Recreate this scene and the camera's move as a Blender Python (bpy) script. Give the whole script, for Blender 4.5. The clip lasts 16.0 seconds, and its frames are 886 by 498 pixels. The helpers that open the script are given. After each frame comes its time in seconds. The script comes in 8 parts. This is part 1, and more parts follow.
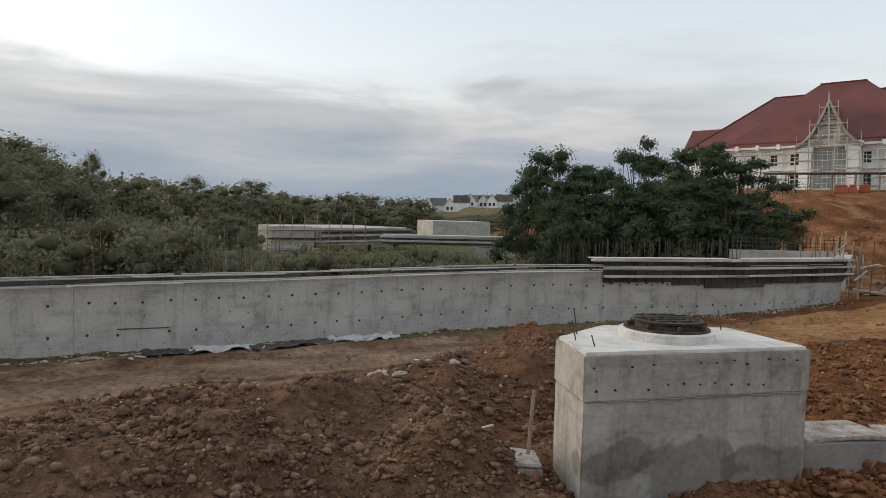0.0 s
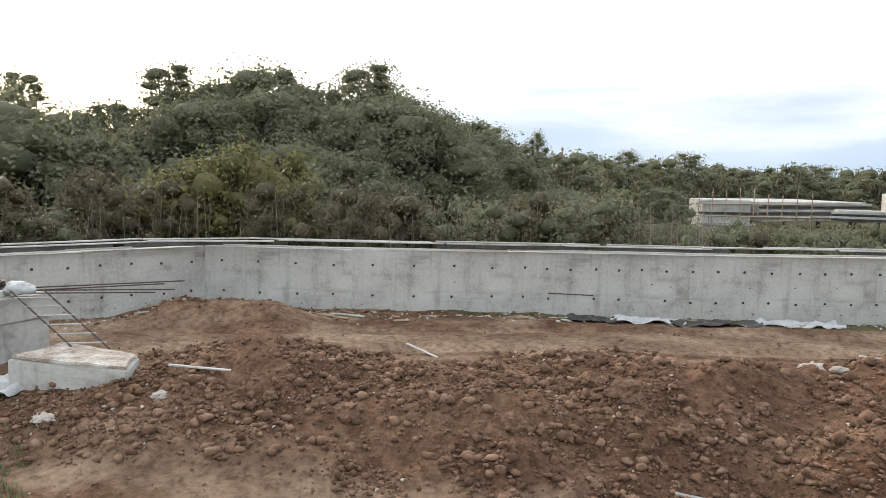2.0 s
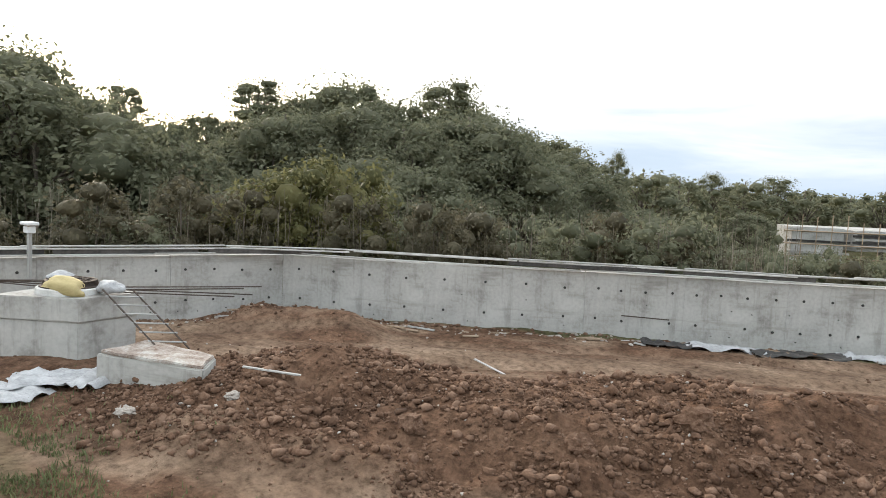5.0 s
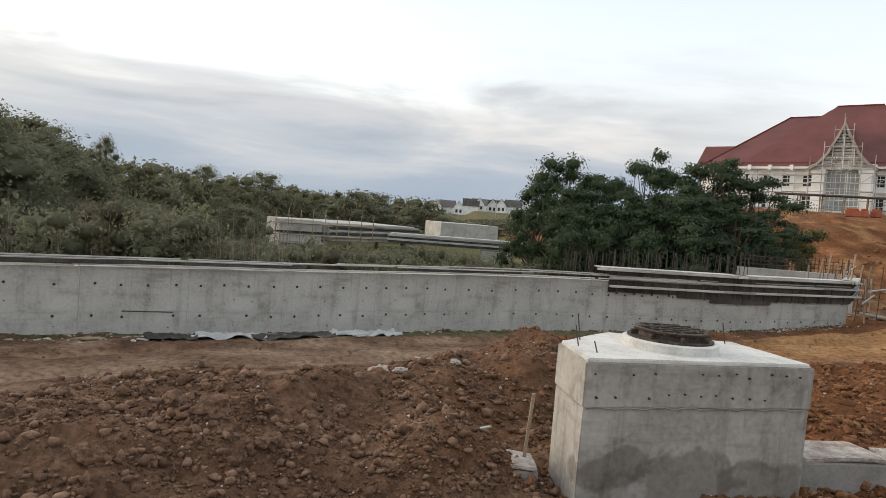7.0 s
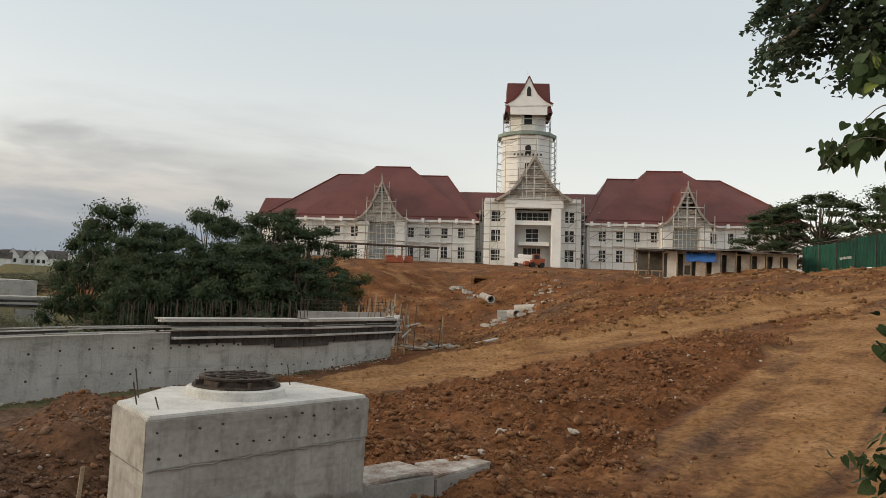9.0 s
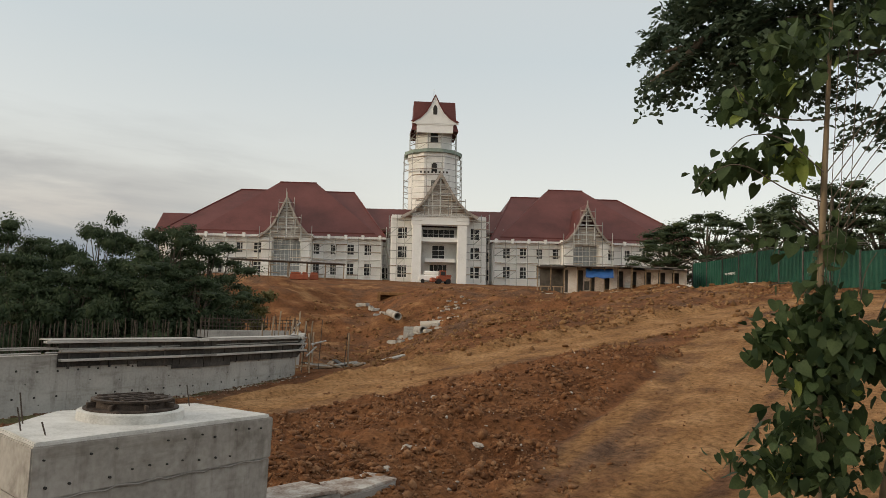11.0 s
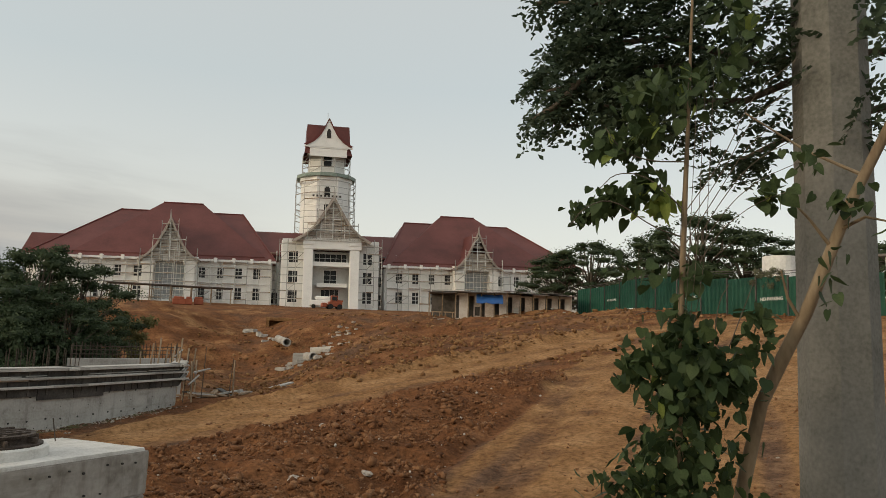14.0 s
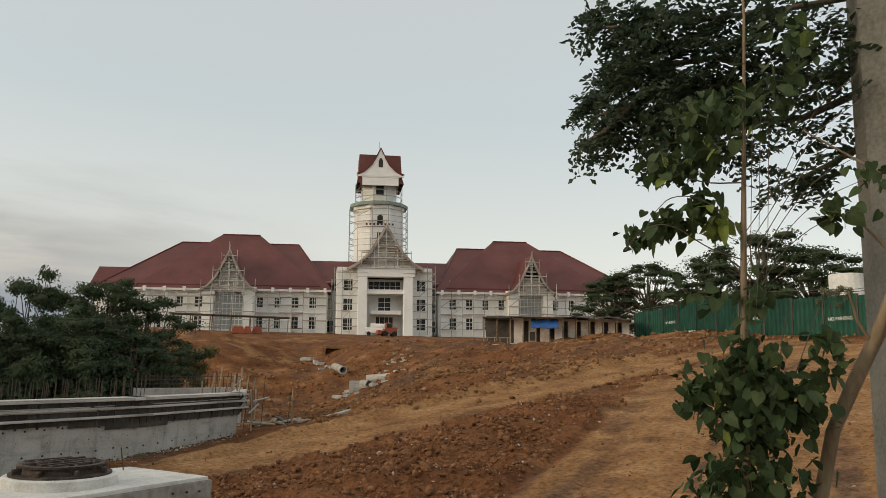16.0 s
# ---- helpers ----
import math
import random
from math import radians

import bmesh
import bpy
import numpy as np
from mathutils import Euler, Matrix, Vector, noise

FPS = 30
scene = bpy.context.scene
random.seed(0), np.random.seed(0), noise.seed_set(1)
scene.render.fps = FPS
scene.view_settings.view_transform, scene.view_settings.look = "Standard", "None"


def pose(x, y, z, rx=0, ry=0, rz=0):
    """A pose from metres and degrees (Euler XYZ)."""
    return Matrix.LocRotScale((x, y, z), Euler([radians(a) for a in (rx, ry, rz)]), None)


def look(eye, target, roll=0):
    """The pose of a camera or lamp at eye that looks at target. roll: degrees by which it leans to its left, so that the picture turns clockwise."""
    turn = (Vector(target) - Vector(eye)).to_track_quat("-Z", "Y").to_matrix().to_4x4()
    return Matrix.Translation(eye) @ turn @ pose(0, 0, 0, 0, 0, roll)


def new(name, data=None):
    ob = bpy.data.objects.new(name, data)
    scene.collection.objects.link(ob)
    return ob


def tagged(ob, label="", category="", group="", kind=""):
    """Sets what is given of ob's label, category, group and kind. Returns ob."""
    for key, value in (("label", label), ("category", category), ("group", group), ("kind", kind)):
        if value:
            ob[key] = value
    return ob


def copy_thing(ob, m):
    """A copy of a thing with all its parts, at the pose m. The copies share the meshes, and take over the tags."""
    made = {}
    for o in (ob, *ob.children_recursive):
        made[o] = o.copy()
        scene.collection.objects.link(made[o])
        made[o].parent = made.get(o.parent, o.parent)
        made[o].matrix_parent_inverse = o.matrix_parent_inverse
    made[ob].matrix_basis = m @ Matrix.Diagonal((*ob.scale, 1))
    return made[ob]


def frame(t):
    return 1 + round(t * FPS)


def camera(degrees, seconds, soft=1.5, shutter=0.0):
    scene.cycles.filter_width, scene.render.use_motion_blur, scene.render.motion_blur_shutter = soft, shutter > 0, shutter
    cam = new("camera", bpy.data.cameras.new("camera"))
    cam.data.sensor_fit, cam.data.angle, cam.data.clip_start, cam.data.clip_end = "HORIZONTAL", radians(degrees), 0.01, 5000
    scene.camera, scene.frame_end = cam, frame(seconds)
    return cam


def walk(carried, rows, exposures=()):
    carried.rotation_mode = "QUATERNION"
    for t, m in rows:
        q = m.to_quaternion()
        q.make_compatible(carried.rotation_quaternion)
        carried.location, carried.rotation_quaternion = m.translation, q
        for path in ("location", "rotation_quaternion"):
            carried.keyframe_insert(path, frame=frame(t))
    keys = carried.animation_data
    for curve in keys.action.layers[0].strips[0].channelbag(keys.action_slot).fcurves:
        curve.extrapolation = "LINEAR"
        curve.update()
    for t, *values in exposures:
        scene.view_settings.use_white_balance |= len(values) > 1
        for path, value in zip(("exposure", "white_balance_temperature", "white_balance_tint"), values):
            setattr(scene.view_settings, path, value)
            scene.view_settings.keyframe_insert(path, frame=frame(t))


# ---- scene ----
cam = camera(63.6, 16.0, soft=0.5)
PATH = [
    (0, (-0.03, -0.262, 2.831), (-0.006, 1.735, 2.725), 1.7),
    (0.5, (-0.024, -0.162, 2.798), (-0.321, 1.808, 2.622), 1.7),
    (1, (0.006, -0.126, 2.787), (-0.6, 1.77, 2.591), 1.6),
    (1.5, (0.042, -0.158, 2.812), (-0.778, 1.655, 2.61), 2.0),
    (2, (0.083, -0.148, 2.816), (-0.998, 1.521, 2.606), 1.2),
    (2.5, (0.132, -0.156, 2.817), (-1.134, 1.379, 2.619), 1.1),
    (3, (0.167, -0.139, 2.822), (-1.263, 1.244, 2.618), 0.9),
    (3.2, (0.174, -0.14, 2.823), (-1.317, 1.176, 2.621), 1.2),
    (5.3, (0.147, -0.141, 2.788), (-0.976, 1.506, 2.619), 2.8),
    (5.5, (0.131, -0.134, 2.787), (-0.876, 1.585, 2.614), 2.7),
    (6, (0.073, -0.143, 2.775), (-0.599, 1.735, 2.629), 3.2),
    (6.5, (0.054, -0.159, 2.777), (-0.223, 1.818, 2.657), 3.5),
    (7, (-0.034, -0.257, 2.781), (-0.029, 1.741, 2.680), 4.8),
    (7.5, (0.001, -0.234, 2.790), (0.298, 1.743, 2.744), 5.3),
    (8, (0.002, -0.191, 2.772), (0.616, 1.712, 2.790), 5.3),
    (8.5, (0.023, -0.080, 2.721), (0.932, 1.700, 2.790), 4.1),
    (9, (0.021, -0.098, 2.728), (1.130, 1.562, 2.848), 3.0),
    (9.5, (-0.013, -0.135, 2.721), (1.192, 1.454, 2.861), 2.6),
    (12, (-0.023, -0.172, 2.724), (1.341, 1.277, 2.922), 2.7),
    (12.5, (-0.017, -0.173, 2.727), (1.389, 1.234, 2.931), 2.7),
    (13, (-0.023, -0.187, 2.728), (1.421, 1.178, 2.948), 2.3),
    (13.5, (-0.029, -0.205, 2.729), (1.459, 1.109, 2.975), 2.4),
    (14, (-0.034, -0.215, 2.732), (1.478, 1.067, 2.993), 2.2),
    (14.5, (-0.044, -0.229, 2.734), (1.477, 1.038, 3.018), 1.7),
    (15, (-0.045, -0.225, 2.740), (1.427, 1.092, 3.049), 1.2),
    (15.5, (-0.051, -0.220, 2.738), (1.359, 1.160, 3.067), 1.7),
    (16, (-0.050, -0.222, 2.740), (1.354, 1.164, 3.067), 1.5),
]
EXPOSURES = [(0, 0.15, 6600, 12), (0.5, 0.6, 6550, 11), (1.0, 0.88, 6500, 10), (1.5, 1.08, 6500, 10), (2.5, 1.32, 6500, 10), (3.2, 1.42, 6450, 10), (5.3, 1.08, 6500, 10), (6.0, 0.66, 6500, 10), (6.5, 0.6, 6600, 11), (7.0, 0.5, 6700, 12), (8.0, 0.26, 6900, 12), (9.0, 0.1, 7100, 12), (12.0, -0.02, 7200, 11), (14.5, -0.08, 7250, 10), (16.0, -0.05, 7200, 10)]
walk(cam, [(t, look(eye, target, roll)) for t, eye, target, roll in PATH], EXPOSURES)

# ---- light ----
SUN_AZ, SUN_EL = -68.0, 9.0
world = bpy.data.worlds.new("sky")
scene.world = world
world.use_nodes = True
wn, wl = world.node_tree.nodes, world.node_tree.links
wn.clear()


def wnode(kind, **values):
    nd = wn.new(kind)
    for key, value in values.items():
        nd.inputs[int(key[1:])].default_value = value
    return nd


def wmath(op, a, b=None):
    nd = wn.new("ShaderNodeMath")
    nd.operation = op
    for i, v in enumerate((a, b)):
        if v is None:
            continue
        if isinstance(v, (int, float)):
            nd.inputs[i].default_value = v
        else:
            wl.new(v, nd.inputs[i])
    return nd.outputs[0]


def ramp_into(nodes, links, factor, stops, smooth=False):
    nd = nodes.new("ShaderNodeValToRGB")
    if smooth:
        nd.color_ramp.interpolation = "EASE"
    els = nd.color_ramp.elements
    while len(els) < len(stops):
        els.new(0.5)
    for el, (p, c) in zip(els, stops):
        el.position = p
        el.color = (*c, 1) if len(c) == 3 else c
    links.new(factor, nd.inputs[0])
    return nd.outputs[0]


def wmix(fac, a, b):
    nd = wn.new("ShaderNodeMix")
    nd.data_type = "RGBA"
    if isinstance(fac, (int, float)):
        nd.inputs[0].default_value = fac
    else:
        wl.new(fac, nd.inputs[0])
    for i, v in ((6, a), (7, b)):
        if isinstance(v, tuple):
            nd.inputs[i].default_value = (*v, 1)
        else:
            wl.new(v, nd.inputs[i])
    return nd.outputs[2]


coord = wn.new("ShaderNodeTexCoord").outputs["Generated"]
sep = wn.new("ShaderNodeSeparateXYZ")
wl.new(coord, sep.inputs[0])
up = sep.outputs[2]
# clear evening sky, paler towards the horizon
base = ramp_into(wn, wl, up, [(0.0, (0.60, 0.60, 0.58)), (0.06, (0.66, 0.66, 0.64)), (0.16, (0.64, 0.66, 0.65)), (0.34, (0.53, 0.60, 0.635)), (0.6, (0.58, 0.62, 0.64)), (1.0, (0.74, 0.75, 0.75))])
# warm bright veil round the low sun
sun_way = Vector((math.sin(radians(SUN_AZ)) * math.cos(radians(SUN_EL)), math.cos(radians(SUN_AZ)) * math.cos(radians(SUN_EL)), math.sin(radians(SUN_EL))))
dot = wn.new("ShaderNodeVectorMath")
dot.operation = "DOT_PRODUCT"
wl.new(coord, dot.inputs[0])
dot.inputs[1].default_value = sun_way
toward = wmath("MAXIMUM", dot.outputs["Value"], 0.0)
wide = wmath("POWER", toward, 3.0)
tight = wmath("POWER", toward, 14.0)
# long flat cloud banks over the far horizon
squash = wn.new("ShaderNodeMapping")
squash.inputs["Scale"].default_value = (1.6, 1.6, 9.0)
squash.inputs["Location"].default_value = (0.4, 0.2, 0.0)
wl.new(coord, squash.inputs[0])
cloud_noise = wn.new("ShaderNodeTexNoise")
cloud_noise.inputs["Scale"].default_value = 1.5
cloud_noise.inputs["Detail"].default_value = 6.0
cloud_noise.inputs["Roughness"].default_value = 0.55
cloud_noise.inputs["Distortion"].default_value = 0.35
wl.new(squash.outputs[0], cloud_noise.inputs["Vector"])
lift = wmath("MULTIPLY_ADD", cloud_noise.outputs[0], -0.18)
lift.node.inputs[2].default_value = 0.11
edge = wmath("ADD", up, lift)
bank = ramp_into(wn, wl, edge, [(0.0, (1, 1, 1)), (0.15, (0.95, 0.95, 0.95)), (0.175, (0.75, 0.75, 0.75)), (0.20, (0.25, 0.25, 0.25)), (0.24, (0, 0, 0))])
bank_side = wn.new("ShaderNodeVectorMath")
bank_side.operation = "DOT_PRODUCT"
wl.new(coord, bank_side.inputs[0])
bank_side.inputs[1].default_value = (math.sin(radians(-8)), math.cos(radians(-8)), 0)
northness = ramp_into(wn, wl, bank_side.outputs["Value"], [(0.68, (0.0, 0.0, 0.0)), (0.79, (0.35, 0.35, 0.35)), (0.90, (1, 1, 1))])
amount = wmath("MULTIPLY", bank, northness)
streak = ramp_into(wn, wl, cloud_noise.outputs[0], [(0.36, (0.60, 0.605, 0.605)), (0.5, (0.49, 0.515, 0.54)), (0.64, (0.41, 0.44, 0.475))], True)
glow1 = wmix(wide, base, (0.98, 0.96, 0.90))
clouded = wmix(amount, glow1, streak)
low_bank = wmath("MULTIPLY", ramp_into(wn, wl, edge, [(0.0, (1, 1, 1)), (0.07, (0.85, 0.85, 0.85)), (0.14, (0, 0, 0))]), northness)
clouded = wmix(wmath("MULTIPLY", low_bank, 0.9), clouded, (0.27, 0.345, 0.435))
glow2 = wmix(tight, clouded, (1.5, 1.38, 1.12))
nish = wn.new("ShaderNodeTexSky")
nish.sky_type = "NISHITA"
nish.sun_disc = False
nish.sun_elevation, nish.sun_rotation = radians(SUN_EL + 7), radians(SUN_AZ)
bg_cloud = wn.new("ShaderNodeBackground")
bg_sky = wn.new("ShaderNodeBackground")
wl.new(glow2, bg_cloud.inputs[0])
wl.new(wmix(amount, nish.outputs[0], (0.0, 0.0, 0.0)), bg_sky.inputs[0])
bg_cloud.inputs[1].default_value = 0.92
bg_sky.inputs[1].default_value = 0.05
addsh = wn.new("ShaderNodeAddShader")
wl.new(bg_cloud.outputs[0], addsh.inputs[0])
wl.new(bg_sky.outputs[0], addsh.inputs[1])
wout = wn.new("ShaderNodeOutputWorld")
wl.new(addsh.outputs[0], wout.inputs[0])

sun = new("sun", bpy.data.lights.new("sun", "SUN"))
sun.data.energy, sun.data.angle, sun.data.color = 1.1, radians(16), (1.0, 0.86, 0.68)
sun.matrix_world = look(sun_way * 50 + Vector((0, 0, 7)), (0, 0, 0))


# ---- materials ----
def material(name, colours, scale=4.0, fine=40.0, rough=0.85, bump=0.3, metal=0.0, depth=0.02, island=0.0, objects=0.0, detail=8.0, stretch=(1, 1, 1), specular=0.3):
    """Colour from two scales of noise between the given colours, fine relief, and variation from piece to piece."""
    m = bpy.data.materials.new(name)
    m.use_nodes = True
    nodes, links = m.node_tree.nodes, m.node_tree.links
    shader = nodes["Principled BSDF"]
    tc = nodes.new("ShaderNodeTexCoord")
    mp = nodes.new("ShaderNodeMapping")
    mp.inputs["Scale"].default_value = stretch
    links.new(tc.outputs["Object"], mp.inputs[0])
    big = nodes.new("ShaderNodeTexNoise")
    big.inputs["Scale"].default_value, big.inputs["Detail"].default_value, big.inputs["Roughness"].default_value = scale, detail, 0.6
    small = nodes.new("ShaderNodeTexNoise")
    small.inputs["Scale"].default_value, small.inputs["Detail"].default_value = fine, 4
    links.new(mp.outputs[0], big.inputs["Vector"])
    links.new(mp.outputs[0], small.inputs["Vector"])
    blend = nodes.new("ShaderNodeMath")
    blend.operation = "MULTIPLY_ADD"
    links.new(small.outputs[0], blend.inputs[0])
    blend.inputs[1].default_value = 0.45
    links.new(big.outputs[0], blend.inputs[2])
    shift = blend.outputs[0]
    for amount_, kind_, socket in ((island, "ShaderNodeNewGeometry", "Random Per Island"), (objects, "ShaderNodeObjectInfo", "Random")):
        if amount_:
            info = nodes.new(kind_)
            ad = nodes.new("ShaderNodeMath")
            ad.operation = "MULTIPLY_ADD"
            links.new(info.outputs[socket], ad.inputs[0])
            ad.inputs[1].default_value = amount_
            links.new(shift, ad.inputs[2])
            sub = nodes.new("ShaderNodeMath")
            sub.operation = "SUBTRACT"
            links.new(ad.outputs[0], sub.inputs[0])
            sub.inputs[1].default_value = amount_ / 2
            shift = sub.outputs[0]
    n = len(colours)
    stops = [(0.5 + 0.44 * (i / (n - 1) - 0.5) + 0.22, c) for i, c in enumerate(colours)] if n > 1 else [(0, colours[0]), (1, colours[0])]
    col = ramp_into(nodes, links, shift, stops)
    links.new(col, shader.inputs["Base Color"])
    shader.inputs["Roughness"].default_value = rough
    shader.inputs["Metallic"].default_value = metal
    shader.inputs["Specular IOR Level"].default_value = specular
    if bump:
        bp = nodes.new("ShaderNodeBump")
        bp.inputs["Strength"].default_value, bp.inputs["Distance"].default_value = bump, depth
        links.new(shift, bp.inputs["Height"])
        links.new(bp.outputs[0], shader.inputs["Normal"])
    return m


def concrete_material(name, colours, damp=(), objects=0.05):
    """Cast concrete: blotches, vertical wash streaks, pour lines, and damp patches given as (place, size)."""
    m = material(name, colours, 1.1, 16, 0.9, 0.3, objects=objects)
    nodes, links = m.node_tree.nodes, m.node_tree.links
    shader = nodes["Principled BSDF"]
    colour = shader.inputs["Base Color"].links[0].from_socket
    tc = nodes.new("ShaderNodeTexCoord")

    def streaks(scale, stretch, stops):
        mp = nodes.new("ShaderNodeMapping")
        mp.inputs["Scale"].default_value = stretch
        links.new(tc.outputs["Object"], mp.inputs[0])
        nz = nodes.new("ShaderNodeTexNoise")
        nz.inputs["Scale"].default_value, nz.inputs["Detail"].default_value, nz.inputs["Roughness"].default_value = scale, 6, 0.65
        links.new(mp.outputs[0], nz.inputs["Vector"])
        return ramp_into(nodes, links, nz.outputs[0], stops)

    def times(a, b):
        mx = nodes.new("ShaderNodeMix")
        mx.data_type, mx.blend_type = "RGBA", "MULTIPLY"
        mx.inputs[0].default_value = 1.0
        links.new(a, mx.inputs[6])
        links.new(b, mx.inputs[7])
        return mx.outputs[2]

    colour = times(colour, streaks(6.0, (1, 1, 0.10), [(0.34, (0.80, 0.79, 0.78)), (0.46, (1, 1, 1)), (0.62, (1.0, 1.0, 1.0)), (0.72, (1.08, 1.08, 1.07))]))
    colour = times(colour, streaks(1.6, (0.35, 0.35, 2.6), [(0.34, (0.78, 0.77, 0.75)), (0.45, (1, 1, 1))]))
    colour = times(colour, streaks(2.2, (1, 1, 1), [(0.30, (0.74, 0.73, 0.71)), (0.44, (1, 1, 1))]))
    for place, size in damp:
        nz = nodes.new("ShaderNodeTexNoise")
        nz.inputs["Scale"].default_value, nz.inputs["Detail"].default_value = 2.6, 7
        links.new(tc.outputs["Object"], nz.inputs["Vector"])
        mp = nodes.new("ShaderNodeMapping")
        mp.inputs["Location"].default_value = tuple(-p / q for p, q in zip(place, size))
        mp.inputs["Scale"].default_value = tuple(1 / q for q in size)
        links.new(tc.outputs["Object"], mp.inputs[0])
        ln = nodes.new("ShaderNodeVectorMath")
        ln.operation = "LENGTH"
        links.new(mp.outputs[0], ln.inputs[0])
        ad = nodes.new("ShaderNodeMath")
        ad.operation = "MULTIPLY_ADD"
        links.new(nz.outputs[0], ad.inputs[0])
        ad.inputs[1].default_value = 2.2
        links.new(ln.outputs["Value"], ad.inputs[2])
        colour = times(colour, ramp_into(nodes, links, scaled(nodes, links, ad.outputs[0]), [(0.0, (0.56, 0.54, 0.52)), (0.60, (0.64, 0.62, 0.60)), (0.66, (1, 1, 1))]))
    links.new(colour, shader.inputs["Base Color"])
    return m


def scaled(nodes, links, value):
    nd = nodes.new("ShaderNodeMath")
    nd.operation = "MULTIPLY"
    links.new(value, nd.inputs[0])
    nd.inputs[1].default_value = 0.3
    return nd.outputs[0]


CONCRETE = concrete_material("wall_concrete", [(0.30, 0.285, 0.262), (0.42, 0.405, 0.375), (0.50, 0.485, 0.45)])
CONCRETE_PALE = concrete_material("chamber_concrete", [(0.25, 0.23, 0.205), (0.365, 0.342, 0.31), (0.47, 0.447, 0.41)], (((1.75, 6.68, 0.42), (0.42, 0.4, 0.22)), ((2.45, 6.86, 0.28), (0.62, 0.4, 0.30)), ((3.35, 7.1, 0.22), (0.5, 0.4, 0.25))))
CONCRETE_TOP = material("trowelled_mortar", [(0.42, 0.41, 0.38), (0.58, 0.57, 0.54), (0.68, 0.67, 0.64)], 3.0, 40, 0.95, 0.7)
MUDDY_TOP = material("muddy_mortar", [(0.16, 0.10, 0.07), (0.34, 0.29, 0.25), (0.52, 0.50, 0.46)], 4.5, 30, 0.95, 0.6)
CONCRETE_WET = material("damp_concrete", [(0.20, 0.19, 0.17), (0.28, 0.26, 0.24), (0.34, 0.32, 0.29)], 2.5, 30, 0.75, 0.3)
POLE_CONCRETE = material("pole_concrete", [(0.10, 0.10, 0.085), (0.18, 0.175, 0.155), (0.25, 0.24, 0.215)], 2.4, 60, 0.9, 0.35, depth=0.006)
HOLE = material("tie_hole_dark", [(0.03, 0.03, 0.03), (0.06, 0.055, 0.05)], 30, 80, 0.95, 0)
RUST = material("rusted_iron", [(0.03, 0.024, 0.02), (0.07, 0.053, 0.043), (0.13, 0.10, 0.08)], 9, 70, 0.75, 0.6, 0.35)
REBAR = material("rusty_rebar", [(0.05, 0.04, 0.035), (0.12, 0.09, 0.07)], 14, 90, 0.7, 0.3, 0.3)
TIMBER_PALE = material("weathered_timber", [(0.24, 0.23, 0.21), (0.40, 0.385, 0.355), (0.56, 0.545, 0.51)], 2, 30, 0.85, 0.4, objects=0.25, stretch=(0.3, 2, 2))
TIMBER = material("raw_timber", [(0.17, 0.12, 0.08), (0.30, 0.22, 0.15), (0.40, 0.31, 0.22)], 2, 30, 0.85, 0.4, objects=0.3, stretch=(0.3, 2, 2))
PLY_DARK = material("dark_formply", [(0.025, 0.024, 0.024), (0.06, 0.055, 0.05), (0.11, 0.10, 0.09)], 1.5, 25, 0.7, 0.2, objects=0.25)
SCAFFOLD = material("scaffold_tube", [(0.22, 0.23, 0.22), (0.42, 0.43, 0.41), (0.62, 0.62, 0.59)], 1.5, 20, 0.6, 0.1, 0.1, objects=0.5)
TUBE = material("galvanised_tube", [(0.30, 0.30, 0.29), (0.48, 0.48, 0.46)], 6, 40, 0.5, 0.1, 0.5, objects=0.2)
WHITE = material("white_paint", [(0.74, 0.74, 0.72), (0.84, 0.84, 0.82), (0.89, 0.89, 0.87)], 0.35, 6, 0.8, 0.1, objects=0.08)
WHITE_RAW = material("primed_render", [(0.58, 0.58, 0.56), (0.74, 0.74, 0.72), (0.83, 0.83, 0.81)], 0.5, 7, 0.9, 0.2, objects=0.1)
ROOF = material("maroon_metal_roof", [(0.085, 0.024, 0.02), (0.12, 0.034, 0.029), (0.15, 0.047, 0.04)], 0.25, 5, 0.55, 0.1)
ROOF_TRIM = material("maroon_ridge_cap", [(0.10, 0.02, 0.017), (0.15, 0.035, 0.03)], 0.6, 8, 0.5, 0.1)
BARGE = material("barge_board", [(0.22, 0.19, 0.16), (0.36, 0.31, 0.27), (0.45, 0.40, 0.35)], 1, 12, 0.8, 0.2, objects=0.2)
# near-black and dull: the unlit inside of a window is put into its colour
WINDOW_DARK = material("dark_window_fill", [(0.015, 0.018, 0.02), (0.04, 0.043, 0.046)], 0.8, 5, 0.3, 0, specular=0.2)
GLASS_PALE = material("pale_curtain_glass", [(0.22, 0.25, 0.26), (0.36, 0.39, 0.40)], 0.6, 6, 0.35, 0.05, specular=0.5)
NET = material("green_netting", [(0.16, 0.22, 0.19), (0.30, 0.36, 0.32)], 2, 20, 0.9, 0.2)
BARK = material("bark", [(0.05, 0.04, 0.03), (0.11, 0.09, 0.07), (0.17, 0.14, 0.11)], 5, 40, 0.95, 0.7, stretch=(1, 1, 0.25))
STEM = material("green_brown_stem", [(0.13, 0.09, 0.055), (0.22, 0.16, 0.10), (0.30, 0.23, 0.15)], 9, 60, 0.8, 0.4, depth=0.006, stretch=(1, 1, 0.3))
GREEN_FENCE = material("green_sheet_metal", [(0.012, 0.075, 0.05), (0.02, 0.11, 0.075), (0.03, 0.14, 0.095)], 0.8, 9, 0.55, 0.1, objects=0.3)
SHED_WALL = material("plywood_hut_wall", [(0.42, 0.34, 0.28), (0.66, 0.58, 0.52), (0.78, 0.73, 0.68)], 0.8, 9, 0.85, 0.2, objects=0.5)
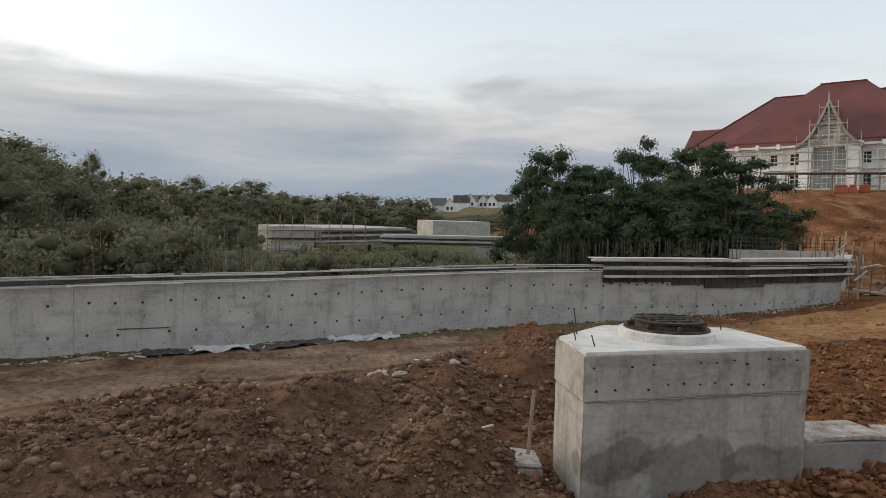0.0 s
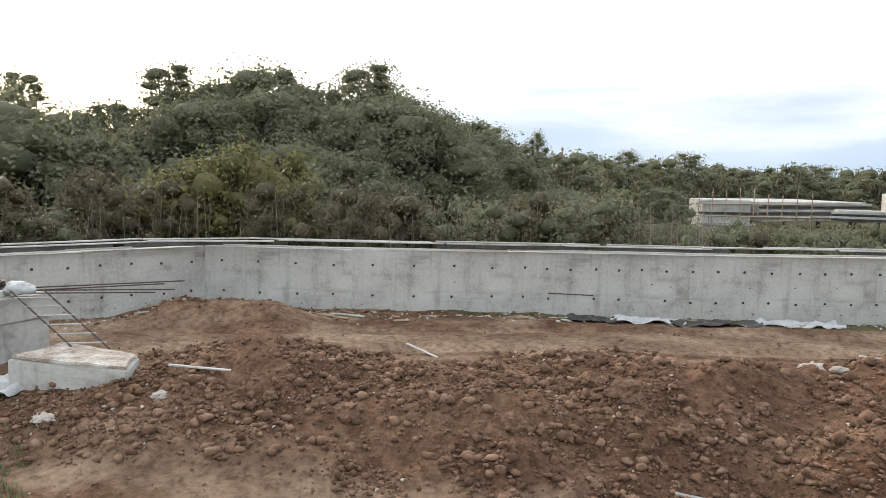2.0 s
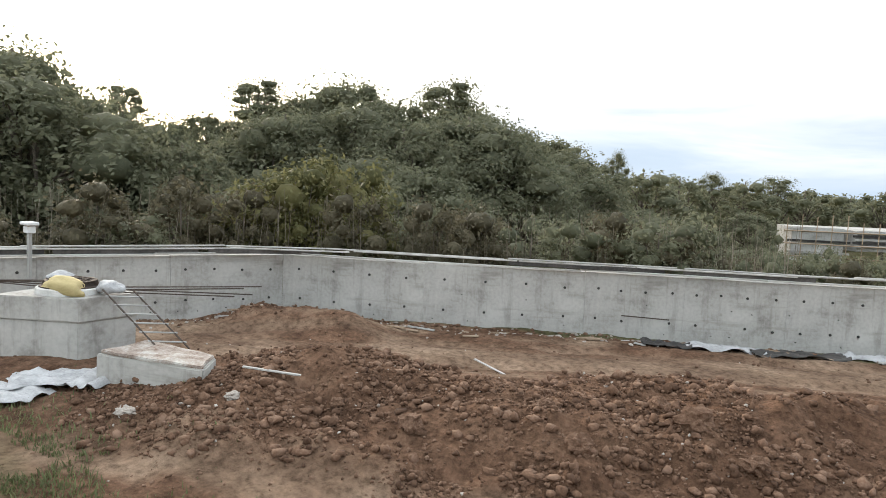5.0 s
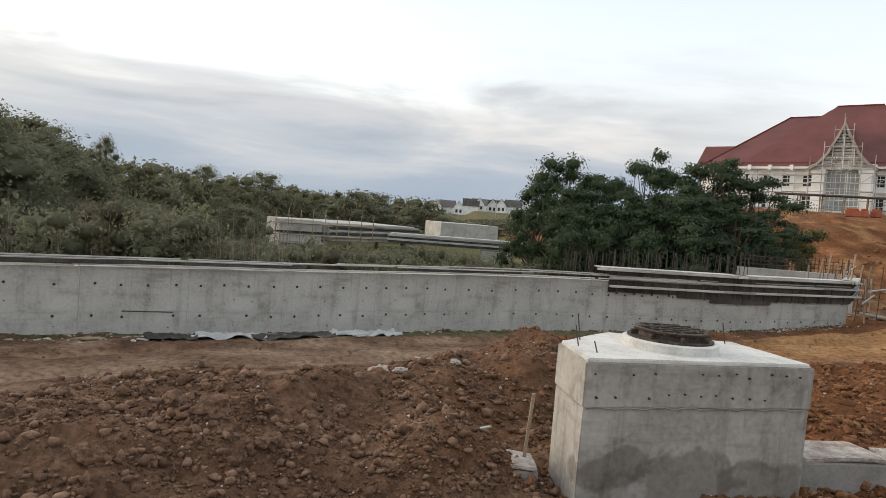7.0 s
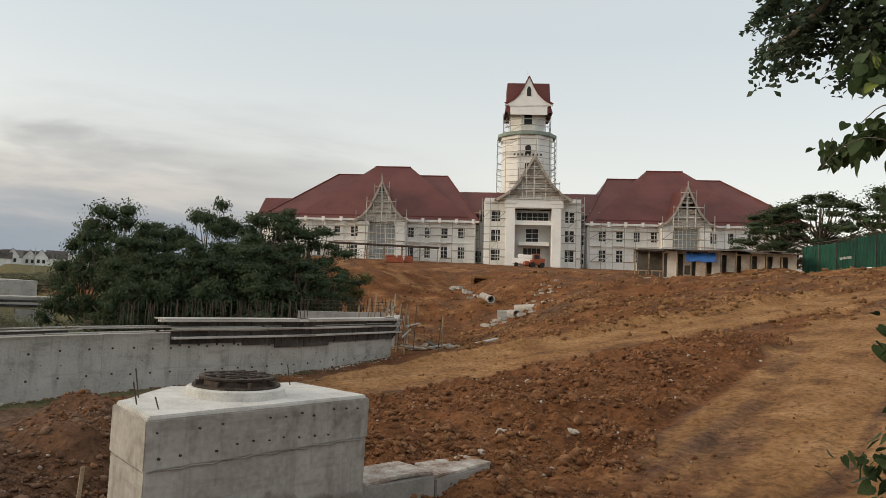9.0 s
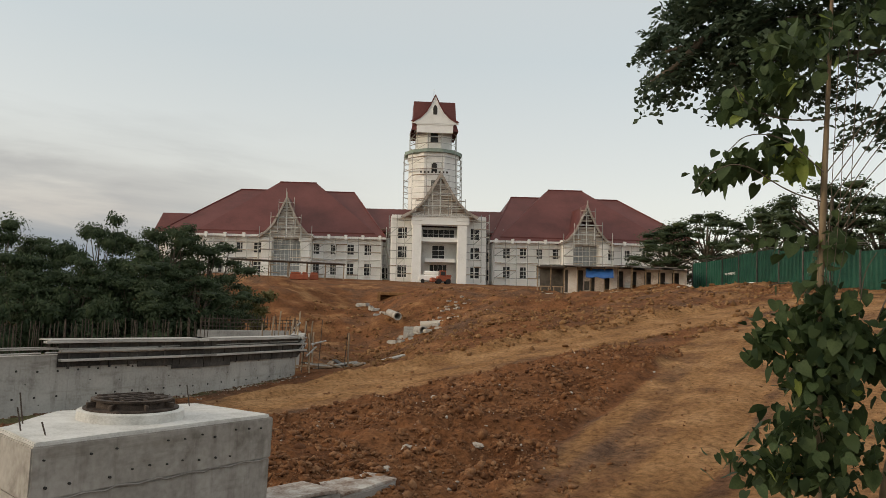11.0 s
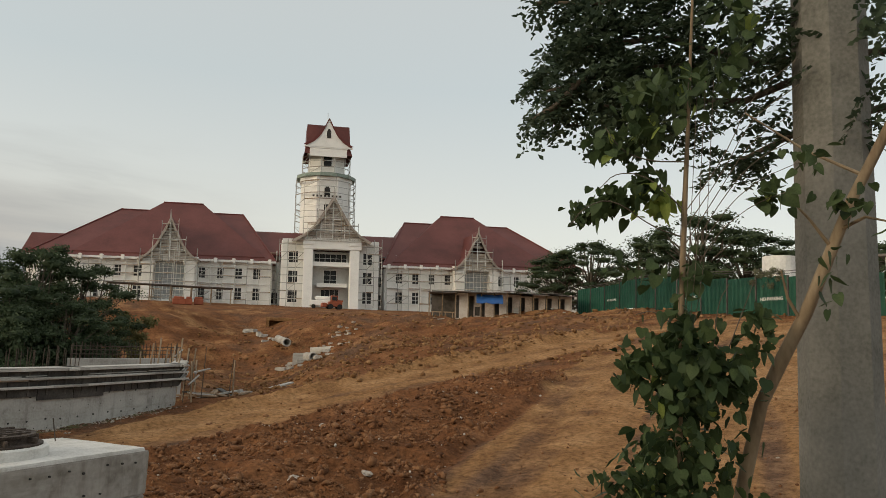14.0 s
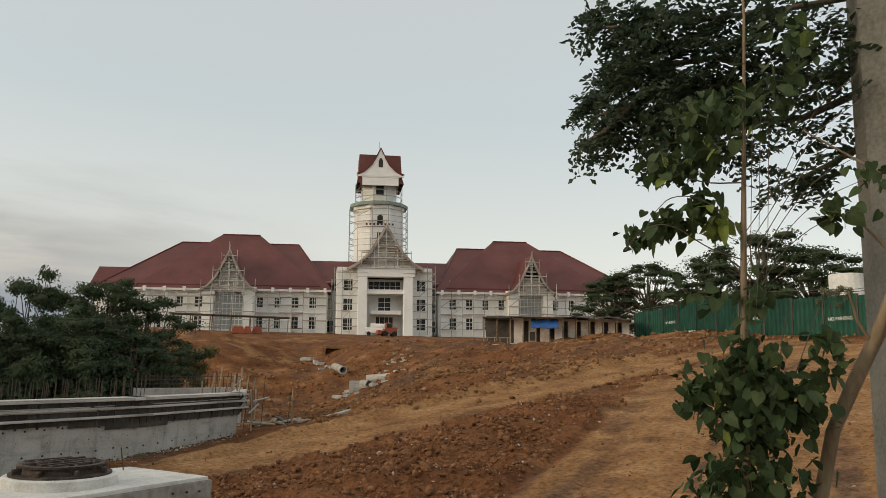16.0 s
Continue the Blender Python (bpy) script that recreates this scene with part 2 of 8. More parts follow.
SHED_ROOF = material("tarnished_sheet_roof", [(0.07, 0.06, 0.055), (0.14, 0.125, 0.115), (0.22, 0.2, 0.19)], 1, 10, 0.6, 0.2, objects=0.4)
BLUE_TARP = material("blue_tarpaulin", [(0.02, 0.07, 0.22), (0.035, 0.13, 0.36)], 2, 15, 0.55, 0.3)
ORANGE = material("orange_paint", [(0.24, 0.06, 0.03), (0.36, 0.10, 0.05)], 2, 15, 0.5, 0.1)
BLACK = material("black_rubber", [(0.015, 0.015, 0.015), (0.03, 0.03, 0.03)], 5, 30, 0.85, 0.1)
LETTER = material("white_stencil_paint", [(0.62, 0.64, 0.62), (0.78, 0.79, 0.77)], 6, 40, 0.8, 0)
SACK_WHITE = material("cement_sack_plastic", [(0.26, 0.26, 0.26), (0.42, 0.42, 0.42), (0.54, 0.54, 0.54)], 4, 30, 0.7, 0.4)
SACK_YELLOW = material("yellow_sack", [(0.40, 0.32, 0.14), (0.56, 0.46, 0.24)], 4, 40, 0.75, 0.4)
STONE = material("pale_stone", [(0.26, 0.21, 0.17), (0.40, 0.35, 0.30), (0.52, 0.48, 0.43)], 5, 40, 0.95, 0.6, island=0.3)
CLOD_ORANGE = material("orange_clay_clod", [(0.095, 0.040, 0.018), (0.15, 0.066, 0.029), (0.20, 0.094, 0.043), (0.27, 0.143, 0.075)], 4, 40, 1.0, 0.8, island=0.34)
CLOD_BROWN = material("brown_bank_clod", [(0.11, 0.053, 0.022), (0.17, 0.086, 0.036), (0.23, 0.122, 0.053), (0.31, 0.175, 0.083)], 4, 40, 1.0, 0.8, island=0.34)
CLOD = material("red_clay_clod", [(0.08, 0.044, 0.027), (0.13, 0.074, 0.046), (0.185, 0.108, 0.069), (0.25, 0.158, 0.108)], 4, 40, 1.0, 0.8, island=0.3)


def leaf_material(name, dark, light, back=0.35, relief=0.0):
    m = material(name, [dark, tuple((a + b) / 2 for a, b in zip(dark, light)), light], 0.6, 9, 0.6, relief, depth=0.16, island=0.34, specular=0.2)
    nodes, links = m.node_tree.nodes, m.node_tree.links
    shader = nodes["Principled BSDF"]
    src = shader.inputs["Base Color"].links[0].from_socket
    tr = nodes.new("ShaderNodeBsdfTranslucent")
    links.new(src, tr.inputs[0])
    mx = nodes.new("ShaderNodeMixShader")
    mx.inputs[0].default_value = back
    links.new(shader.outputs[0], mx.inputs[1])
    links.new(tr.outputs[0], mx.inputs[2])
    links.new(mx.outputs[0], nodes["Material Output"].inputs[0])
    return m


# deep green, lightened so that the colour carries some of the haze
LEAF_DEEP = leaf_material("hazed_green_leaves", (0.034, 0.055, 0.030), (0.088, 0.122, 0.062), 0.4, 0.4)
# lifted and greyed: the haze over the hillside is put into the leaf colour
LEAF_MID = leaf_material("hazy_hill_leaves", (0.13, 0.135, 0.082), (0.235, 0.235, 0.15), 0.5, 0.25)
LEAF_OLIVE = leaf_material("yellowish_scrub_leaves", (0.10, 0.10, 0.04), (0.22, 0.20, 0.085), 0.4, 0.7)
LEAF_DRY = leaf_material("dry_brown_scrub", (0.085, 0.075, 0.045), (0.17, 0.145, 0.09), 0.4, 0.7)
LEAF_VINE = leaf_material("vine_leaves", (0.026, 0.047, 0.019), (0.076, 0.112, 0.045), 0.32)
LEAF_YOUNG = leaf_material("young_vine_leaves", (0.12, 0.19, 0.04), (0.28, 0.34, 0.09), 0.5)
LEAF_FINE = leaf_material("feathery_tree_leaves", (0.030, 0.050, 0.032), (0.085, 0.118, 0.070), 0.45)
GRASS = leaf_material("dusty_grass", (0.085, 0.098, 0.042), (0.20, 0.215, 0.10))
DRY_STALK = material("dry_stalks", [(0.10, 0.08, 0.055), (0.20, 0.165, 0.12), (0.30, 0.26, 0.20)], 3, 20, 0.9, 0, island=0.4)
LOUVRE = material("unpainted_gable_boards", [(0.34, 0.29, 0.24), (0.46, 0.41, 0.36), (0.56, 0.52, 0.47)], 0.8, 10, 0.85, 0.2, objects=0.25)


def ground_material():
    """Red clay: loose dark clods, beaten pale tracks and thin grass, by three soil layers stored on the sheet."""
    m = material("clay_ground", [(0.080, 0.045, 0.028), (0.14, 0.080, 0.050), (0.20, 0.120, 0.077)], 1.4, 22, 1.0, 0.9, depth=0.05, specular=0.1)
    nodes, links = m.node_tree.nodes, m.node_tree.links
    shader = nodes["Principled BSDF"]
    red = shader.inputs["Base Color"].links[0].from_socket
    tc = nodes.new("ShaderNodeTexCoord")
    n1 = nodes.new("ShaderNodeTexNoise")
    n1.inputs["Scale"].default_value, n1.inputs["Detail"].default_value = 0.7, 9
    links.new(tc.outputs["Object"], n1.inputs["Vector"])

    def layer(attr, stops, below, gain=1.0):
        at = nodes.new("ShaderNodeAttribute")
        at.attribute_name = attr
        c = ramp_into(nodes, links, n1.outputs[0], stops)
        edge = nodes.new("ShaderNodeMath")
        edge.operation = "MULTIPLY_ADD"
        links.new(n1.outputs[0], edge.inputs[0])
        edge.inputs[1].default_value = 0.9
        edge.inputs[2].default_value = -0.45
        tot = nodes.new("ShaderNodeMath")
        tot.operation = "ADD"
        links.new(edge.outputs[0], tot.inputs[0])
        links.new(at.outputs["Fac"], tot.inputs[1])
        sharp = ramp_into(nodes, links, tot.outputs[0], [(0.25, (0, 0, 0)), (0.75, (gain, gain, gain))])
        mx = nodes.new("ShaderNodeMix")
        mx.data_type = "RGBA"
        links.new(sharp, mx.inputs[0])
        links.new(below, mx.inputs[6])
        links.new(c, mx.inputs[7])
        return mx.outputs[2]

    c = layer("rust", [(0.3, (0.105, 0.043, 0.019)), (0.5, (0.165, 0.070, 0.030)), (0.7, (0.235, 0.107, 0.049))], red)
    c = layer("tan", [(0.3, (0.215, 0.108, 0.046)), (0.5, (0.29, 0.154, 0.068)), (0.7, (0.375, 0.213, 0.102))], c)
    c = layer("beaten", [(0.3, (0.15, 0.098, 0.066)), (0.5, (0.235, 0.16, 0.108)), (0.7, (0.34, 0.245, 0.172))], c, 0.9)
    c = layer("weeds", [(0.3, (0.06, 0.065, 0.03)), (0.5, (0.10, 0.105, 0.05)), (0.7, (0.15, 0.13, 0.075))], c, 0.85)
    # crumbly grain and relief at two sizes
    crumb = nodes.new("ShaderNodeTexNoise")
    crumb.inputs["Scale"].default_value, crumb.inputs["Detail"].default_value, crumb.inputs["Roughness"].default_value = 7.0, 12, 0.72
    links.new(tc.outputs["Object"], crumb.inputs["Vector"])
    grain = ramp_into(nodes, links, crumb.outputs[0], [(0.34, (0.5, 0.48, 0.46)), (0.5, (1.05, 1.05, 1.05)), (0.66, (1.5, 1.5, 1.52))])
    speck = nodes.new("ShaderNodeMix")
    speck.data_type, speck.blend_type = "RGBA", "MULTIPLY"
    speck.inputs[0].default_value = 1.0
    links.new(c, speck.inputs[6])
    links.new(grain, speck.inputs[7])
    links.new(speck.outputs[2], shader.inputs["Base Color"])
    first = [nd for nd in nodes if nd.bl_idname == "ShaderNodeBump"][0]
    second = nodes.new("ShaderNodeBump")
    second.inputs["Strength"].default_value, second.inputs["Distance"].default_value = 0.9, 0.09
    links.new(crumb.outputs[0], second.inputs["Height"])
    links.new(first.outputs[0], second.inputs["Normal"])
    links.new(second.outputs[0], shader.inputs["Normal"])
    return m


GROUND = ground_material()


# ---- building helpers ----
def link_mesh(name, bm, mat, parent=None, label="", smooth=False):
    me = bpy.data.meshes.new(name)
    bm.to_mesh(me)
    bm.free()
    if mat:
        me.materials.append(mat)
    if smooth:
        me.polygons.foreach_set("use_smooth", [True] * len(me.polygons))
    ob = new(name, me)
    if parent:
        ob.parent = parent
    if label:
        tagged(ob, label)
    return ob


def part(name, bm, mat, parent, label="", smooth=False):
    return link_mesh(name, bm, mat, parent, label, smooth)


def share(name, mesh, parent, m):
    ob = new(name, mesh)
    ob.parent = parent
    ob.matrix_basis = m
    return ob


def thing(name, label, category, m=None, group="", kind=""):
    ob = new(name)
    ob.empty_display_size = 0.2
    if m is not None:
        ob.matrix_basis = m
    return tagged(ob, label, category, group, kind)


def box(bm, x0, x1, y0, y1, z0, z1, bevel=0.0):
    made = bmesh.ops.create_cube(bm, size=1, matrix=Matrix.Translation(((x0 + x1) / 2, (y0 + y1) / 2, (z0 + z1) / 2)) @ Matrix.Diagonal((x1 - x0, y1 - y0, z1 - z0, 1)))
    if bevel:
        edges = {e for v in made["verts"] for e in v.link_edges}
        bmesh.ops.bevel(bm, geom=list(edges), offset=bevel, segments=1, affect="EDGES")
    return bm


def boxes(*rows, bevel=0.0):
    bm = bmesh.new()
    for r in rows:
        box(bm, *r, bevel=bevel)
    return bm


def prism(bm, pts, z0, z1):
    """An upright prism over a plan polygon given counter-clockwise."""
    low = [bm.verts.new((x, y, z0)) for x, y in pts]
    top = [bm.verts.new((x, y, z1)) for x, y in pts]
    n = len(pts)
    bm.faces.new(low[::-1])
    bm.faces.new(top)
    for i in range(n):
        bm.faces.new((low[i], low[(i + 1) % n], top[(i + 1) % n], top[i]))
    return bm


def slab_xz(bm, pts, y0, y1):
    """A plate standing in the x-z plane, from y0 to y1 deep."""
    a = [bm.verts.new((x, y0, z)) for x, z in pts]
    b = [bm.verts.new((x, y1, z)) for x, z in pts]
    n = len(pts)
    bm.faces.new(a)
    bm.faces.new(b[::-1])
    for i in range(n):
        bm.faces.new((a[(i + 1) % n], a[i], b[i], b[(i + 1) % n]))
    bmesh.ops.recalc_face_normals(bm, faces=bm.faces)
    return bm


def poly(bm, *faces):
    for pts in faces:
        bm.faces.new([bm.verts.new(p) for p in pts])
    return bm


def tube_path(bm, pts, radii, sides=8, wobble=0.0, rng=None):
    """A tapering tube along points."""
    rings = []
    for i, p in enumerate(pts):
        p = Vector(p)
        way = Vector(pts[min(i + 1, len(pts) - 1)]) - Vector(pts[max(i - 1, 0)])
        side = way.cross(Vector((0.13, 0.31, 0.94)))
        if side.length < 1e-4:
            side = Vector((1, 0, 0))
        side.normalize()
        other = way.cross(side).normalized()
        ring = []
        for k in range(sides):
            a = 2 * math.pi * k / sides
            rr = radii[i] * (1 + (rng.uniform(-wobble, wobble) if rng else 0))
            ring.append(bm.verts.new(p + rr * (math.cos(a) * side + math.sin(a) * other)))
        rings.append(ring)
    for a, b in zip(rings, rings[1:]):
        for k in range(sides):
            bm.faces.new((a[k], a[(k + 1) % sides], b[(k + 1) % sides], b[k]))
    bm.faces.new(rings[0][::-1])
    bm.faces.new(rings[-1])
    return bm


def again(ob, m):
    """A copy at the pose m, whatever the scale of the first one."""
    sx, sy, sz = ob.scale
    return copy_thing(ob, m @ Matrix.Diagonal((1 / sx, 1 / sy, 1 / sz, 1)))


def bar_matrix(a, b, r):
    a, b = Vector(a), Vector(b)
    d = b - a
    return Matrix.Translation((a + b) / 2) @ d.to_track_quat("Z", "Y").to_matrix().to_4x4() @ Matrix.Diagonal((r, r, d.length, 1))


def unit_bar(name, mat, sides=6):
    bm = bmesh.new()
    bmesh.ops.create_cone(bm, cap_ends=True, segments=sides, radius1=1, radius2=1, depth=1)
    me = bpy.data.meshes.new(name)
    bm.to_mesh(me)
    bm.free()
    me.materials.append(mat)
    return me


SCAFFOLD_MESH = unit_bar("scaffold_tube", SCAFFOLD)
TUBE_MESH, REBAR_MESH, TIMBER_BAR = unit_bar("tube", TUBE), unit_bar("rebar", REBAR, 5), unit_bar("timber_bar", TIMBER, 4)


# ---- terrain ----
def lattice(ix, iy, seed):
    h = (ix.astype(np.int64) * 374761393 + iy.astype(np.int64) * 668265263 + seed * 974711) & 0xFFFFFFFF
    h = ((h ^ (h >> 13)) * 1274126177) & 0xFFFFFFFF
    return ((h ^ (h >> 16)) & 0xFFFF) / 65535.0


def value_noise(x, y, seed=0):
    ix, iy = np.floor(x), np.floor(y)
    fx, fy = x - ix, y - iy
    fx, fy = fx * fx * (3 - 2 * fx), fy * fy * (3 - 2 * fy)
    a, b = lattice(ix, iy, seed), lattice(ix + 1, iy, seed)
    c, d = lattice(ix, iy + 1, seed), lattice(ix + 1, iy + 1, seed)
    return (a * (1 - fx) + b * fx) * (1 - fy) + (c * (1 - fx) + d * fx) * fy - 0.5


def fbm(x, y, scale, octaves=4, seed=0):
    total, amp = 0.0, 1.0
    for k in range(octaves):
        total = total + amp * value_noise(x / scale + 17.3 * k, y / scale - 9.1 * k, seed + k)
        amp, scale = amp * 0.5, scale * 0.5
    return total


def smooth(v, a, b):
    t = np.clip((v - a) / (b - a), 0, 1)
    return t * t * (3 - 2 * t)


def line_distance(x, y, pts):
    best = np.full(np.shape(x), 1e9)
    for (ax, ay), (bx, by) in zip(pts, pts[1:]):
        dx, dy = bx - ax, by - ay
        t = np.clip(((x - ax) * dx + (y - ay) * dy) / (dx * dx + dy * dy), 0, 1)
        best = np.minimum(best, np.hypot(x - ax - t * dx, y - ay - t * dy))
    return best


WALL_LINE = [(-15.6, -3.0), (-14.3, 3.0), (-12.1, 9.55), (-9.3, 10.95), (-6.65, 12.9), (-3.3, 14.85), (0.4, 17.4), (2.95, 18.8), (8.9, 20.75), (13.3, 22.9)]
HEAP = [(-6.9, 5.2), (-5.0, 6.35), (-3.0, 7.4), (-0.6, 8.7), (0.9, 10.4), (2.0, 11.6)]
HAUL_ROAD = [(-13.0, 4.6), (-10.0, 7.3), (-7.0, 9.7), (-3.5, 12.2), (0.5, 14.5), (5.0, 16.0), (9.5, 17.7), (14.0, 18.3), (19.5, 18.3), (25.0, 17.9), (31.0, 17.6), (38.0, 16.8), (46.0, 14.0)]
BERM = [(9.5, 18.9), (11.6, 19.7), (16.4, 20.1), (22.0, 20.5), (29.7, 20.1), (36.0, 19.2)]
SIDE_ROAD = [(1.5, 3.6), (8.4, 5.7), (15.5, 8.0), (22.0, 10.3), (30.0, 12.6), (40.0, 13.6)]
BANK_FACE = (math.sin(radians(40.6)), math.cos(radians(40.6)))


def behind_wall(x, y):
    """Positive beyond the perimeter wall, seen from the site."""
    out = np.full(np.shape(x), -1e9)
    for (ax, ay), (bx, by) in zip(WALL_LINE, WALL_LINE[1:]):
        dx, dy = bx - ax, by - ay
        out = np.maximum(out, ((y - ay) * dx - (x - ax) * dy) / math.hypot(dx, dy))
    return out


def height(x, y, fine=True):
    x, y = np.asarray(x, float), np.asarray(y, float)
    r = np.hypot(x, y + 0.25)
    plane = -0.785 + 0.137 * x - 0.0344 * y
    plane = 0.5 * (plane + np.sqrt(plane * plane + 0.12)) - 0.03
    plane = np.minimum(plane, 5.0 + 0.012 * r)
    u = BANK_FACE[0] * x + BANK_FACE[1] * y
    side = -x * BANK_FACE[1] + y * BANK_FACE[0]
    plateau = 4.85 + np.clip(u - 66, 0, 60) * 0.055
    foot = 52 + 4 * fbm(x, y, 14, 2, 5) - 6 * smooth(-side, 0, 14)
    z = plane + (np.maximum(plateau, plane) - plane) * smooth(u, foot, foot + 15 + 4 * fbm(x, y, 9, 2, 8)) * smooth(np.degrees(np.arctan2(x, y)), 12, 24)
    # gully where the drain pipes lie
    z = z - 1.6 * np.exp(-(line_distance(x, y, [(19, 29), (24, 34), (29, 41), (34, 50), (40, 58)]) / 4.2) ** 2)
    # ground falls away beyond the wall
    out = np.minimum(behind_wall(x, y), 40) * (x < 15)
    z = z - 2.6 * smooth(out, 0.4, 7) * (1 - smooth(x, 10, 16)) * (1 - smooth(u, 45, 60) * smooth(np.degrees(np.arctan2(x, y)), 14, 24))
    # bank on which the road edge stands
    bank = smooth(-r, -4.6, -1.9)
    z = np.maximum(z, z * (1 - bank) + 1.2 * bank)
    # slope rising gently towards the far woods
    z = z + 1.2 * smooth(r, 60, 300) * smooth(-x, 0, 80) * smooth(y, -60, 20)
    z = z + 5.2 * smooth(r, 250, 360) * smooth(y, 100, 250) * smooth(np.degrees(np.arctan2(x, y)), -9, -3)
    z = z + 5.0 * smooth(r, 26, 60) * (1 - smooth(r, 90, 170)) * smooth(-np.degrees(np.arctan2(x, y)), 26, 42) * smooth(y, -40, 0)
    # loose heaps
    d = line_distance(x, y, HEAP)
    heap = np.exp(-(d / 1.5) ** 2) * (0.60 + 0.5 * fbm(x, y, 1.7, 3, 11))
    heap = heap + 0.36 * np.exp(-(line_distance(x, y, [(-11.3, 8.5), (-9.7, 9.1)]) / 0.75) ** 2)
    heap = heap + 0.42 * np.exp(-(line_distance(x, y, [(-0.1, 7.0), (0.35, 7.35)]) / 0.5) ** 2)
    heap = heap + 0.30 * np.exp(-(line_distance(x, y, [(-12.0, 3.4), (-9.9, 4.1)]) / 1.3) ** 2)
    heap = heap + 0.30 * np.exp(-(line_distance(x, y, [(5.2, 9.4), (9.0, 11.0), (14.0, 12.8), (19.0, 13.6)]) / 1.5) ** 2)
    heap = heap + (0.22 + 0.25 * fbm(x, y, 1.5, 2, 19)) * np.exp(-(line_distance(x, y, BERM) / 0.35) ** 2)
    z = z + heap
    if fine:
        loose = looseness(x, y)
        near = 1 - smooth(r, 25, 70)
        z = z + near * ((0.055 + 0.15 * loose) * fbm(x, y, 0.75, 5, 3) + 0.02 * fbm(x, y, 0.12, 2, 14) + loose * (0.11 * np.abs(fbm(x, y, 0.22, 3, 13)) + 0.16 * np.abs(fbm(x, y, 0.5, 3, 17)) * smooth(x, 2, 5))) + (0.9 * fbm(x, y, 6, 5, 21) + 0.5 * np.abs(fbm(x, y, 2.2, 3, 25))) * smooth(r, 24, 40) * (1 - 0.85 * smooth(u, 67, 74)) * (1 - 0.8 * on_road(x, y)) * (1 - 0.9 * np.exp(-(line_distance(x, y, HAUL_ROAD) / 4.5) ** 2))
        z = z + 0.45 * tyre_marks(x, y) * (1 - smooth(r, 28, 45))
        for road, gap in ((HAUL_ROAD, 0.8), (SIDE_ROAD, 0.85)):
            dd = line_distance(x, y, road)
            for off in (gap, gap + 1.3):
                z = z - 0.055 * np.exp(-((dd - off) / 0.16) ** 2) * (1 - smooth(r, 30, 50)) + 0.03 * np.exp(-((dd - off - 0.3) / 0.15) ** 2)
    return z


def edge_side(x, y):
    """Positive on the loose bank above the side road, negative on the road."""
    line = np.interp(x, [2, 5.9, 8.4, 10.5, 12.3, 15.5, 21.4, 26, 40], [4.9, 6.6, 7.7, 8.6, 9.2, 10.3, 12.4, 14.5, 14.5])
    return y - line + 0.5 * fbm(x, y, 2.2, 3, 43)


def wedge(x, y):
    """The bank of loose clods between the two roads."""
    upper = np.interp(x, [p[0] for p in HAUL_ROAD], [p[1] for p in HAUL_ROAD]) - 1.9
    return smooth(edge_side(x, y), -0.15, 0.45) * smooth(-x, -23.5, -21.5) * smooth(x, 2.8, 4.6) * smooth(upper - y, -0.2, 0.5)


def tyre_marks(x, y):
    """Fine ridges that run along the tracks, about -0.06 to 0.06."""
    total = 0.0
    for road, reach in ((HAUL_ROAD, 2.2), (SIDE_ROAD, 5.5)):
        best = np.full(np.shape(x), 1e9)
        off, run, base = np.zeros(np.shape(x)), np.zeros(np.shape(x)), 0.0
        for (ax, ay), (bx, by) in zip(road, road[1:]):
            dx, dy = bx - ax, by - ay
            n = math.hypot(dx, dy)
            t = np.clip(((x - ax) * dx + (y - ay) * dy) / (n * n), 0, 1)
            d = np.hypot(x - ax - t * dx, y - ay - t * dy)
            side = np.sign((x - ax) * dy - (y - ay) * dx) * d
            near = d < best
            best, off, run = np.where(near, d, best), np.where(near, side, off), np.where(near, base + t * n, run)
            base += n
        wob = 0.25 * value_noise(run * 0.4, off * 0.3, 51)
        marks = value_noise((off + wob) * 1.7, run * 0.09, 52) + 0.8 * value_noise((off + wob) * 3.6, run * 0.16, 53)
        total = total + 0.13 * marks * (1 - smooth(best, reach * 0.7, reach))
    return total


def on_road(x, y):
    wob = 1.0 * fbm(x, y, 2.6, 3, 31)
    east = smooth(x, 5, 10)
    a = 1 - smooth(line_distance(x, y, HAUL_ROAD) + wob * (1 - 0.65 * east), 1.1 + 0.6 * east, 2.0 + 0.1 * east)
    b = smooth(-edge_side(x, y), 0.0, 0.6) * smooth(x, 6.5, 9.0) * (1 - smooth(x, 40, 46))
    return np.maximum(a, b)


def looseness(x, y):
    """1 where clods lie loose, 0 on beaten ground."""
    d = line_distance(x, y, HEAP)
    v = 1 - smooth(d + 0.5 * fbm(x, y, 1.2, 2, 40), 1.75, 2.35)
    w = wedge(x, y)
    mound = 0.9 * (1 - smooth(line_distance(x, y, [(-11.4, 8.5), (-9.6, 9.1)]), 0.6, 1.3))
    low = 0.8 * (1 - smooth(line_distance(x, y, [(-2.0, 5.6), (0.2, 6.4), (5.6, 6.6), (8.5, 8.0)]), 0.9, 2.2))
    u = BANK_FACE[0] * x + BANK_FACE[1] * y
    far = 0.5 * smooth(u, 24, 34) * (x > 10)
    return np.maximum(np.maximum(v, np.maximum(w, low)), np.maximum(far, mound)) * (1 - 0.93 * on_road(x, y))


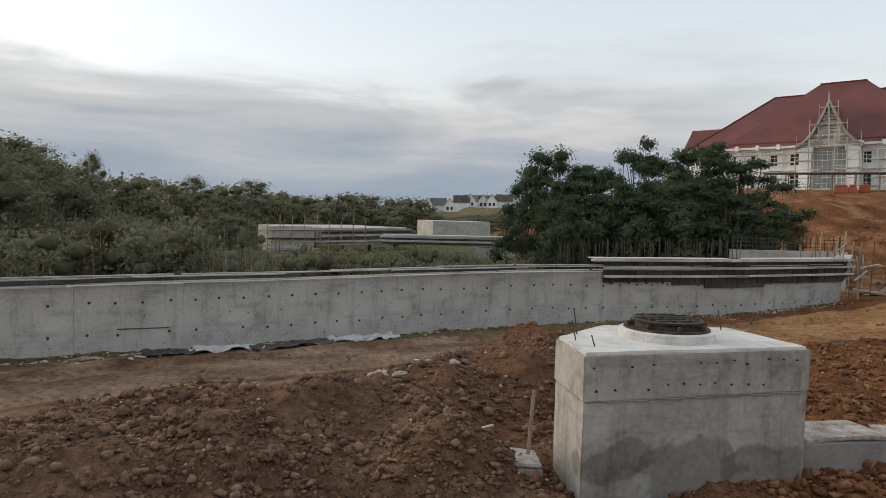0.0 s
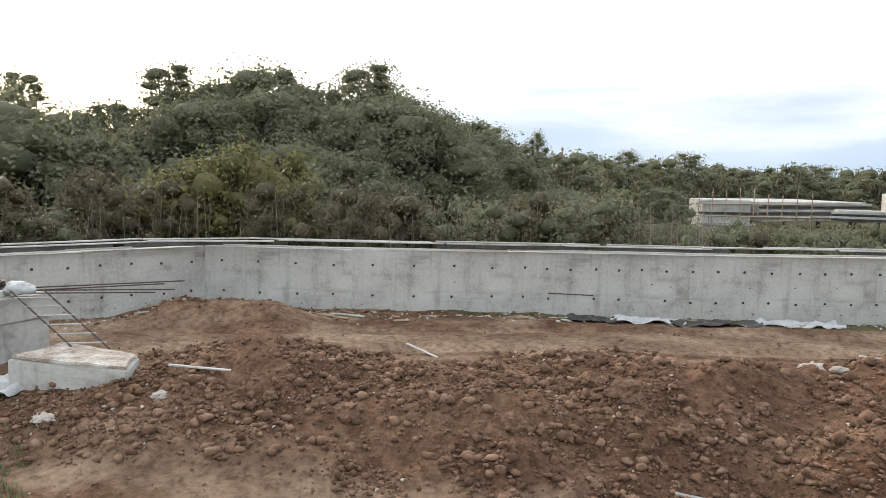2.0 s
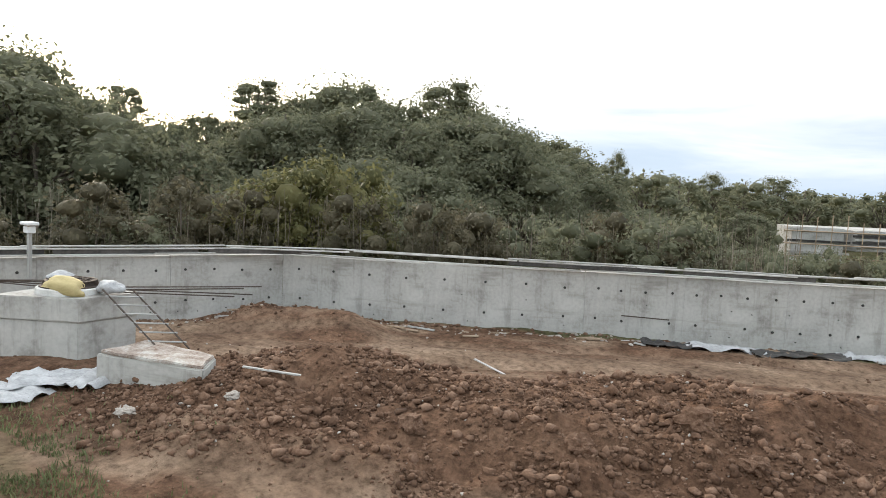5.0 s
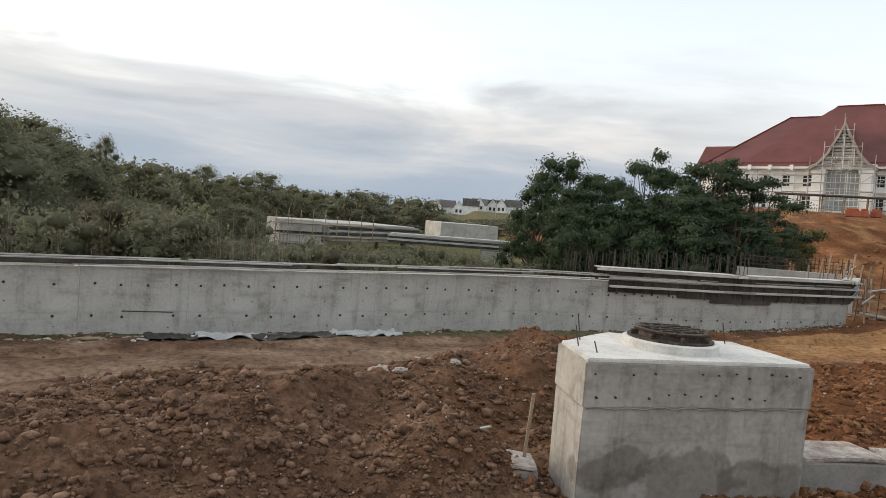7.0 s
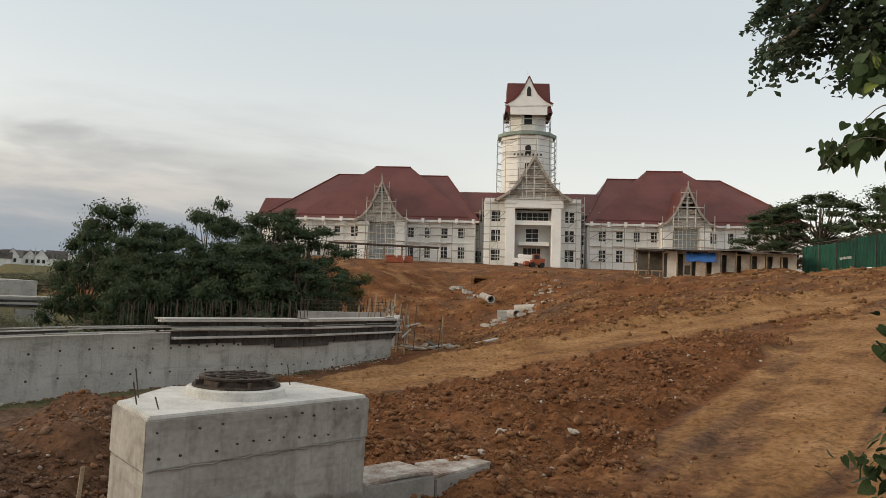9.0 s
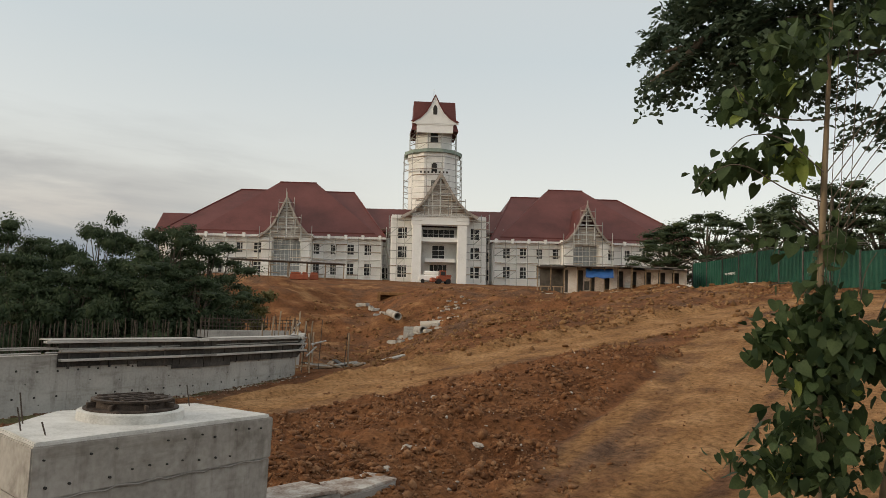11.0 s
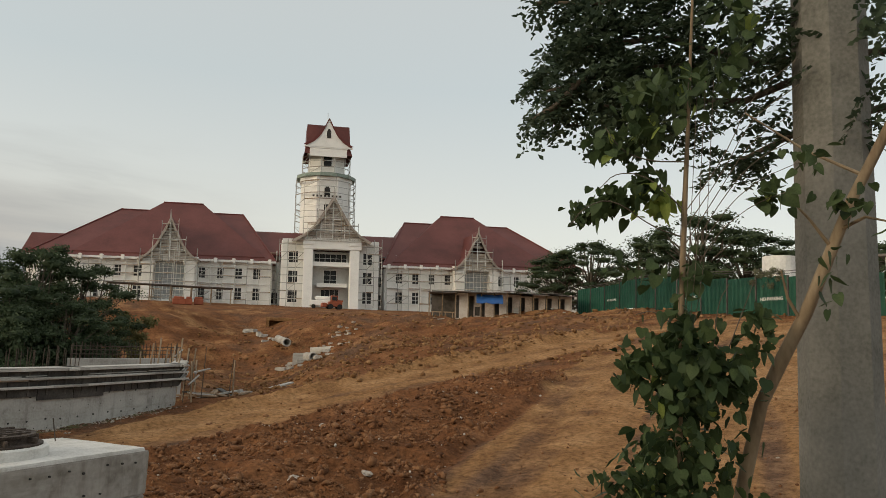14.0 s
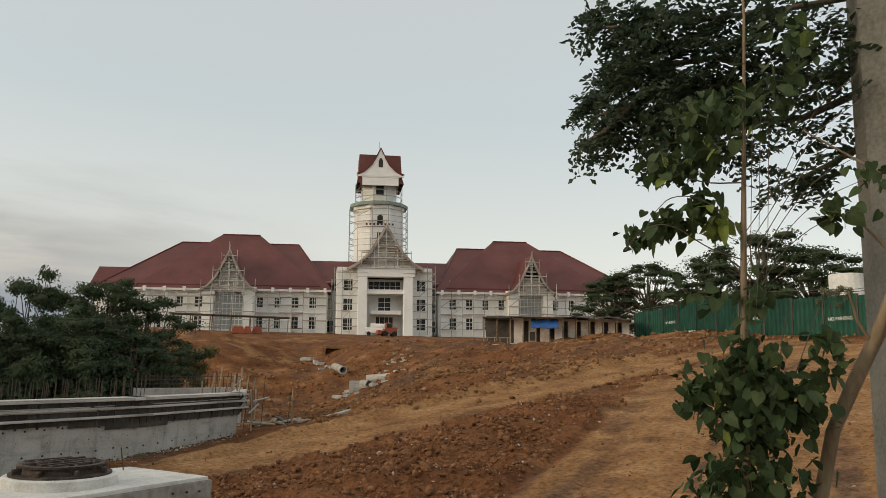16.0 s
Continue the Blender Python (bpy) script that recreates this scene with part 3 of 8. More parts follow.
def build_ground():
    rads = np.concatenate([[0.0], np.geomspace(0.9, 38, 310), np.geomspace(38.5, 130, 150), np.geomspace(140, 4500, 40)])
    angs = np.radians(np.concatenate([np.arange(-100, 100, 0.28), np.arange(100, 260, 4.0)]))
    R, T = np.meshgrid(rads[1:], angs, indexing="ij")
    X = np.concatenate([[0.0], (R * np.sin(T)).ravel()])
    Y = np.concatenate([[-0.25], (R * np.cos(T) - 0.25).ravel()])
    Z = height(X, Y)
    nr, na = len(rads) - 1, len(angs)
    me = bpy.data.meshes.new("ground")
    me.vertices.add(len(X))
    me.vertices.foreach_set("co", np.stack([X, Y, Z], 1).ravel())
    idx = 1 + np.arange(nr * na).reshape(nr, na)
    nxt = np.roll(idx, -1, axis=1)
    quads = np.stack([idx[:-1], idx[1:], nxt[1:], nxt[:-1]], -1).reshape(-1, 4)[:, ::-1]
    tris = np.stack([np.zeros(na, int), nxt[0], idx[0]], -1)
    loops = np.concatenate([quads.ravel(), tris.ravel()])
    me.loops.add(len(loops))
    me.loops.foreach_set("vertex_index", loops)
    nf = len(quads) + len(tris)
    me.polygons.add(nf)
    starts = np.concatenate([np.arange(len(quads)) * 4, len(quads) * 4 + np.arange(len(tris)) * 3])
    me.polygons.foreach_set("loop_start", starts)
    me.polygons.foreach_set("use_smooth", np.ones(nf, bool))
    r = np.hypot(X, Y)
    az = np.degrees(np.arctan2(X, Y))
    road = on_road(X, Y)
    flat = 1 - looseness(X, Y)
    inside = smooth(-behind_wall(X, Y), -0.35, -0.05) + (X > 13)
    marks = tyre_marks(X, Y)
    berm = 1 - smooth(line_distance(X, Y, BERM), 0.3, 0.7)
    beaten = np.clip(6.0 * marks * (1 - 0.85 * smooth(X, 3, 7)) + 0.42 * road * (1 - smooth(X, 4, 8)) + 0.1 * berm + 0.30 * flat * smooth(-X, -3, 4) + 0.25 * (fbm(X * 0.5 + Y * 0.3, Y - 0.6 * X, 0.9, 3, 61)) - 0.3 * smooth(-line_distance(X, Y, [(-11.4, 8.4), (-9.6, 9.0)]), -1.3, -0.6) + 0.5 * smooth(-line_distance(X, Y, [(-6.8, 3.2), (-5.4, 3.8), (-4.0, 4.3), (-2.4, 4.4), (0.2, 4.6)]) - 0.5 * fbm(X, Y, 0.8, 3, 71), -0.75, -0.35), 0, 1)
    loose_bank = wedge(X, Y)
    rust = np.clip(0.34 * smooth(X, -3.5, 1.5) * (1 - road) + smooth(X, 2.5, 5.5) * (0.38 + 0.5 * loose_bank + 0.6 * fbm(X, Y, 3.0, 3, 67)), 0, 1)
    tan = np.clip(smooth(X, 3, 10) * (0.12 + 0.12 * smooth(r, 22, 32) + 0.58 * road + 1.0 * berm) + 6.5 * marks * smooth(X, 3, 7) + 0.5 * smooth(X, 6, 20) * fbm(X, Y, 3.5, 4, 66) * (1 - road) - 0.6 * loose_bank, 0, 1)
    weeds = np.clip((1 - np.clip(inside, 0, 1)) + 0.5 * smooth(-line_distance(X, Y, [(-10.0, 1.6), (-7.8, 1.9), (-6.0, 1.6)]), -1.3, -0.3) + smooth(r, 140, 200), 0, 1)
    for name, vals in (("rust", rust), ("tan", tan), ("beaten", beaten), ("weeds", weeds)):
        at = me.attributes.new(name, "FLOAT", "POINT")
        at.data.foreach_set("value", vals.astype(np.float32))
    me.materials.append(GROUND)
    me.update(calc_edges=True)
    me.validate()
    return tagged(new("ground", me), "bare red clay construction ground with tracks and loose clods", "ground", kind="structure")


def ground_z(x, y):
    return float(height(np.array([x]), np.array([y]))[0])


ground = build_ground()


# ---- perimeter wall ----
def wall_top(i_frac):
    return 1.17 + 0.16 * i_frac


def build_wall():
    wall = thing("wall_perimeter", "long grey cast concrete perimeter wall with tie holes", "wall", kind="structure")
    rng = random.Random(4)
    hole = bmesh.new()
    bmesh.ops.create_cone(hole, cap_ends=True, segments=10, radius1=0.028, radius2=0.024, depth=0.02, matrix=Matrix.Rotation(radians(90), 4, "X"))
    hole_mesh = bpy.data.meshes.new("tie_hole")
    hole.to_mesh(hole_mesh)
    hole.free()
    hole_mesh.materials.append(HOLE)
    total = sum(math.dist(a, b) for a, b in zip(WALL_LINE, WALL_LINE[1:]))
    run = 0.0
    for (ax, ay), (bx, by) in zip(WALL_LINE, WALL_LINE[1:]):
        length = math.dist((ax, ay), (bx, by))
        turn = math.atan2(by - ay, bx - ax)
        m = Matrix.Translation((ax, ay, 0)) @ Matrix.Rotation(turn, 4, "Z")
        count = max(1, round(length / 2.4))
        step = length / count
        for k in range(count):
            top = wall_top((run + (k + 0.5) * step) / total)
            bm = bmesh.new()
            box(bm, k * step + 0.0015, (k + 1) * step - 0.0015, rng.uniform(-0.001, 0.001), 0.30, -3.0, top, bevel=0.002)
            panel = part("concrete_panel", bm, CONCRETE, wall)
            panel.matrix_basis = m
            for j in range(4):
                for row in (0.30, 0.92):
                    if rng.random() < 0.07:
                        continue
                    share("tie_hole", hole_mesh, wall, m @ Matrix.Translation((k * step + (j + 0.5) * step / 4 + rng.uniform(-0.03, 0.03), -0.006, row + rng.uniform(-0.02, 0.02))))
            for j in range(5):
                for row in (0.10, 0.62):
                    if rng.random() < 0.55:
                        share("tie_mark", hole_mesh, wall, m @ Matrix.Translation((k * step + (j + 0.3) * step / 5 + rng.uniform(-0.08, 0.08), -0.006, row + rng.uniform(-0.03, 0.03))) @ Matrix.Diagonal((0.55, 1, 0.4, 1)))
        run += length
    return wall


wall = build_wall()


def along_wall(s):
    """Place and heading at s metres along the wall."""
    for (ax, ay), (bx, by) in zip(WALL_LINE, WALL_LINE[1:]):
        length = math.dist((ax, ay), (bx, by))
        if s <= length:
            return ax + (bx - ax) * s / length, ay + (by - ay) * s / length, math.atan2(by - ay, bx - ax)
        s -= length
    return bx, by, math.atan2(by - ay, bx - ax)


WALL_LENGTH = sum(math.dist(a, b) for a, b in zip(WALL_LINE, WALL_LINE[1:]))


def build_walers():
    """Pale timbers left lying along the top of the wall, and dark strips for the shaded gaps between them."""
    rng = random.Random(9)
    for level, (off, z_off, thick) in enumerate(((-0.07, 0.165, 0.03), (0.12, 0.185, 0.03), (-0.045, 0.11, 0.09), (-0.08, 0.055, 0.032))):
        s = 0.2
        while s < WALL_LENGTH - 0.5:
            n = min(rng.uniform(2.2, 4.4), WALL_LENGTH - s)
            x, y, a = along_wall(s + 0.05)
            x2, y2, _ = along_wall(s + n - 0.05)
            t = s / WALL_LENGTH
            # level 2 is a dark strip: shade of the gap between walers, as colour
            dark = level == 2
            if dark and rng.random() < 0.08 and s > 8:
                s += n
                continue
            head = math.atan2(y2 - y, x2 - x)
            bm = bmesh.new()
            box(bm, 0, math.dist((x, y), (x2, y2)), -0.025, 0.03, -thick / 2, thick / 2, bevel=0.006)
            ob = link_mesh("form_board" if dark else "timber_waler", bm, PLY_DARK if dark else TIMBER_PALE)
            ob.matrix_basis = Matrix.Translation((x - math.sin(head) * off, y + math.cos(head) * off, wall_top(t) + z_off + rng.uniform(-0.012, 0.012))) @ Matrix.Rotation(head, 4, "Z") @ Matrix.Rotation(rng.uniform(-0.004, 0.004), 4, "Y")
            tagged(ob, "dark strip between the walers, the gap's shade put into its colour" if dark else "pale weathered timber waler lying along the wall top", "formwork", "formwork along the wall")
            s += n + (rng.uniform(0.02, 0.3) if dark else rng.uniform(-0.4, 0.05))


build_walers()


def build_formwork():
    """Tall formwork on the end stretch of the wall: dark panels behind rows of walers, with an end frame of tubes."""
    rng = random.Random(5)
    a, b = Vector((4.6, 19.34, 0)), Vector((8.9, 20.75, 0))
    c, e = Vector((13.3, 22.9, 0)), Vector((14.9, 25.4, 0))
    for p, q, panels in ((a, b, 4), (b, c, 4), (c, e, 2)):
        form = thing("wall_formwork", "dark plywood formwork with pale timber walers on the wall", "formwork")
        d = q - p
        head = math.atan2(d.y, d.x)
        form.matrix_basis = Matrix.Translation(p) @ Matrix.Rotation(head, 4, "Z")
        n = d.length
        for k in range(panels):
            x0, x1 = n * k / panels, n * (k + 1) / panels
            drop = rng.choice((0.0, 0.0, 0.08, -0.1))
            part("form_panel", boxes((x0 + 0.01, x1 - 0.01, -0.055, -0.035, 0.92 + drop, 1.60)), PLY_DARK, form)
        for z in (1.62, 1.40, 1.17):
            x = -0.4 * (z > 1.6)
            while x < n - 0.1:
                x1 = min(n + 0.35, x + rng.uniform(3, 5))
                for dy in (0.0, 0.09):
                    part("waler", boxes((x, x1, -0.13 - dy, -0.075 - dy, z - 0.03, z + 0.03), bevel=0.006), TIMBER_PALE, form)
                x = x1
        part("top_plank", boxes((-0.3, n + 0.2, -0.2, 0.28, 1.655, 1.685), bevel=0.006), TIMBER_PALE, form)
        for k in range(panels * 2):
            x = n * (k + 0.5) / (panels * 2)
            part("stud", boxes((x - 0.03, x + 0.03, -0.075, -0.055, 0.95, 1.64)), PLY_DARK, form)
    end = thing("scaffold", "tangle of upright timbers and tubes at the wall's end", "scaffold", Matrix.Translation((14.2, 24.0, 0)))
    for k in range(16):
        x, y = rng.uniform(-1.1, 1.1), rng.uniform(-1.6, 1.8)
        z0 = ground_z(14.2 + x, 24.0 + y)
        share("upright", REBAR_MESH if k % 2 else TIMBER_BAR, end, bar_matrix((x, y, z0 - 0.05), (x + rng.uniform(-0.15, 0.15), y + rng.uniform(-0.15, 0.15), rng.uniform(1.7, 2.5)), 0.014 if k % 2 else 0.032))
    for k in range(10):
        z = rng.uniform(0.8, 1.9)
        x, y = rng.uniform(-1.2, 0.2), rng.uniform(-1.6, 0.5)
        share("brace", TUBE_MESH, end, bar_matrix((x, y, z), (x + rng.uniform(0.5, 1.6), y + rng.uniform(0.8, 2), z + rng.uniform(-0.3, 0.3)), 0.03))


build_formwork()


# ---- concrete chambers ----
def build_manhole(name_parent, centre, z, scale=1.0):
    """Concrete collar with a rusted cast cover and its lifting lugs, on top of a chamber."""
    x, y = centre
    bm = bmesh.new()
    prof = [(0.56, 0), (0.555, 0.125), (0.53, 0.145), (0.44, 0.145), (0.44, 0)]
    n = 40
    rings = [[bm.verts.new((r * math.cos(2 * math.pi * k / n) * (1 + 0.004 * math.sin(5 * k)), r * math.sin(2 * math.pi * k / n), h)) for k in range(n)] for r, h in prof]
    for a, b in zip(rings, rings[1:]):
        for k in range(n):
            bm.faces.new((a[k], a[(k + 1) % n], b[(k + 1) % n], b[k]))
    collar = part("collar", bm, CONCRETE_TOP, name_parent, "pale mortar collar")
    collar.matrix_basis = Matrix.Translation((x, y, z)) @ Matrix.Diagonal((scale * 0.93, scale * 0.93, scale * 0.72, 1))
    bm = bmesh.new()
    prof = [(0.50, 0.14), (0.50, 0.168), (0.40, 0.178), (0.385, 0.255), (0.42, 0.262), (0.425, 0.292), (0.36, 0.297), (0.345, 0.19), (0.0001, 0.19)]
    rings = [[bm.verts.new((r * math.cos(2 * math.pi * k / n), r * math.sin(2 * math.pi * k / n), h)) for k in range(n)] for r, h in prof]
    for a, b in zip(rings, rings[1:]):
        for k in range(n):
            bm.faces.new((a[k], a[(k + 1) % n], b[(k + 1) % n], b[k]))
    cover = part("manhole_frame", bm, RUST, name_parent, "rusted cast iron manhole frame")
    cover.matrix_basis = collar.matrix_basis.copy()
    for k in range(8):
        bm = boxes((0.38, 0.48, -0.018, 0.018, 0.165, 0.25), bevel=0.008)
        lug = part("lug", bm, RUST, cover)
        lug.matrix_basis = Matrix.Rotation(2 * math.pi * k / 8, 4, "Z")
    for k in range(5):
        for flip in (0, 1):
            off = (k - 2) * 0.135 + 0.018 * math.sin(k * 4 + flip)
            half = math.sqrt(0.375 ** 2 - off ** 2)
            bm = boxes((-half, half, off - 0.016, off + 0.016, 0.262, 0.318 - 0.012 * flip), bevel=0.005)
            rib = part("cover_rib", bm, RUST, cover)
            rib.matrix_basis = Matrix.Rotation(radians(90 * flip + 12 + 5 * math.sin(k * 2.3)), 4, "Z") @ Matrix.Rotation(0.02 * math.sin(k * 1.7), 4, "Y")
    return collar


def rough_prism(pts, z0, z1, cuts, seed, amp=0.006, bevel=0.012):
    """A cast block over a plan polygon with slightly uneven faces and worn edges."""
    bm = bmesh.new()
    prism(bm, pts, z0, z1)
    bmesh.ops.bevel(bm, geom=[e for e in bm.edges], offset=bevel, segments=2, affect="EDGES")
    bmesh.ops.subdivide_edges(bm, edges=[e for e in bm.edges if e.calc_length() > 0.3], cuts=cuts, use_grid_fill=True)
    for v in bm.verts:
        v.co += Vector((noise.noise(v.co * 2.1 + Vector((seed, 0, 0))), noise.noise(v.co * 2.3 + Vector((0, seed, 0))), noise.noise(v.co * 2.7 + Vector((0, 0, seed))))) * amp
    return bm


BOX_PLAN = [(1.32, 6.56), (3.86, 7.24), (3.48, 8.44), (1.92, 8.39), (1.20, 7.49)]


def build_drain_box():
    ob = thing("drain_chamber", "large pale concrete drain chamber with a rusted manhole cover on top", "drain chamber", Matrix.Translation((0.14, 0, 0)))
    lower = part("lower_pour", rough_prism(BOX_PLAN, -0.6, 1.02, 6, 3), CONCRETE_PALE, ob, "lower pour with drip streaks")
    upper = part("upper_pour", rough_prism([(x * 1.0 + (x - 2.3) * 0.012, y + (y - 7.5) * 0.012) for x, y in BOX_PLAN], 1.025, 1.47, 5, 8), CONCRETE_PALE, ob)
    skim = [(2.35 + (x - 2.35) * 0.985, 7.6 + (y - 7.6) * 0.985) for x, y in BOX_PLAN]
    part("top_screed", rough_prism(skim, 1.455, 1.505, 6, 12, 0.012, 0.012), CONCRETE_TOP, ob, "rough mortar screed")
    build_manhole(ob, (2.44, 7.62), 1.50)
    # mortar seams and damp patches along the front face
    a, b = Vector((1.32, 6.56, 0)), Vector((3.86, 7.24, 0))
    d = (b - a).normalized()
    out = Vector((d.y, -d.x, 0))
    rng = random.Random(12)
    pts = [a + d * (0.02 + 2.56 * k / 24) + out * 0.016 + Vector((0, 0, 1.022 + 0.012 * math.sin(k * 1.9) + rng.uniform(-0.008, 0.008))) for k in range(25)]
    part("cold_joint", tube_path(bmesh.new(), pts, [0.008] * 25, 5), CONCRETE_WET, ob, "ragged dark construction joint")
    hole = unit_bar("tie_mark", HOLE, 8)
    for k in range(13):
        for z in (1.15, 1.36):
            if rng.random() < 0.25:
                continue
            p = a + d * (0.12 + 0.195 * k + rng.uniform(-0.04, 0.04)) + Vector((0, 0, z + rng.uniform(-0.03, 0.03)))
            share("tie_mark", hole, ob, bar_matrix(p + out * 0.0, p + out * 0.028, rng.uniform(0.008, 0.013)))
    for x, y, h in ((1.36, 7.2, 0.22), (1.50, 6.9, 0.12), (3.3, 8.2, 0.25), (1.45, 7.6, 0.3)):
        share("rebar_stub", REBAR_MESH, ob, bar_matrix((x, y, 1.45), (x - 0.05, y + 0.02, 1.5 + h), 0.007))
    return ob


build_drain_box()


def build_curb(name, pts, z0, z1, mat, label):
    ob = thing(name, label, "concrete curb")
    part("block", rough_prism(pts, z0, z1 - 0.04, 4, 21, 0.012, 0.015), mat, ob)
    cx, cy = sum(p[0] for p in pts) / len(pts), sum(p[1] for p in pts) / len(pts)
    part("topping", rough_prism([(cx + (x - cx) * 0.97, cy + (y - cy) * 0.95) for x, y in pts], z1 - 0.045, z1, 5, 27, 0.03, 0.012), MUDDY_TOP, ob, "clay-smeared mortar topping")
    return ob


build_curb("concrete_apron", [(4.02, 7.42), (5.25, 7.62), (5.12, 8.35), (3.9, 8.1)], -0.4, 0.43, CONCRETE_WET, "mortar-splashed concrete apron beside the drain chamber")
build_curb("concrete_apron", [(5.27, 7.62), (6.45, 7.98), (6.3, 8.5), (5.14, 8.33)], -0.4, 0.37, CONCRETE_WET, "damp concrete apron half buried in clay")
build_curb("concrete_stub", [(0.40, 7.05), (1.16, 6.95), (1.16, 7.5), (0.46, 7.55)], -0.5, 0.24, CONCRETE_WET, "cracked concrete stub wall against the chamber")
stick = tagged(link_mesh("timber_stake", boxes((-0.018, 0.018, -0.014, 0.014, -0.2, 0.72), bevel=0.003), TIMBER), "thin timber stake standing by the chamber", "stake")
stick.matrix_basis = Matrix.Translation((1.04, 7.3, 0.22)) @ Matrix.Rotation(0.06, 4, "Y")
block = tagged(link_mesh("mortar_block", rough_prism([(0.86, 7.1), (1.1, 7.06), (1.13, 7.26), (0.9, 7.3)], 0.15, 0.23, 1, 5, 0.01, 0.012), CONCRETE), "pale broken mortar block on the stub wall", "block")


def build_far_chamber():
    """The second chamber: paler, with a projecting cap, sacks and rebar on top."""
    def at(az, dist):
        return math.sin(radians(az)) * dist, math.cos(radians(az)) * dist - 0.14
    c, l, r = at(-65.8, 10.35), at(-71.2, 11.0), at(-61.6, 10.85)
    back = (l[0] + r[0] - c[0] + 0.1, l[1] + r[1] - c[1] + 0.5)
    left2 = (l[0] - 0.25, l[1] + 0.65)
    cap = [c, r, back, left2, l]
    mid = (sum(p[0] for p in cap) / 5, sum(p[1] for p in cap) / 5)
    ob = thing("drain_chamber", "pale grey concrete chamber with sacks and loose rebar on its cap", "drain chamber")
    part("body", rough_prism([(mid[0] + (x - mid[0]) * 0.93, mid[1] + (y - mid[1]) * 0.93) for x, y in cap], -0.5, 0.78, 5, 31), CONCRETE, ob)
    part("cap", rough_prism(cap, 0.785, 1.10, 4, 33), CONCRETE, ob, "projecting concrete cap")
    build_manhole(ob, mid, 1.10, 0.85)
    for dx, dy, w, mat, name, lab in ((0.30, -0.18, 0.62, SACK_YELLOW, "sack", "slumped yellow sack on the chamber cap"), (-0.75, 0.1, 0.5, SACK_WHITE, "sack", "crumpled white sack on the chamber cap"), (0.75, 0.3, 0.4, SACK_WHITE, "sack", "small pale sack on the chamber cap")):
        bm = bmesh.new()
        bmesh.ops.create_icosphere(bm, subdivisions=3, radius=0.5)
        for v in bm.verts:
            v.co.z = max(v.co.z, -0.28)
            v.co *= 1 + 0.35 * noise.noise(v.co * 3 + Vector((dx * 7, 1, 2)))
        sack = tagged(link_mesh(name, bm, mat, smooth=True), lab, "sack")
        sack.matrix_basis = Matrix.Translation((mid[0] + dx * 0.7, mid[1] + dy, 1.20)) @ Matrix.Rotation(0.4, 4, "Z") @ Matrix.Diagonal((w, w * 0.6, w * 0.52, 1))
    rng = random.Random(3)
    for k in range(4):
        z = 1.14 + 0.02 * k
        share("rebar", REBAR_MESH, ob, bar_matrix((mid[0] - 1.9 + 0.2 * k, mid[1] - 0.9 - 0.1 * k, z), (mid[0] - 0.4, mid[1] + 0.15 * k - 0.2, z), 0.009))
    for k in range(4):
        z = 1.13 + 0.02 * k
        share("rebar", REBAR_MESH, ob, bar_matrix((mid[0] + 0.3, mid[1] + 0.2, z), (mid[0] + 1.7 + 0.1 * k, mid[1] + 1.5 + 0.08 * k, z + 0.1 * (k % 2)), 0.009))
    lad = thing("ladder", "makeshift rusty rebar ladder leaning on the chamber", "ladder")
    p, q = at(-63.2, 10.35), at(-59.2, 9.5)
    for off in (-0.14, 0.14):
        share("rail", REBAR_MESH, lad, bar_matrix((q[0] + off, q[1] + off, ground_z(*q) + 0.25), (p[0] + off, p[1] + off, 1.22), 0.012))
    for k in range(6):
        t = (k + 0.7) / 6.5
        m = Vector((q[0], q[1], ground_z(*q) + 0.25)).lerp(Vector((p[0], p[1], 1.22)), t)
        share("rung", TUBE_MESH, lad, bar_matrix(m + Vector((-0.17, -0.17, 0)), m + Vector((0.17, 0.17, 0)), 0.011))
    a1, a2, a3, a4 = at(-64.6, 9.4), at(-56.9, 8.35), at(-56.0, 8.95), at(-61.0, 9.9)
    build_curb("concrete_apron", [a1, a2, a3, a4], -0.3, 0.62, CONCRETE, "grey concrete apron in front of the far chamber")
    for k, (az, d, w) in enumerate(((-72.6, 9.55, 0.75), (-70.2, 9.7, 0.7), (-67.2, 9.75, 0.7), (-64.0, 9.55, 0.6))):
        x, y = at(az, d)
        bm = bmesh.new()
        bmesh.ops.create_grid(bm, x_segments=22, y_segments=14, size=0.5)
        for v in bm.verts:
            edge = max(abs(v.co.x), abs(v.co.y)) * 2
            v.co.z = 0.10 + 0.20 * noise.noise(v.co * 4 + Vector((k * 5, 0, 0))) + 0.06 * noise.noise(v.co * 11) - 0.12 * edge ** 3
            v.co.x *= 1 + 0.25 * noise.noise(Vector((v.co.y * 3, k, 0)))
        bmesh.ops.solidify(bm, geom=bm.faces[:], thickness=0.012)
        sheet = tagged(link_mesh("plastic_sheet", bm, SACK_WHITE, smooth=True), "crumpled whitish plastic sheet lying on the soil", "plastic sheet")
        sheet.matrix_basis = Matrix.Translation((x, y, ground_z(x, y) + 0.04)) @ Matrix.Rotation(radians(az * 3 + 40 * k), 4, "Z") @ Matrix.Diagonal((w * 1.5, w * 0.9, 0.42, 1))
    post = thing("meter_post", "thin white post with a round cap behind the wall", "post", Matrix.Translation((-13.4, 5.0, -1.0)))
    share("post", TUBE_MESH, post, bar_matrix((0, 0, 0), (0, 0, 2.85), 0.045))
    part("cap", boxes((-0.15, 0.15, -0.11, 0.11, 2.80, 2.86), (-0.1, 0.1, -0.07, 0.07, 2.66, 2.79), bevel=0.015), WHITE_RAW, post)


build_far_chamber()


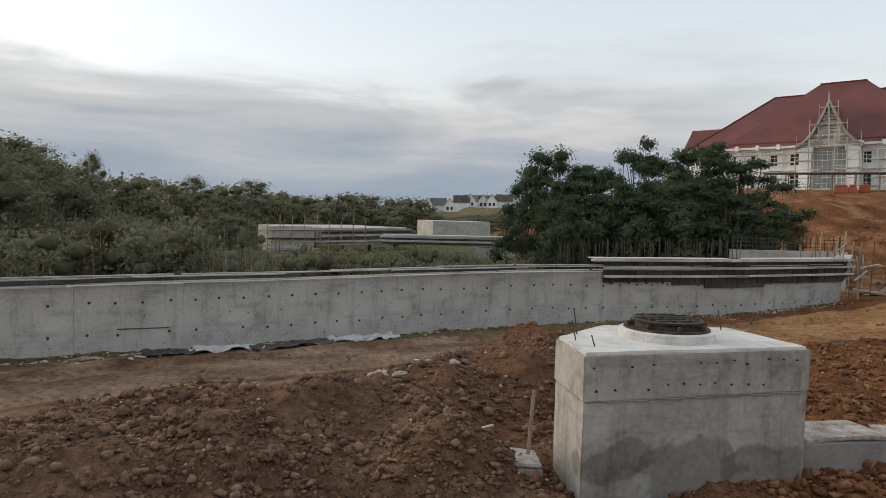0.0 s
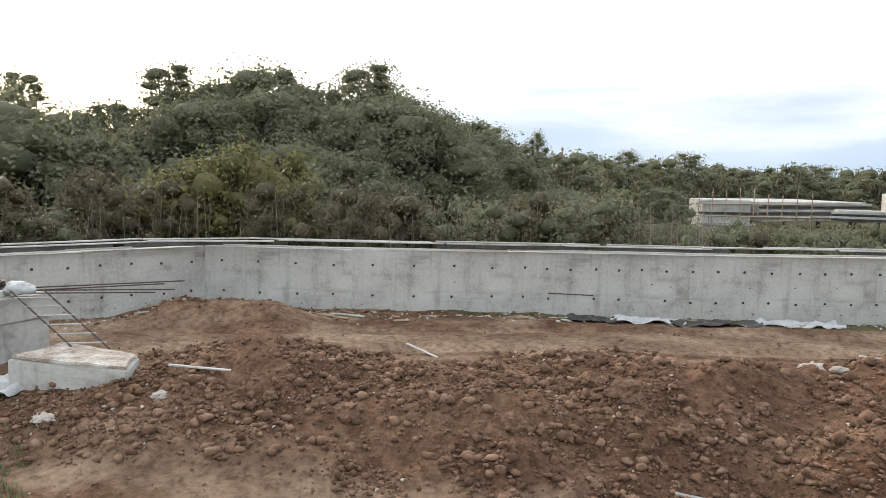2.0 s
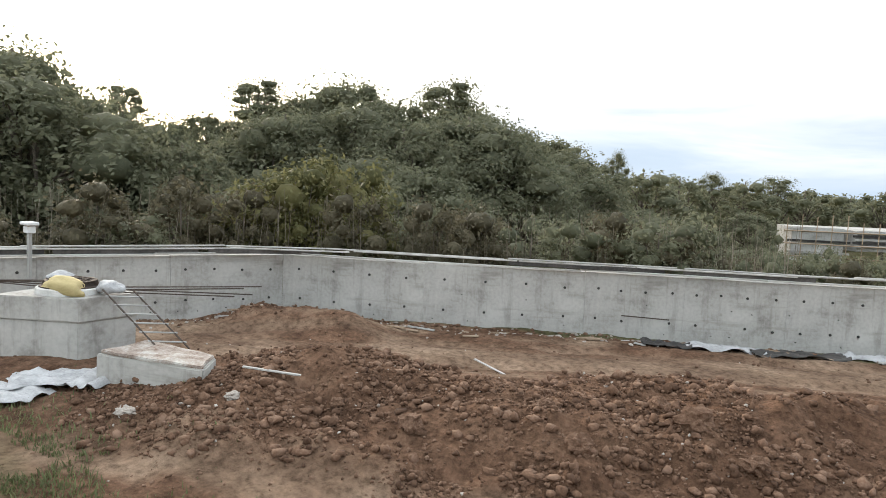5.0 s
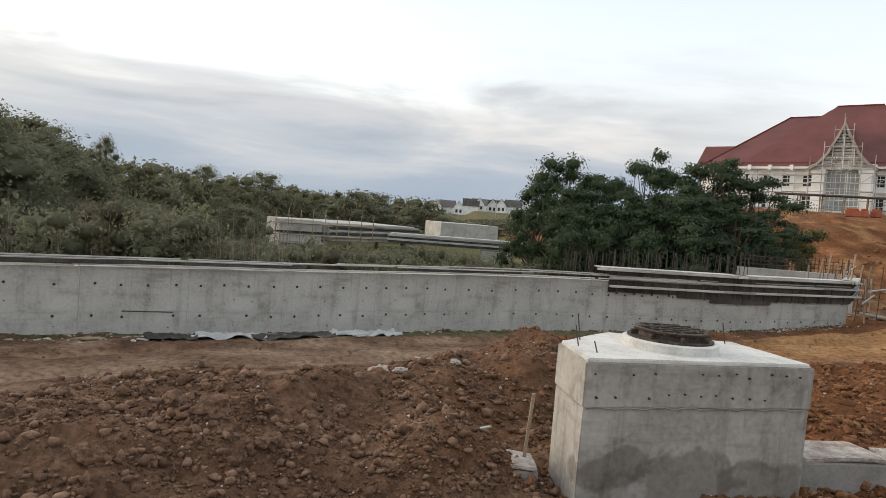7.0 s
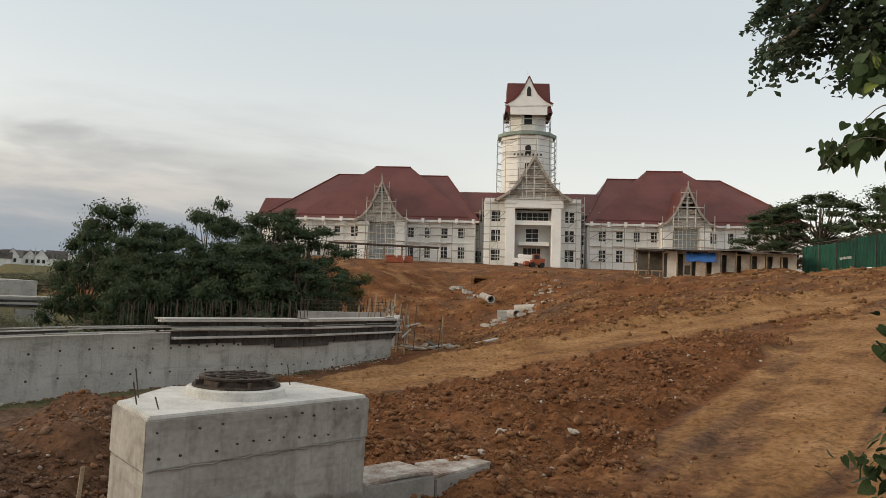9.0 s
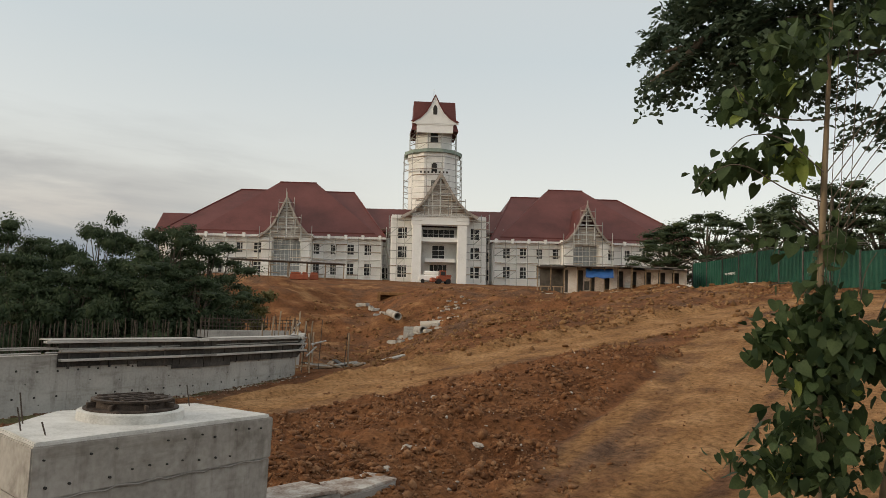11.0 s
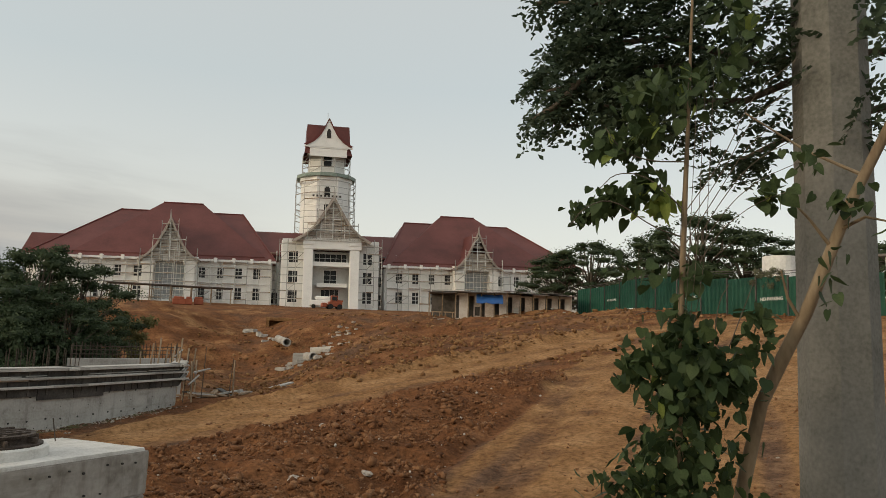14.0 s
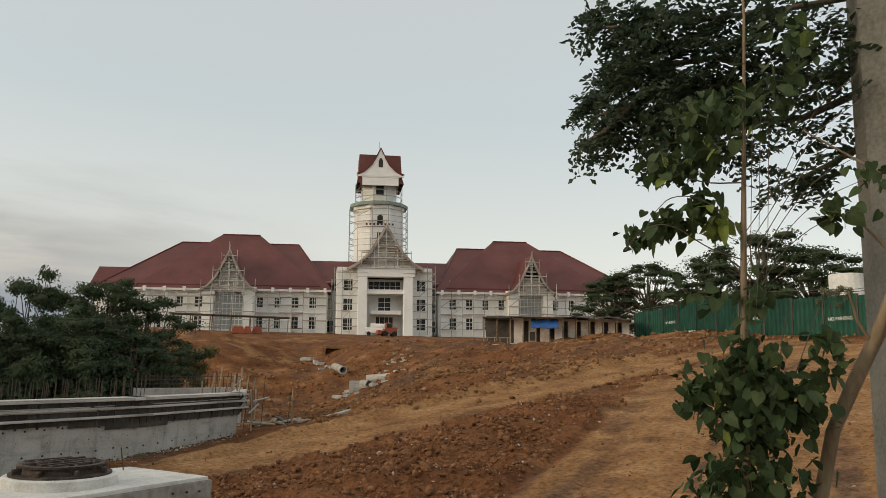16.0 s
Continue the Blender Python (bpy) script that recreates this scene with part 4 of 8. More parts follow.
# ---- the large unfinished hall ----
HALL = Matrix.Translation((BANK_FACE[0] * 117 + 0.52, BANK_FACE[1] * 117 - 0.45, 8.0)) @ Matrix.Rotation(radians(-36.5), 4, "Z") @ Matrix.Rotation(radians(-1.55), 4, "Y")


def pierced_wall(bm, x0, x1, z0, z1, y0, y1, holes):
    """A wall from x0 to x1 with rectangular openings cut through it."""
    xs = sorted({x0, x1, *[h[0] for h in holes], *[h[1] for h in holes]})
    for a, b in zip(xs, xs[1:]):
        cols = sorted([h for h in holes if h[0] <= a and h[1] >= b], key=lambda h: h[2])
        z = z0
        for h in cols:
            if h[2] > z:
                box(bm, a, b, y0, y1, z, h[2])
            z = h[3]
        if z < z1:
            box(bm, a, b, y0, y1, z, z1)
    bmesh.ops.remove_doubles(bm, verts=bm.verts[:], dist=0.0005)
    return bm


def add_window(hall, x0, x1, z0, z1, y, cols=2, rows=2, glass=None):
    bm = bmesh.new()
    f = 0.09
    for r in ((x0, x0 + f, z0, z1), (x1 - f, x1, z0, z1), (x0 + f, x1 - f, z0, z0 + f), (x0 + f, x1 - f, z1 - f, z1)):
        box(bm, r[0], r[1], y + 0.10, y + 0.18, r[2], r[3])
    win = part("window", bm, WHITE, hall)
    # by default a dark sheet, painted as the shade inside an open window
    part("window_fill", boxes((x0 + f, x1 - f, y + 0.145, y + 0.16, z0 + f, z1 - f)), glass or WINDOW_DARK, win)
    for k in range(1, cols):
        x = x0 + (x1 - x0) * k / cols
        part("mullion", boxes((x - 0.03, x + 0.03, y + 0.11, y + 0.17, z0 + f, z1 - f)), WHITE, win)
    for k in range(1, rows):
        z = z0 + (z1 - z0) * k / rows
        part("transom", boxes((x0 + f, x1 - f, y + 0.115, y + 0.165, z - 0.03, z + 0.03)), WHITE, win)
    part("sill", boxes((x0 - 0.12, x1 + 0.12, y - 0.12, y + 0.1, z0 - 0.14, z0)), WHITE, win)
    return win


def hip_roof(bm, x0, x1, y0, y1, z, rise_x0, rise_x1, ridge_y, ridge_z, thick=0.25):
    """A hipped roof with its eaves at z and a ridge from rise_x0 to rise_x1."""
    a, b, c, d = (x0, y0, z), (x1, y0, z), (x1, y1, z), (x0, y1, z)
    p, q = (rise_x0, ridge_y, ridge_z), (rise_x1, ridge_y, ridge_z)
    poly(bm, [a, b, q, p], [b, c, q], [c, d, p, q], [d, a, p])
    lo = [(v[0], v[1], v[2] - thick) for v in (a, b, c, d)]
    top = (a, b, c, d)
    poly(bm, lo[::-1])
    for i in range(4):
        poly(bm, [lo[i], lo[(i + 1) % 4], top[(i + 1) % 4], top[i]])
    return bm


def flared_gable(hall, x, half, z_eave, z_apex, y0, y_back, barge=0.34, closed=1.0):
    """A steep gable whose edges sweep outwards at the eaves, with barge boards and a boarded face."""
    h = z_apex - z_eave
    right = [(half * 1.0, 0.0), (half * 0.72, h * 0.13), (half * 0.47, h * 0.33), (half * 0.2, h * 0.70), (0.0, h)]
    prof = [(x + px, z_eave + pz) for px, pz in right] + [(x - px, z_eave + pz) for px, pz in right[-2::-1]]
    gable = part("gable_roof", bmesh.new(), ROOF, hall)
    bm = bmesh.new()
    for (xa, za), (xb, zb) in zip(prof, prof[1:]):
        poly(bm, [(xa, y0 - 0.5, za), (xa, y_back, za), (xb, y_back, zb), (xb, y0 - 0.5, zb)])
    bm.to_mesh(gable.data)
    bm.free()
    for s in (1, -1):
        outer = [(x + s * px, z_eave + pz) for px, pz in right]
        inner = [(x + s * max(px - barge * 0.9, 0), z_eave + pz - barge * (0.45 if k else 0.8)) for k, (px, pz) in enumerate(right)]
        inner[-1] = (x, z_eave + h - barge * 2.0)
        bm = bmesh.new()
        slab_xz(bm, outer + inner[::-1], y0 - 0.62, y0 - 0.42)
        part("barge_board", bm, BARGE, gable, "weathered barge board")
    zs = [p[1] for p in right]
    xs = [p[0] for p in right]
    boards = max(8, round(h / 0.42))
    for k in range(boards):
        t = (k + 0.5) / boards
        if t > 0.93 or (t > closed and k % 3):
            continue
        w = float(np.interp(h * t, zs, xs)) - 0.3
        if w > 0.1:
            part("gable_board", boxes((x - w, x + w, y0 + 0.1, y0 + 0.2, z_eave + h * (t - 0.44 / boards), z_eave + h * (t + 0.40 / boards))), LOUVRE, gable)
    for k in (0, 1, 2, 3):
        t = (0.02, 0.24, 0.48, 0.72)[k]
        w = float(np.interp(h * t, zs, xs)) - 0.15
        part("gable_rail", boxes((x - w, x + w, y0 - 0.12, y0 + 0.08, z_eave + h * t - 0.08, z_eave + h * t + 0.08)), WHITE_RAW, gable)
    for q in (-0.3, 0.0, 0.3):
        part("gable_post", boxes((x + q * half - 0.07, x + q * half + 0.07, y0 - 0.08, y0 + 0.09, z_eave, z_eave + h * (0.9 - 1.5 * abs(q)))), WHITE_RAW, gable)
    part("finial", boxes((x - 0.07, x + 0.07, y0 - 0.6, y0 - 0.46, z_apex - 0.3, z_apex + 0.55)), BARGE, gable)
    return gable


def build_wing(hall, s):
    """One side wing; s is -1 or 1."""
    def X(a, b):
        return (a, b) if s > 0 else (-b, -a)
    x0, x1 = X(9.4, 44.0)
    centre = 24.76 * s
    holes = []
    for c in (11.7, 14.55, 17.4, 20.2, 29.6, 32.4, 35.2, 38.0, 40.8, 43.0):
        a, b = X(c - 0.68, c + 0.68)
        holes += [(a, b, 0.6, 2.7), (a, b, 4.05, 5.9)]
    for lo, hi in ((X(9.4, 21.1)), (X(28.4, 44.0))):
        sub = [h for h in holes if h[0] >= lo and h[1] <= hi]
        part("wall", pierced_wall(bmesh.new(), lo, hi, -1.8, 6.7, 2.0, 2.35, sub), WHITE, hall)
        for h in sub:
            add_window(hall, *h, 2.0, 2, 3)
        part("cornice", boxes((lo, hi, 1.7, 2.0, 6.35, 6.7)), WHITE, hall)
        part("string_course", boxes((lo, hi, 1.8, 2.0, 3.1, 3.45)), WHITE, hall)
        n = round((hi - lo) / 2.85)
        for k in range(n + 1):
            x = lo + 0.3 + (hi - lo - 0.6) * k / n
            part("pilaster", boxes((x - 0.3, x + 0.3, 1.72, 2.0, -1.8, 6.35), (x - 0.42, x + 0.42, 1.62, 2.0, 5.9, 6.3)), WHITE, hall)
            part("eave_bracket", boxes((x - 0.2, x + 0.2, 0.78, 1.0, 6.45, 7.25), (x - 0.26, x + 0.26, 0.74, 1.01, 7.05, 7.2)), WHITE, hall)
    for e in X(9.4, 44.0):
        part("wall", boxes((e - 0.17, e + 0.17, 2.35, 26, -1.8, 6.6)), WHITE, hall)
    part("floor_slab", boxes((x0, x1, 2.4, 26, 3.1, 3.4)), WHITE_RAW, hall)
    part("inner_wall", boxes((x0 + 0.4, x1 - 0.4, 7.6, 7.8, -1.6, 6.5)), WHITE_RAW, hall)
    # entrance bay with piers and a tall glazed screen
    for c in (-3.0, 3.0):
        part("pier", boxes((centre + c - 0.75, centre + c + 0.75, -0.2, 1.8, -1.8, 6.6), (centre + c - 0.95, centre + c + 0.95, -0.35, 1.9, 5.9, 6.4), bevel=0.04), WHITE, hall)
    part("lintel", boxes((centre - 4.0, centre + 4.0, -0.1, 1.5, 6.4, 7.2)), WHITE, hall)
    add_window(hall, centre - 2.2, centre + 2.2, 0.4, 6.3, 1.0, 7, 7, GLASS_PALE)
    for c in (-3.75, 3.75):
        part("wall", boxes((centre + c - 0.1, centre + c + 0.1, 0.2, 2.2, -1.8, 6.6)), WHITE, hall)
    flared_gable(hall, centre, 4.6, 6.5, 13.3, -0.3, 9.5, 0.34, 1.0 if s < 0 else 0.35)
    # roofs: long hip, raised cross hip
    ex0, ex1 = X(8.7, 45.6)
    r0, r1 = X(14.7, 35.1)
    part("roof", hip_roof(bmesh.new(), ex0, ex1, 1.1, 28.9, 6.95, r0, r1, 15.0, 16.6), ROOF, hall, "maroon metal hip roof")
    hx0, hx1 = X(10.5, 39.2)
    q0, q1 = X(21.5, 28.1)
    part("raised_roof", hip_roof(bmesh.new(), hx0, hx1, 2.0, 26.0, 7.75, q0, q1, 14.0, 18.0), ROOF, hall)
    for a, b in (((ex0, 1.1, 7.0), (r0, 15, 16.65)), ((ex1, 1.1, 7.0), (r1, 15, 16.65)), ((r0, 15, 16.65), (r1, 15, 16.65)), ((q0, 14, 18.05), (q1, 14, 18.05))):
        bm = bmesh.new()
        tube_path(bm, [a, b], [0.11, 0.11], 6)
        part("ridge_cap", bm, ROOF_TRIM, hall)
    part("fascia", boxes((ex0, ex1, 1.02, 1.12, 6.66, 7.0)), WHITE_RAW, hall)


def ring_prism(sides, r, z0, z1, turn=0.0, r_top=None):
    bm = bmesh.new()
    rt = r if r_top is None else r_top
    low = [bm.verts.new((r * math.cos(2 * math.pi * (k + turn) / sides), r * math.sin(2 * math.pi * (k + turn) / sides), z0)) for k in range(sides)]
    top = [bm.verts.new((rt * math.cos(2 * math.pi * (k + turn) / sides), rt * math.sin(2 * math.pi * (k + turn) / sides), z1)) for k in range(sides)]
    bm.faces.new(low[::-1])
    bm.faces.new(top)
    for k in range(sides):
        bm.faces.new((low[k], low[(k + 1) % sides], top[(k + 1) % sides], top[k]))
    return bm


def build_hall():
    hall = thing("government_hall", "white unfinished hall with maroon roofs, wrapped in scaffolding", "building", HALL)
    build_wing(hall, -1)
    build_wing(hall, 1)
    # far left rear block
    part("rear_wall", boxes((-47.4, -44.3, 9, 20, -1.8, 6.3)), WHITE, hall)
    part("rear_roof", hip_roof(bmesh.new(), -48.6, -36, 7.5, 22, 6.55, -48.2, -40, 13, 11.7), ROOF, hall)
    # links between wings and the middle
    for s in (-1, 1):
        a, b = sorted((s * 7.4, s * 12.0))
        holes = [(a + 0.9, a + 2.1, 0.35, 2.35), (a + 0.9, a + 2.1, 3.6, 5.5), (b - 2.0, b - 0.8, 0.35, 2.35)]
        part("wall", pierced_wall(bmesh.new(), a, b, -0.6, 7.4, 6.0, 6.3, holes), WHITE, hall)
        for h in holes:
            add_window(hall, *h, 6.0)
    part("middle_roof", hip_roof(bmesh.new(), -14, 14, 5.0, 21.0, 8.6, -13, 13, 12.5, 13.4), ROOF, hall)
    # entrance block
    for s in (-1, 1):
        a, b = sorted((s * 4.3, s * 7.7))
        c = (a + b) / 2
        holes = [(c - 0.8, c + 0.8, 0.4, 2.5), (c - 0.8, c + 0.8, 3.6, 5.6), (c - 0.8, c + 0.8, 6.8, 8.8)]
        part("wall", pierced_wall(bmesh.new(), a, b, -0.6, 10.5, 0.0, 0.4, holes), WHITE, hall)
        for h in holes:
            add_window(hall, *h, 0.0)
        part("wall", boxes((s * 7.7 - 0.2, s * 7.7 + 0.2, 0.4, 12, -0.6, 10.5)), WHITE, hall)
        part("parapet", boxes((a - 0.1, b + 0.1, -0.2, 0.6, 10.1, 10.7)), WHITE, hall)
        part("column", boxes((s * 3.7 - 0.75, s * 3.7 + 0.75, -1.6, -0.1, -0.6, 10.4), (s * 3.7 - 0.95, s * 3.7 + 0.95, -1.8, -0.05, 9.6, 10.1), bevel=0.04), WHITE, hall)
    part("entablature", boxes((-4.6, 4.8, -1.7, 0.2, 9.0, 10.9), bevel=0.05), WHITE, hall)
    part("balcony", boxes((-3.0, 3.2, -1.2, 1.8, 6.3, 6.8), (-3.0, 3.2, -1.25, -1.1, 6.8, 7.0)), WHITE, hall)
    part("balcony", boxes((-2.2, 2.6, -0.6, 1.8, 3.0, 3.35), (-2.2, 2.6, -0.65, -0.5, 3.35, 3.6)), WHITE, hall)
    back = part("porch_back_wall", pierced_wall(bmesh.new(), -3.0, 3.2, -0.6, 9.0, 2.0, 2.3, [(-1.4, 1.6, 0, 2.8), (-1.0, 1.2, 3.5, 6.0), (-2.6, 2.8, 7.1, 8.7)]), WHITE_RAW, hall)
    add_window(hall, -1.4, 1.6, 0.0, 2.8, 2.0, 4, 1)
    add_window(hall, -1.0, 1.2, 3.5, 6.0, 2.0, 2, 3)
    add_window(hall, -2.6, 2.8, 7.1, 8.7, 2.0, 6, 2)
    flared_gable(hall, 0.0, 6.3, 10.3, 17.75, -1.8, 14.0, 0.42)
    # tower
    tx, ty = -0.15, 16.0

    def t_part(name, bm, mat, label=""):
        p = part(name, bm, mat, hall, label)
        p.matrix_basis = Matrix.Translation((tx, ty, 0))
        return p
    t_part("tower_shaft", ring_prism(8, 4.85, 0, 23.9, 0.5), WHITE)
    t_part("tower_shaft", ring_prism(8, 3.5, 23.9, 30.2, 0.5), WHITE)
    t_part("tower_ledge", ring_prism(8, 5.1, 23.3, 24.0, 0.5), WHITE)
    t_part("tower_ledge", ring_prism(8, 4.9, 18.4, 18.8, 0.5), WHITE)
    t_part("tower_ledge", ring_prism(8, 3.85, 29.1, 29.5, 0.5), WHITE)
    for k in range(3):
        t_part("tower_window", boxes((-0.5, 0.5, -4.55, -4.4, 14.4 + 3.0 * k, 15.8 + 3.0 * k)), WINDOW_DARK)
    t_part("tower_window", boxes((-0.7, 0.7, -3.3, -3.15, 26.0, 27.8)), WINDOW_DARK)
    t_part("tower_window", boxes((-0.3, 0.3, -4.56, -4.4, 21.3, 22.0)), HOLE)
    # steep roof, wider at the eaves, with a pointed gable on the front
    bm = bmesh.new()
    low, mid, top = [(4.35, 4.3, 28.0), (4.0, 3.9, 29.3), (3.85, 2.6, 33.9)]
    for (xa, ya, za), (xb, yb, zb) in ((low, mid), (mid, top)):
        for sx in (-1, 1):
            poly(bm, [(sx * xa, -ya, za), (sx * xa, ya, za), (sx * xb, yb, zb), (sx * xb, -yb, zb)])
            poly(bm, [(-xa, sx * ya, za), (xa, sx * ya, za), (xb, sx * yb, zb), (-xb, sx * yb, zb)])
    poly(bm, [(-3.85, -2.6, 33.9), (3.85, -2.6, 33.9), (3.85, 2.6, 33.9), (-3.85, 2.6, 33.9)])
    t_part("tower_roof", bm, ROOF, "maroon tower roof")
    prof = [(4.35, 29.25), (4.3, 29.6), (2.9, 30.35), (1.7, 31.5), (0.8, 33.0), (0, 34.7)]
    bm = bmesh.new()
    slab_xz(bm, prof + [(-x, z) for x, z in prof[-2::-1]], -4.5, -4.2)
    t_part("tower_gable", bm, WHITE, "white curved gable")
    for s in (-1, 1):
        edge_ = [(s * x, z) for x, z in prof[1:]]
        bm = bmesh.new()
        slab_xz(bm, [(x * 1.03 + s * 0.04, z + 0.10) for x, z in edge_] + [(x * 0.93, z - 0.12) for x, z in edge_[::-1]], -4.62, -4.5)
        t_part("tower_barge_board", bm, ROOF_TRIM, "dark red edge of the gable")
    t_part("tower_front", boxes((-3.35, 3.35, -4.42, -4.2, 27.6, 29.3), (-3.5, 3.5, -4.5, -4.2, 29.1, 29.35)), WHITE)
    bm = bmesh.new()
    slab_xz(bm, [(-0.38, 31.0), (0.38, 31.0), (0.38, 32.2), (0.2, 32.65), (0, 32.8), (-0.2, 32.65), (-0.38, 32.2)], -4.55, -4.4)
    t_part("tower_gable_opening", bm, HOLE)
    share("antenna", TUBE_MESH, hall, bar_matrix((tx, ty, 33.4), (tx, ty, 37.2), 0.05))
    # name letters under the tower's top, too far to read
    for k in range(8):
        t_part("letter_bar", boxes((-2.6 + 0.68 * k, -2.25 + 0.68 * k, -4.56, -4.46, 20.1, 20.45)), PLY_DARK)
    return hall


hall = build_hall()


def scaffold(name_label, frames, m, lift=2.0, r=0.045, seed=1, tube=None):
    """A run of tube scaffolding: standards, ledgers and some planks. frames: plan points in order."""
    rng = random.Random(seed)
    sc = thing("scaffold", name_label, "scaffold", m, "scaffolding on the hall")
    for (x, y), z0, z1 in frames:
        share("standard", (tube or SCAFFOLD_MESH), sc, bar_matrix((x, y, z0), (x + rng.uniform(-0.05, 0.05), y, z1 + rng.uniform(-0.2, 0.6)), r))
    for (p, a0, a1), (q, b0, b1) in zip(frames, frames[1:]):
        z = max(a0, b0) + lift
        top = min(a1, b1)
        while z <= top + 0.1:
            if rng.random() < 0.94:
                share("ledger", (tube or SCAFFOLD_MESH), sc, bar_matrix((*p, z), (*q, z + rng.uniform(-0.05, 0.05)), r * 0.9))
            if rng.random() < 0.42:
                share("plank", TIMBER_BAR, sc, bar_matrix((p[0], p[1] + 0.35, z + 0.06), (q[0], q[1] + 0.35, z + 0.06), 0.09))
            if rng.random() < 0.16 and z + lift <= top:
                share("brace", (tube or SCAFFOLD_MESH), sc, bar_matrix((*p, z), (*q, z + lift), r * 0.9))
            z += lift
    return sc


def run_points(x0, x1, y, z0, z1, step=2.2):
    n = max(1, round((x1 - x0) / step))
    return [((x0 + (x1 - x0) * k / n, y), z0, z1) for k in range(n + 1)]


for s in (-1, 1):
    for a, b, y, top in ((9.4, 20.6, 0.9, 6.5), (29.4, 43.4, 0.9, 6.5), (20.6, 28.9, -1.2, 7.8)):
        lo, hi = sorted((a * s, b * s))
        scaffold("thin grey tube scaffolding along the hall's wing", run_points(lo, hi, y, -0.6, top, 1.8), HALL, 1.25, 0.05, int(a))
    lo, hi = sorted((4.4 * s, 8.2 * s))
    scaffold("grey tube scaffolding in front of the entrance block", run_points(lo, hi, -1.0, -0.3, 10.6, 1.15), HALL, 1.25, 0.055, 5 + s)
    lo, hi = sorted((8.6 * s, 11.5 * s))
    scaffold("grey tube scaffolding in the hall's corner", run_points(lo, hi, 4.2, -0.3, 9.0, 1.4), HALL, 1.5, 0.075, 8 + s)
    scaffold("tube scaffolding before the wing's gable", [((24.76 * s + x, -1.3), 6.0, t) for x, t in ((-2.4, 10.0), (-1.2, 12.0), (0.0, 14.0), (1.2, 12.4), (2.4, 10.2))], HALL, 1.2, 0.045, 21 + s)
scaffold("tube scaffolding before the entrance gable", [((x, -2.8), 10.4, t) for x, t in ((-4.0, 13.0), (-2.6, 15), (-1.3, 16.5), (0.0, 18.6), (1.3, 16.5), (2.6, 15), (4.0, 13))], HALL, 1.2, 0.045, 31)
for r, z0, z1, seed in ((5.6, 12.0, 23.9, 41), (4.5, 23.6, 28.6, 42)):
    pts = [((-0.15 + r * math.cos(a), 16 + r * math.sin(a)), z0, z1) for a in [2 * math.pi * (k + 0.5) / 12 for k in range(13)]]
    scaffold("tube scaffolding wrapped round the tower", pts, HALL, 1.1, 0.055, seed, TUBE_MESH)
net = tagged(link_mesh("safety_net", ring_prism(12, 5.5, 23.9, 24.5, 0.5), NET), "pale green safety net round the tower", "net")
net.matrix_basis = HALL @ Matrix.Translation((-0.15, 16, 0))


# ---- leaves, clods and other small stuff ----
def mesh_from(name, verts, faces, mat, smooth_faces=False):
    """A mesh from arrays of places and of equal-sided faces."""
    me = bpy.data.meshes.new(name)
    verts, faces = np.asarray(verts, np.float32), np.asarray(faces, np.int32)
    me.vertices.add(len(verts))
    me.vertices.foreach_set("co", verts.ravel())
    me.loops.add(faces.size)
    me.loops.foreach_set("vertex_index", faces.ravel())
    me.polygons.add(len(faces))
    me.polygons.foreach_set("loop_start", np.arange(len(faces)) * faces.shape[1])
    if smooth_faces:
        me.polygons.foreach_set("use_smooth", np.ones(len(faces), bool))
    me.materials.append(mat)
    me.update(calc_edges=True)
    return me


def unit(v):
    return v / np.maximum(np.linalg.norm(v, axis=-1, keepdims=True), 1e-9)


def leaf_quads(centres, normals, sizes, rng, ratio=0.55):
    """Kite-shaped leaves, each folded along its midrib."""
    n = len(centres)
    along = unit(np.cross(normals, unit(rng.normal(size=(n, 3)))))
    across = np.cross(normals, along)
    s = sizes[:, None]
    tip, root = centres + along * s, centres - along * s
    fold = normals * s * 0.22
    left, right = centres + across * s * ratio + fold - along * s * 0.15, centres - across * s * ratio + fold - along * s * 0.15
    verts = np.stack([root, right, tip, left], 1).reshape(-1, 3)
    faces = np.arange(n * 4).reshape(n, 4)
    return verts, faces


def puff(rng, centre, radii, count, size, stray=0.22, inner=0.3):
    """Leaves in an uneven clump, denser towards its skin."""
    d = unit(rng.normal(size=(count, 3)))
    lump = 1 + 0.28 * np.sin(d[:, 0] * 5 + centre[0] * 3) * np.sin(d[:, 1] * 5 + centre[1] * 2) + stray * rng.normal(size=count)
    rad = np.minimum((inner + (1.06 - inner) * rng.random(count) ** 0.75) * lump, 1.0 + 0.9 * stray)
    c = np.asarray(centre) + d * rad[:, None] * np.asarray(radii)
    normal = unit(d + np.array([0, 0, 0.5]) + 0.7 * rng.normal(size=(count, 3)))
    return c, normal, size * rng.uniform(0.6, 1.35, count)


def core_shape():
    bm = bmesh.new()
    bmesh.ops.create_icosphere(bm, subdivisions=2, radius=1)
    v = np.array([p.co[:] for p in bm.verts])
    f = np.array([[p.index for p in q.verts] for q in bm.faces])
    bm.free()
    return v, f


CORE_V, CORE_F = core_shape()


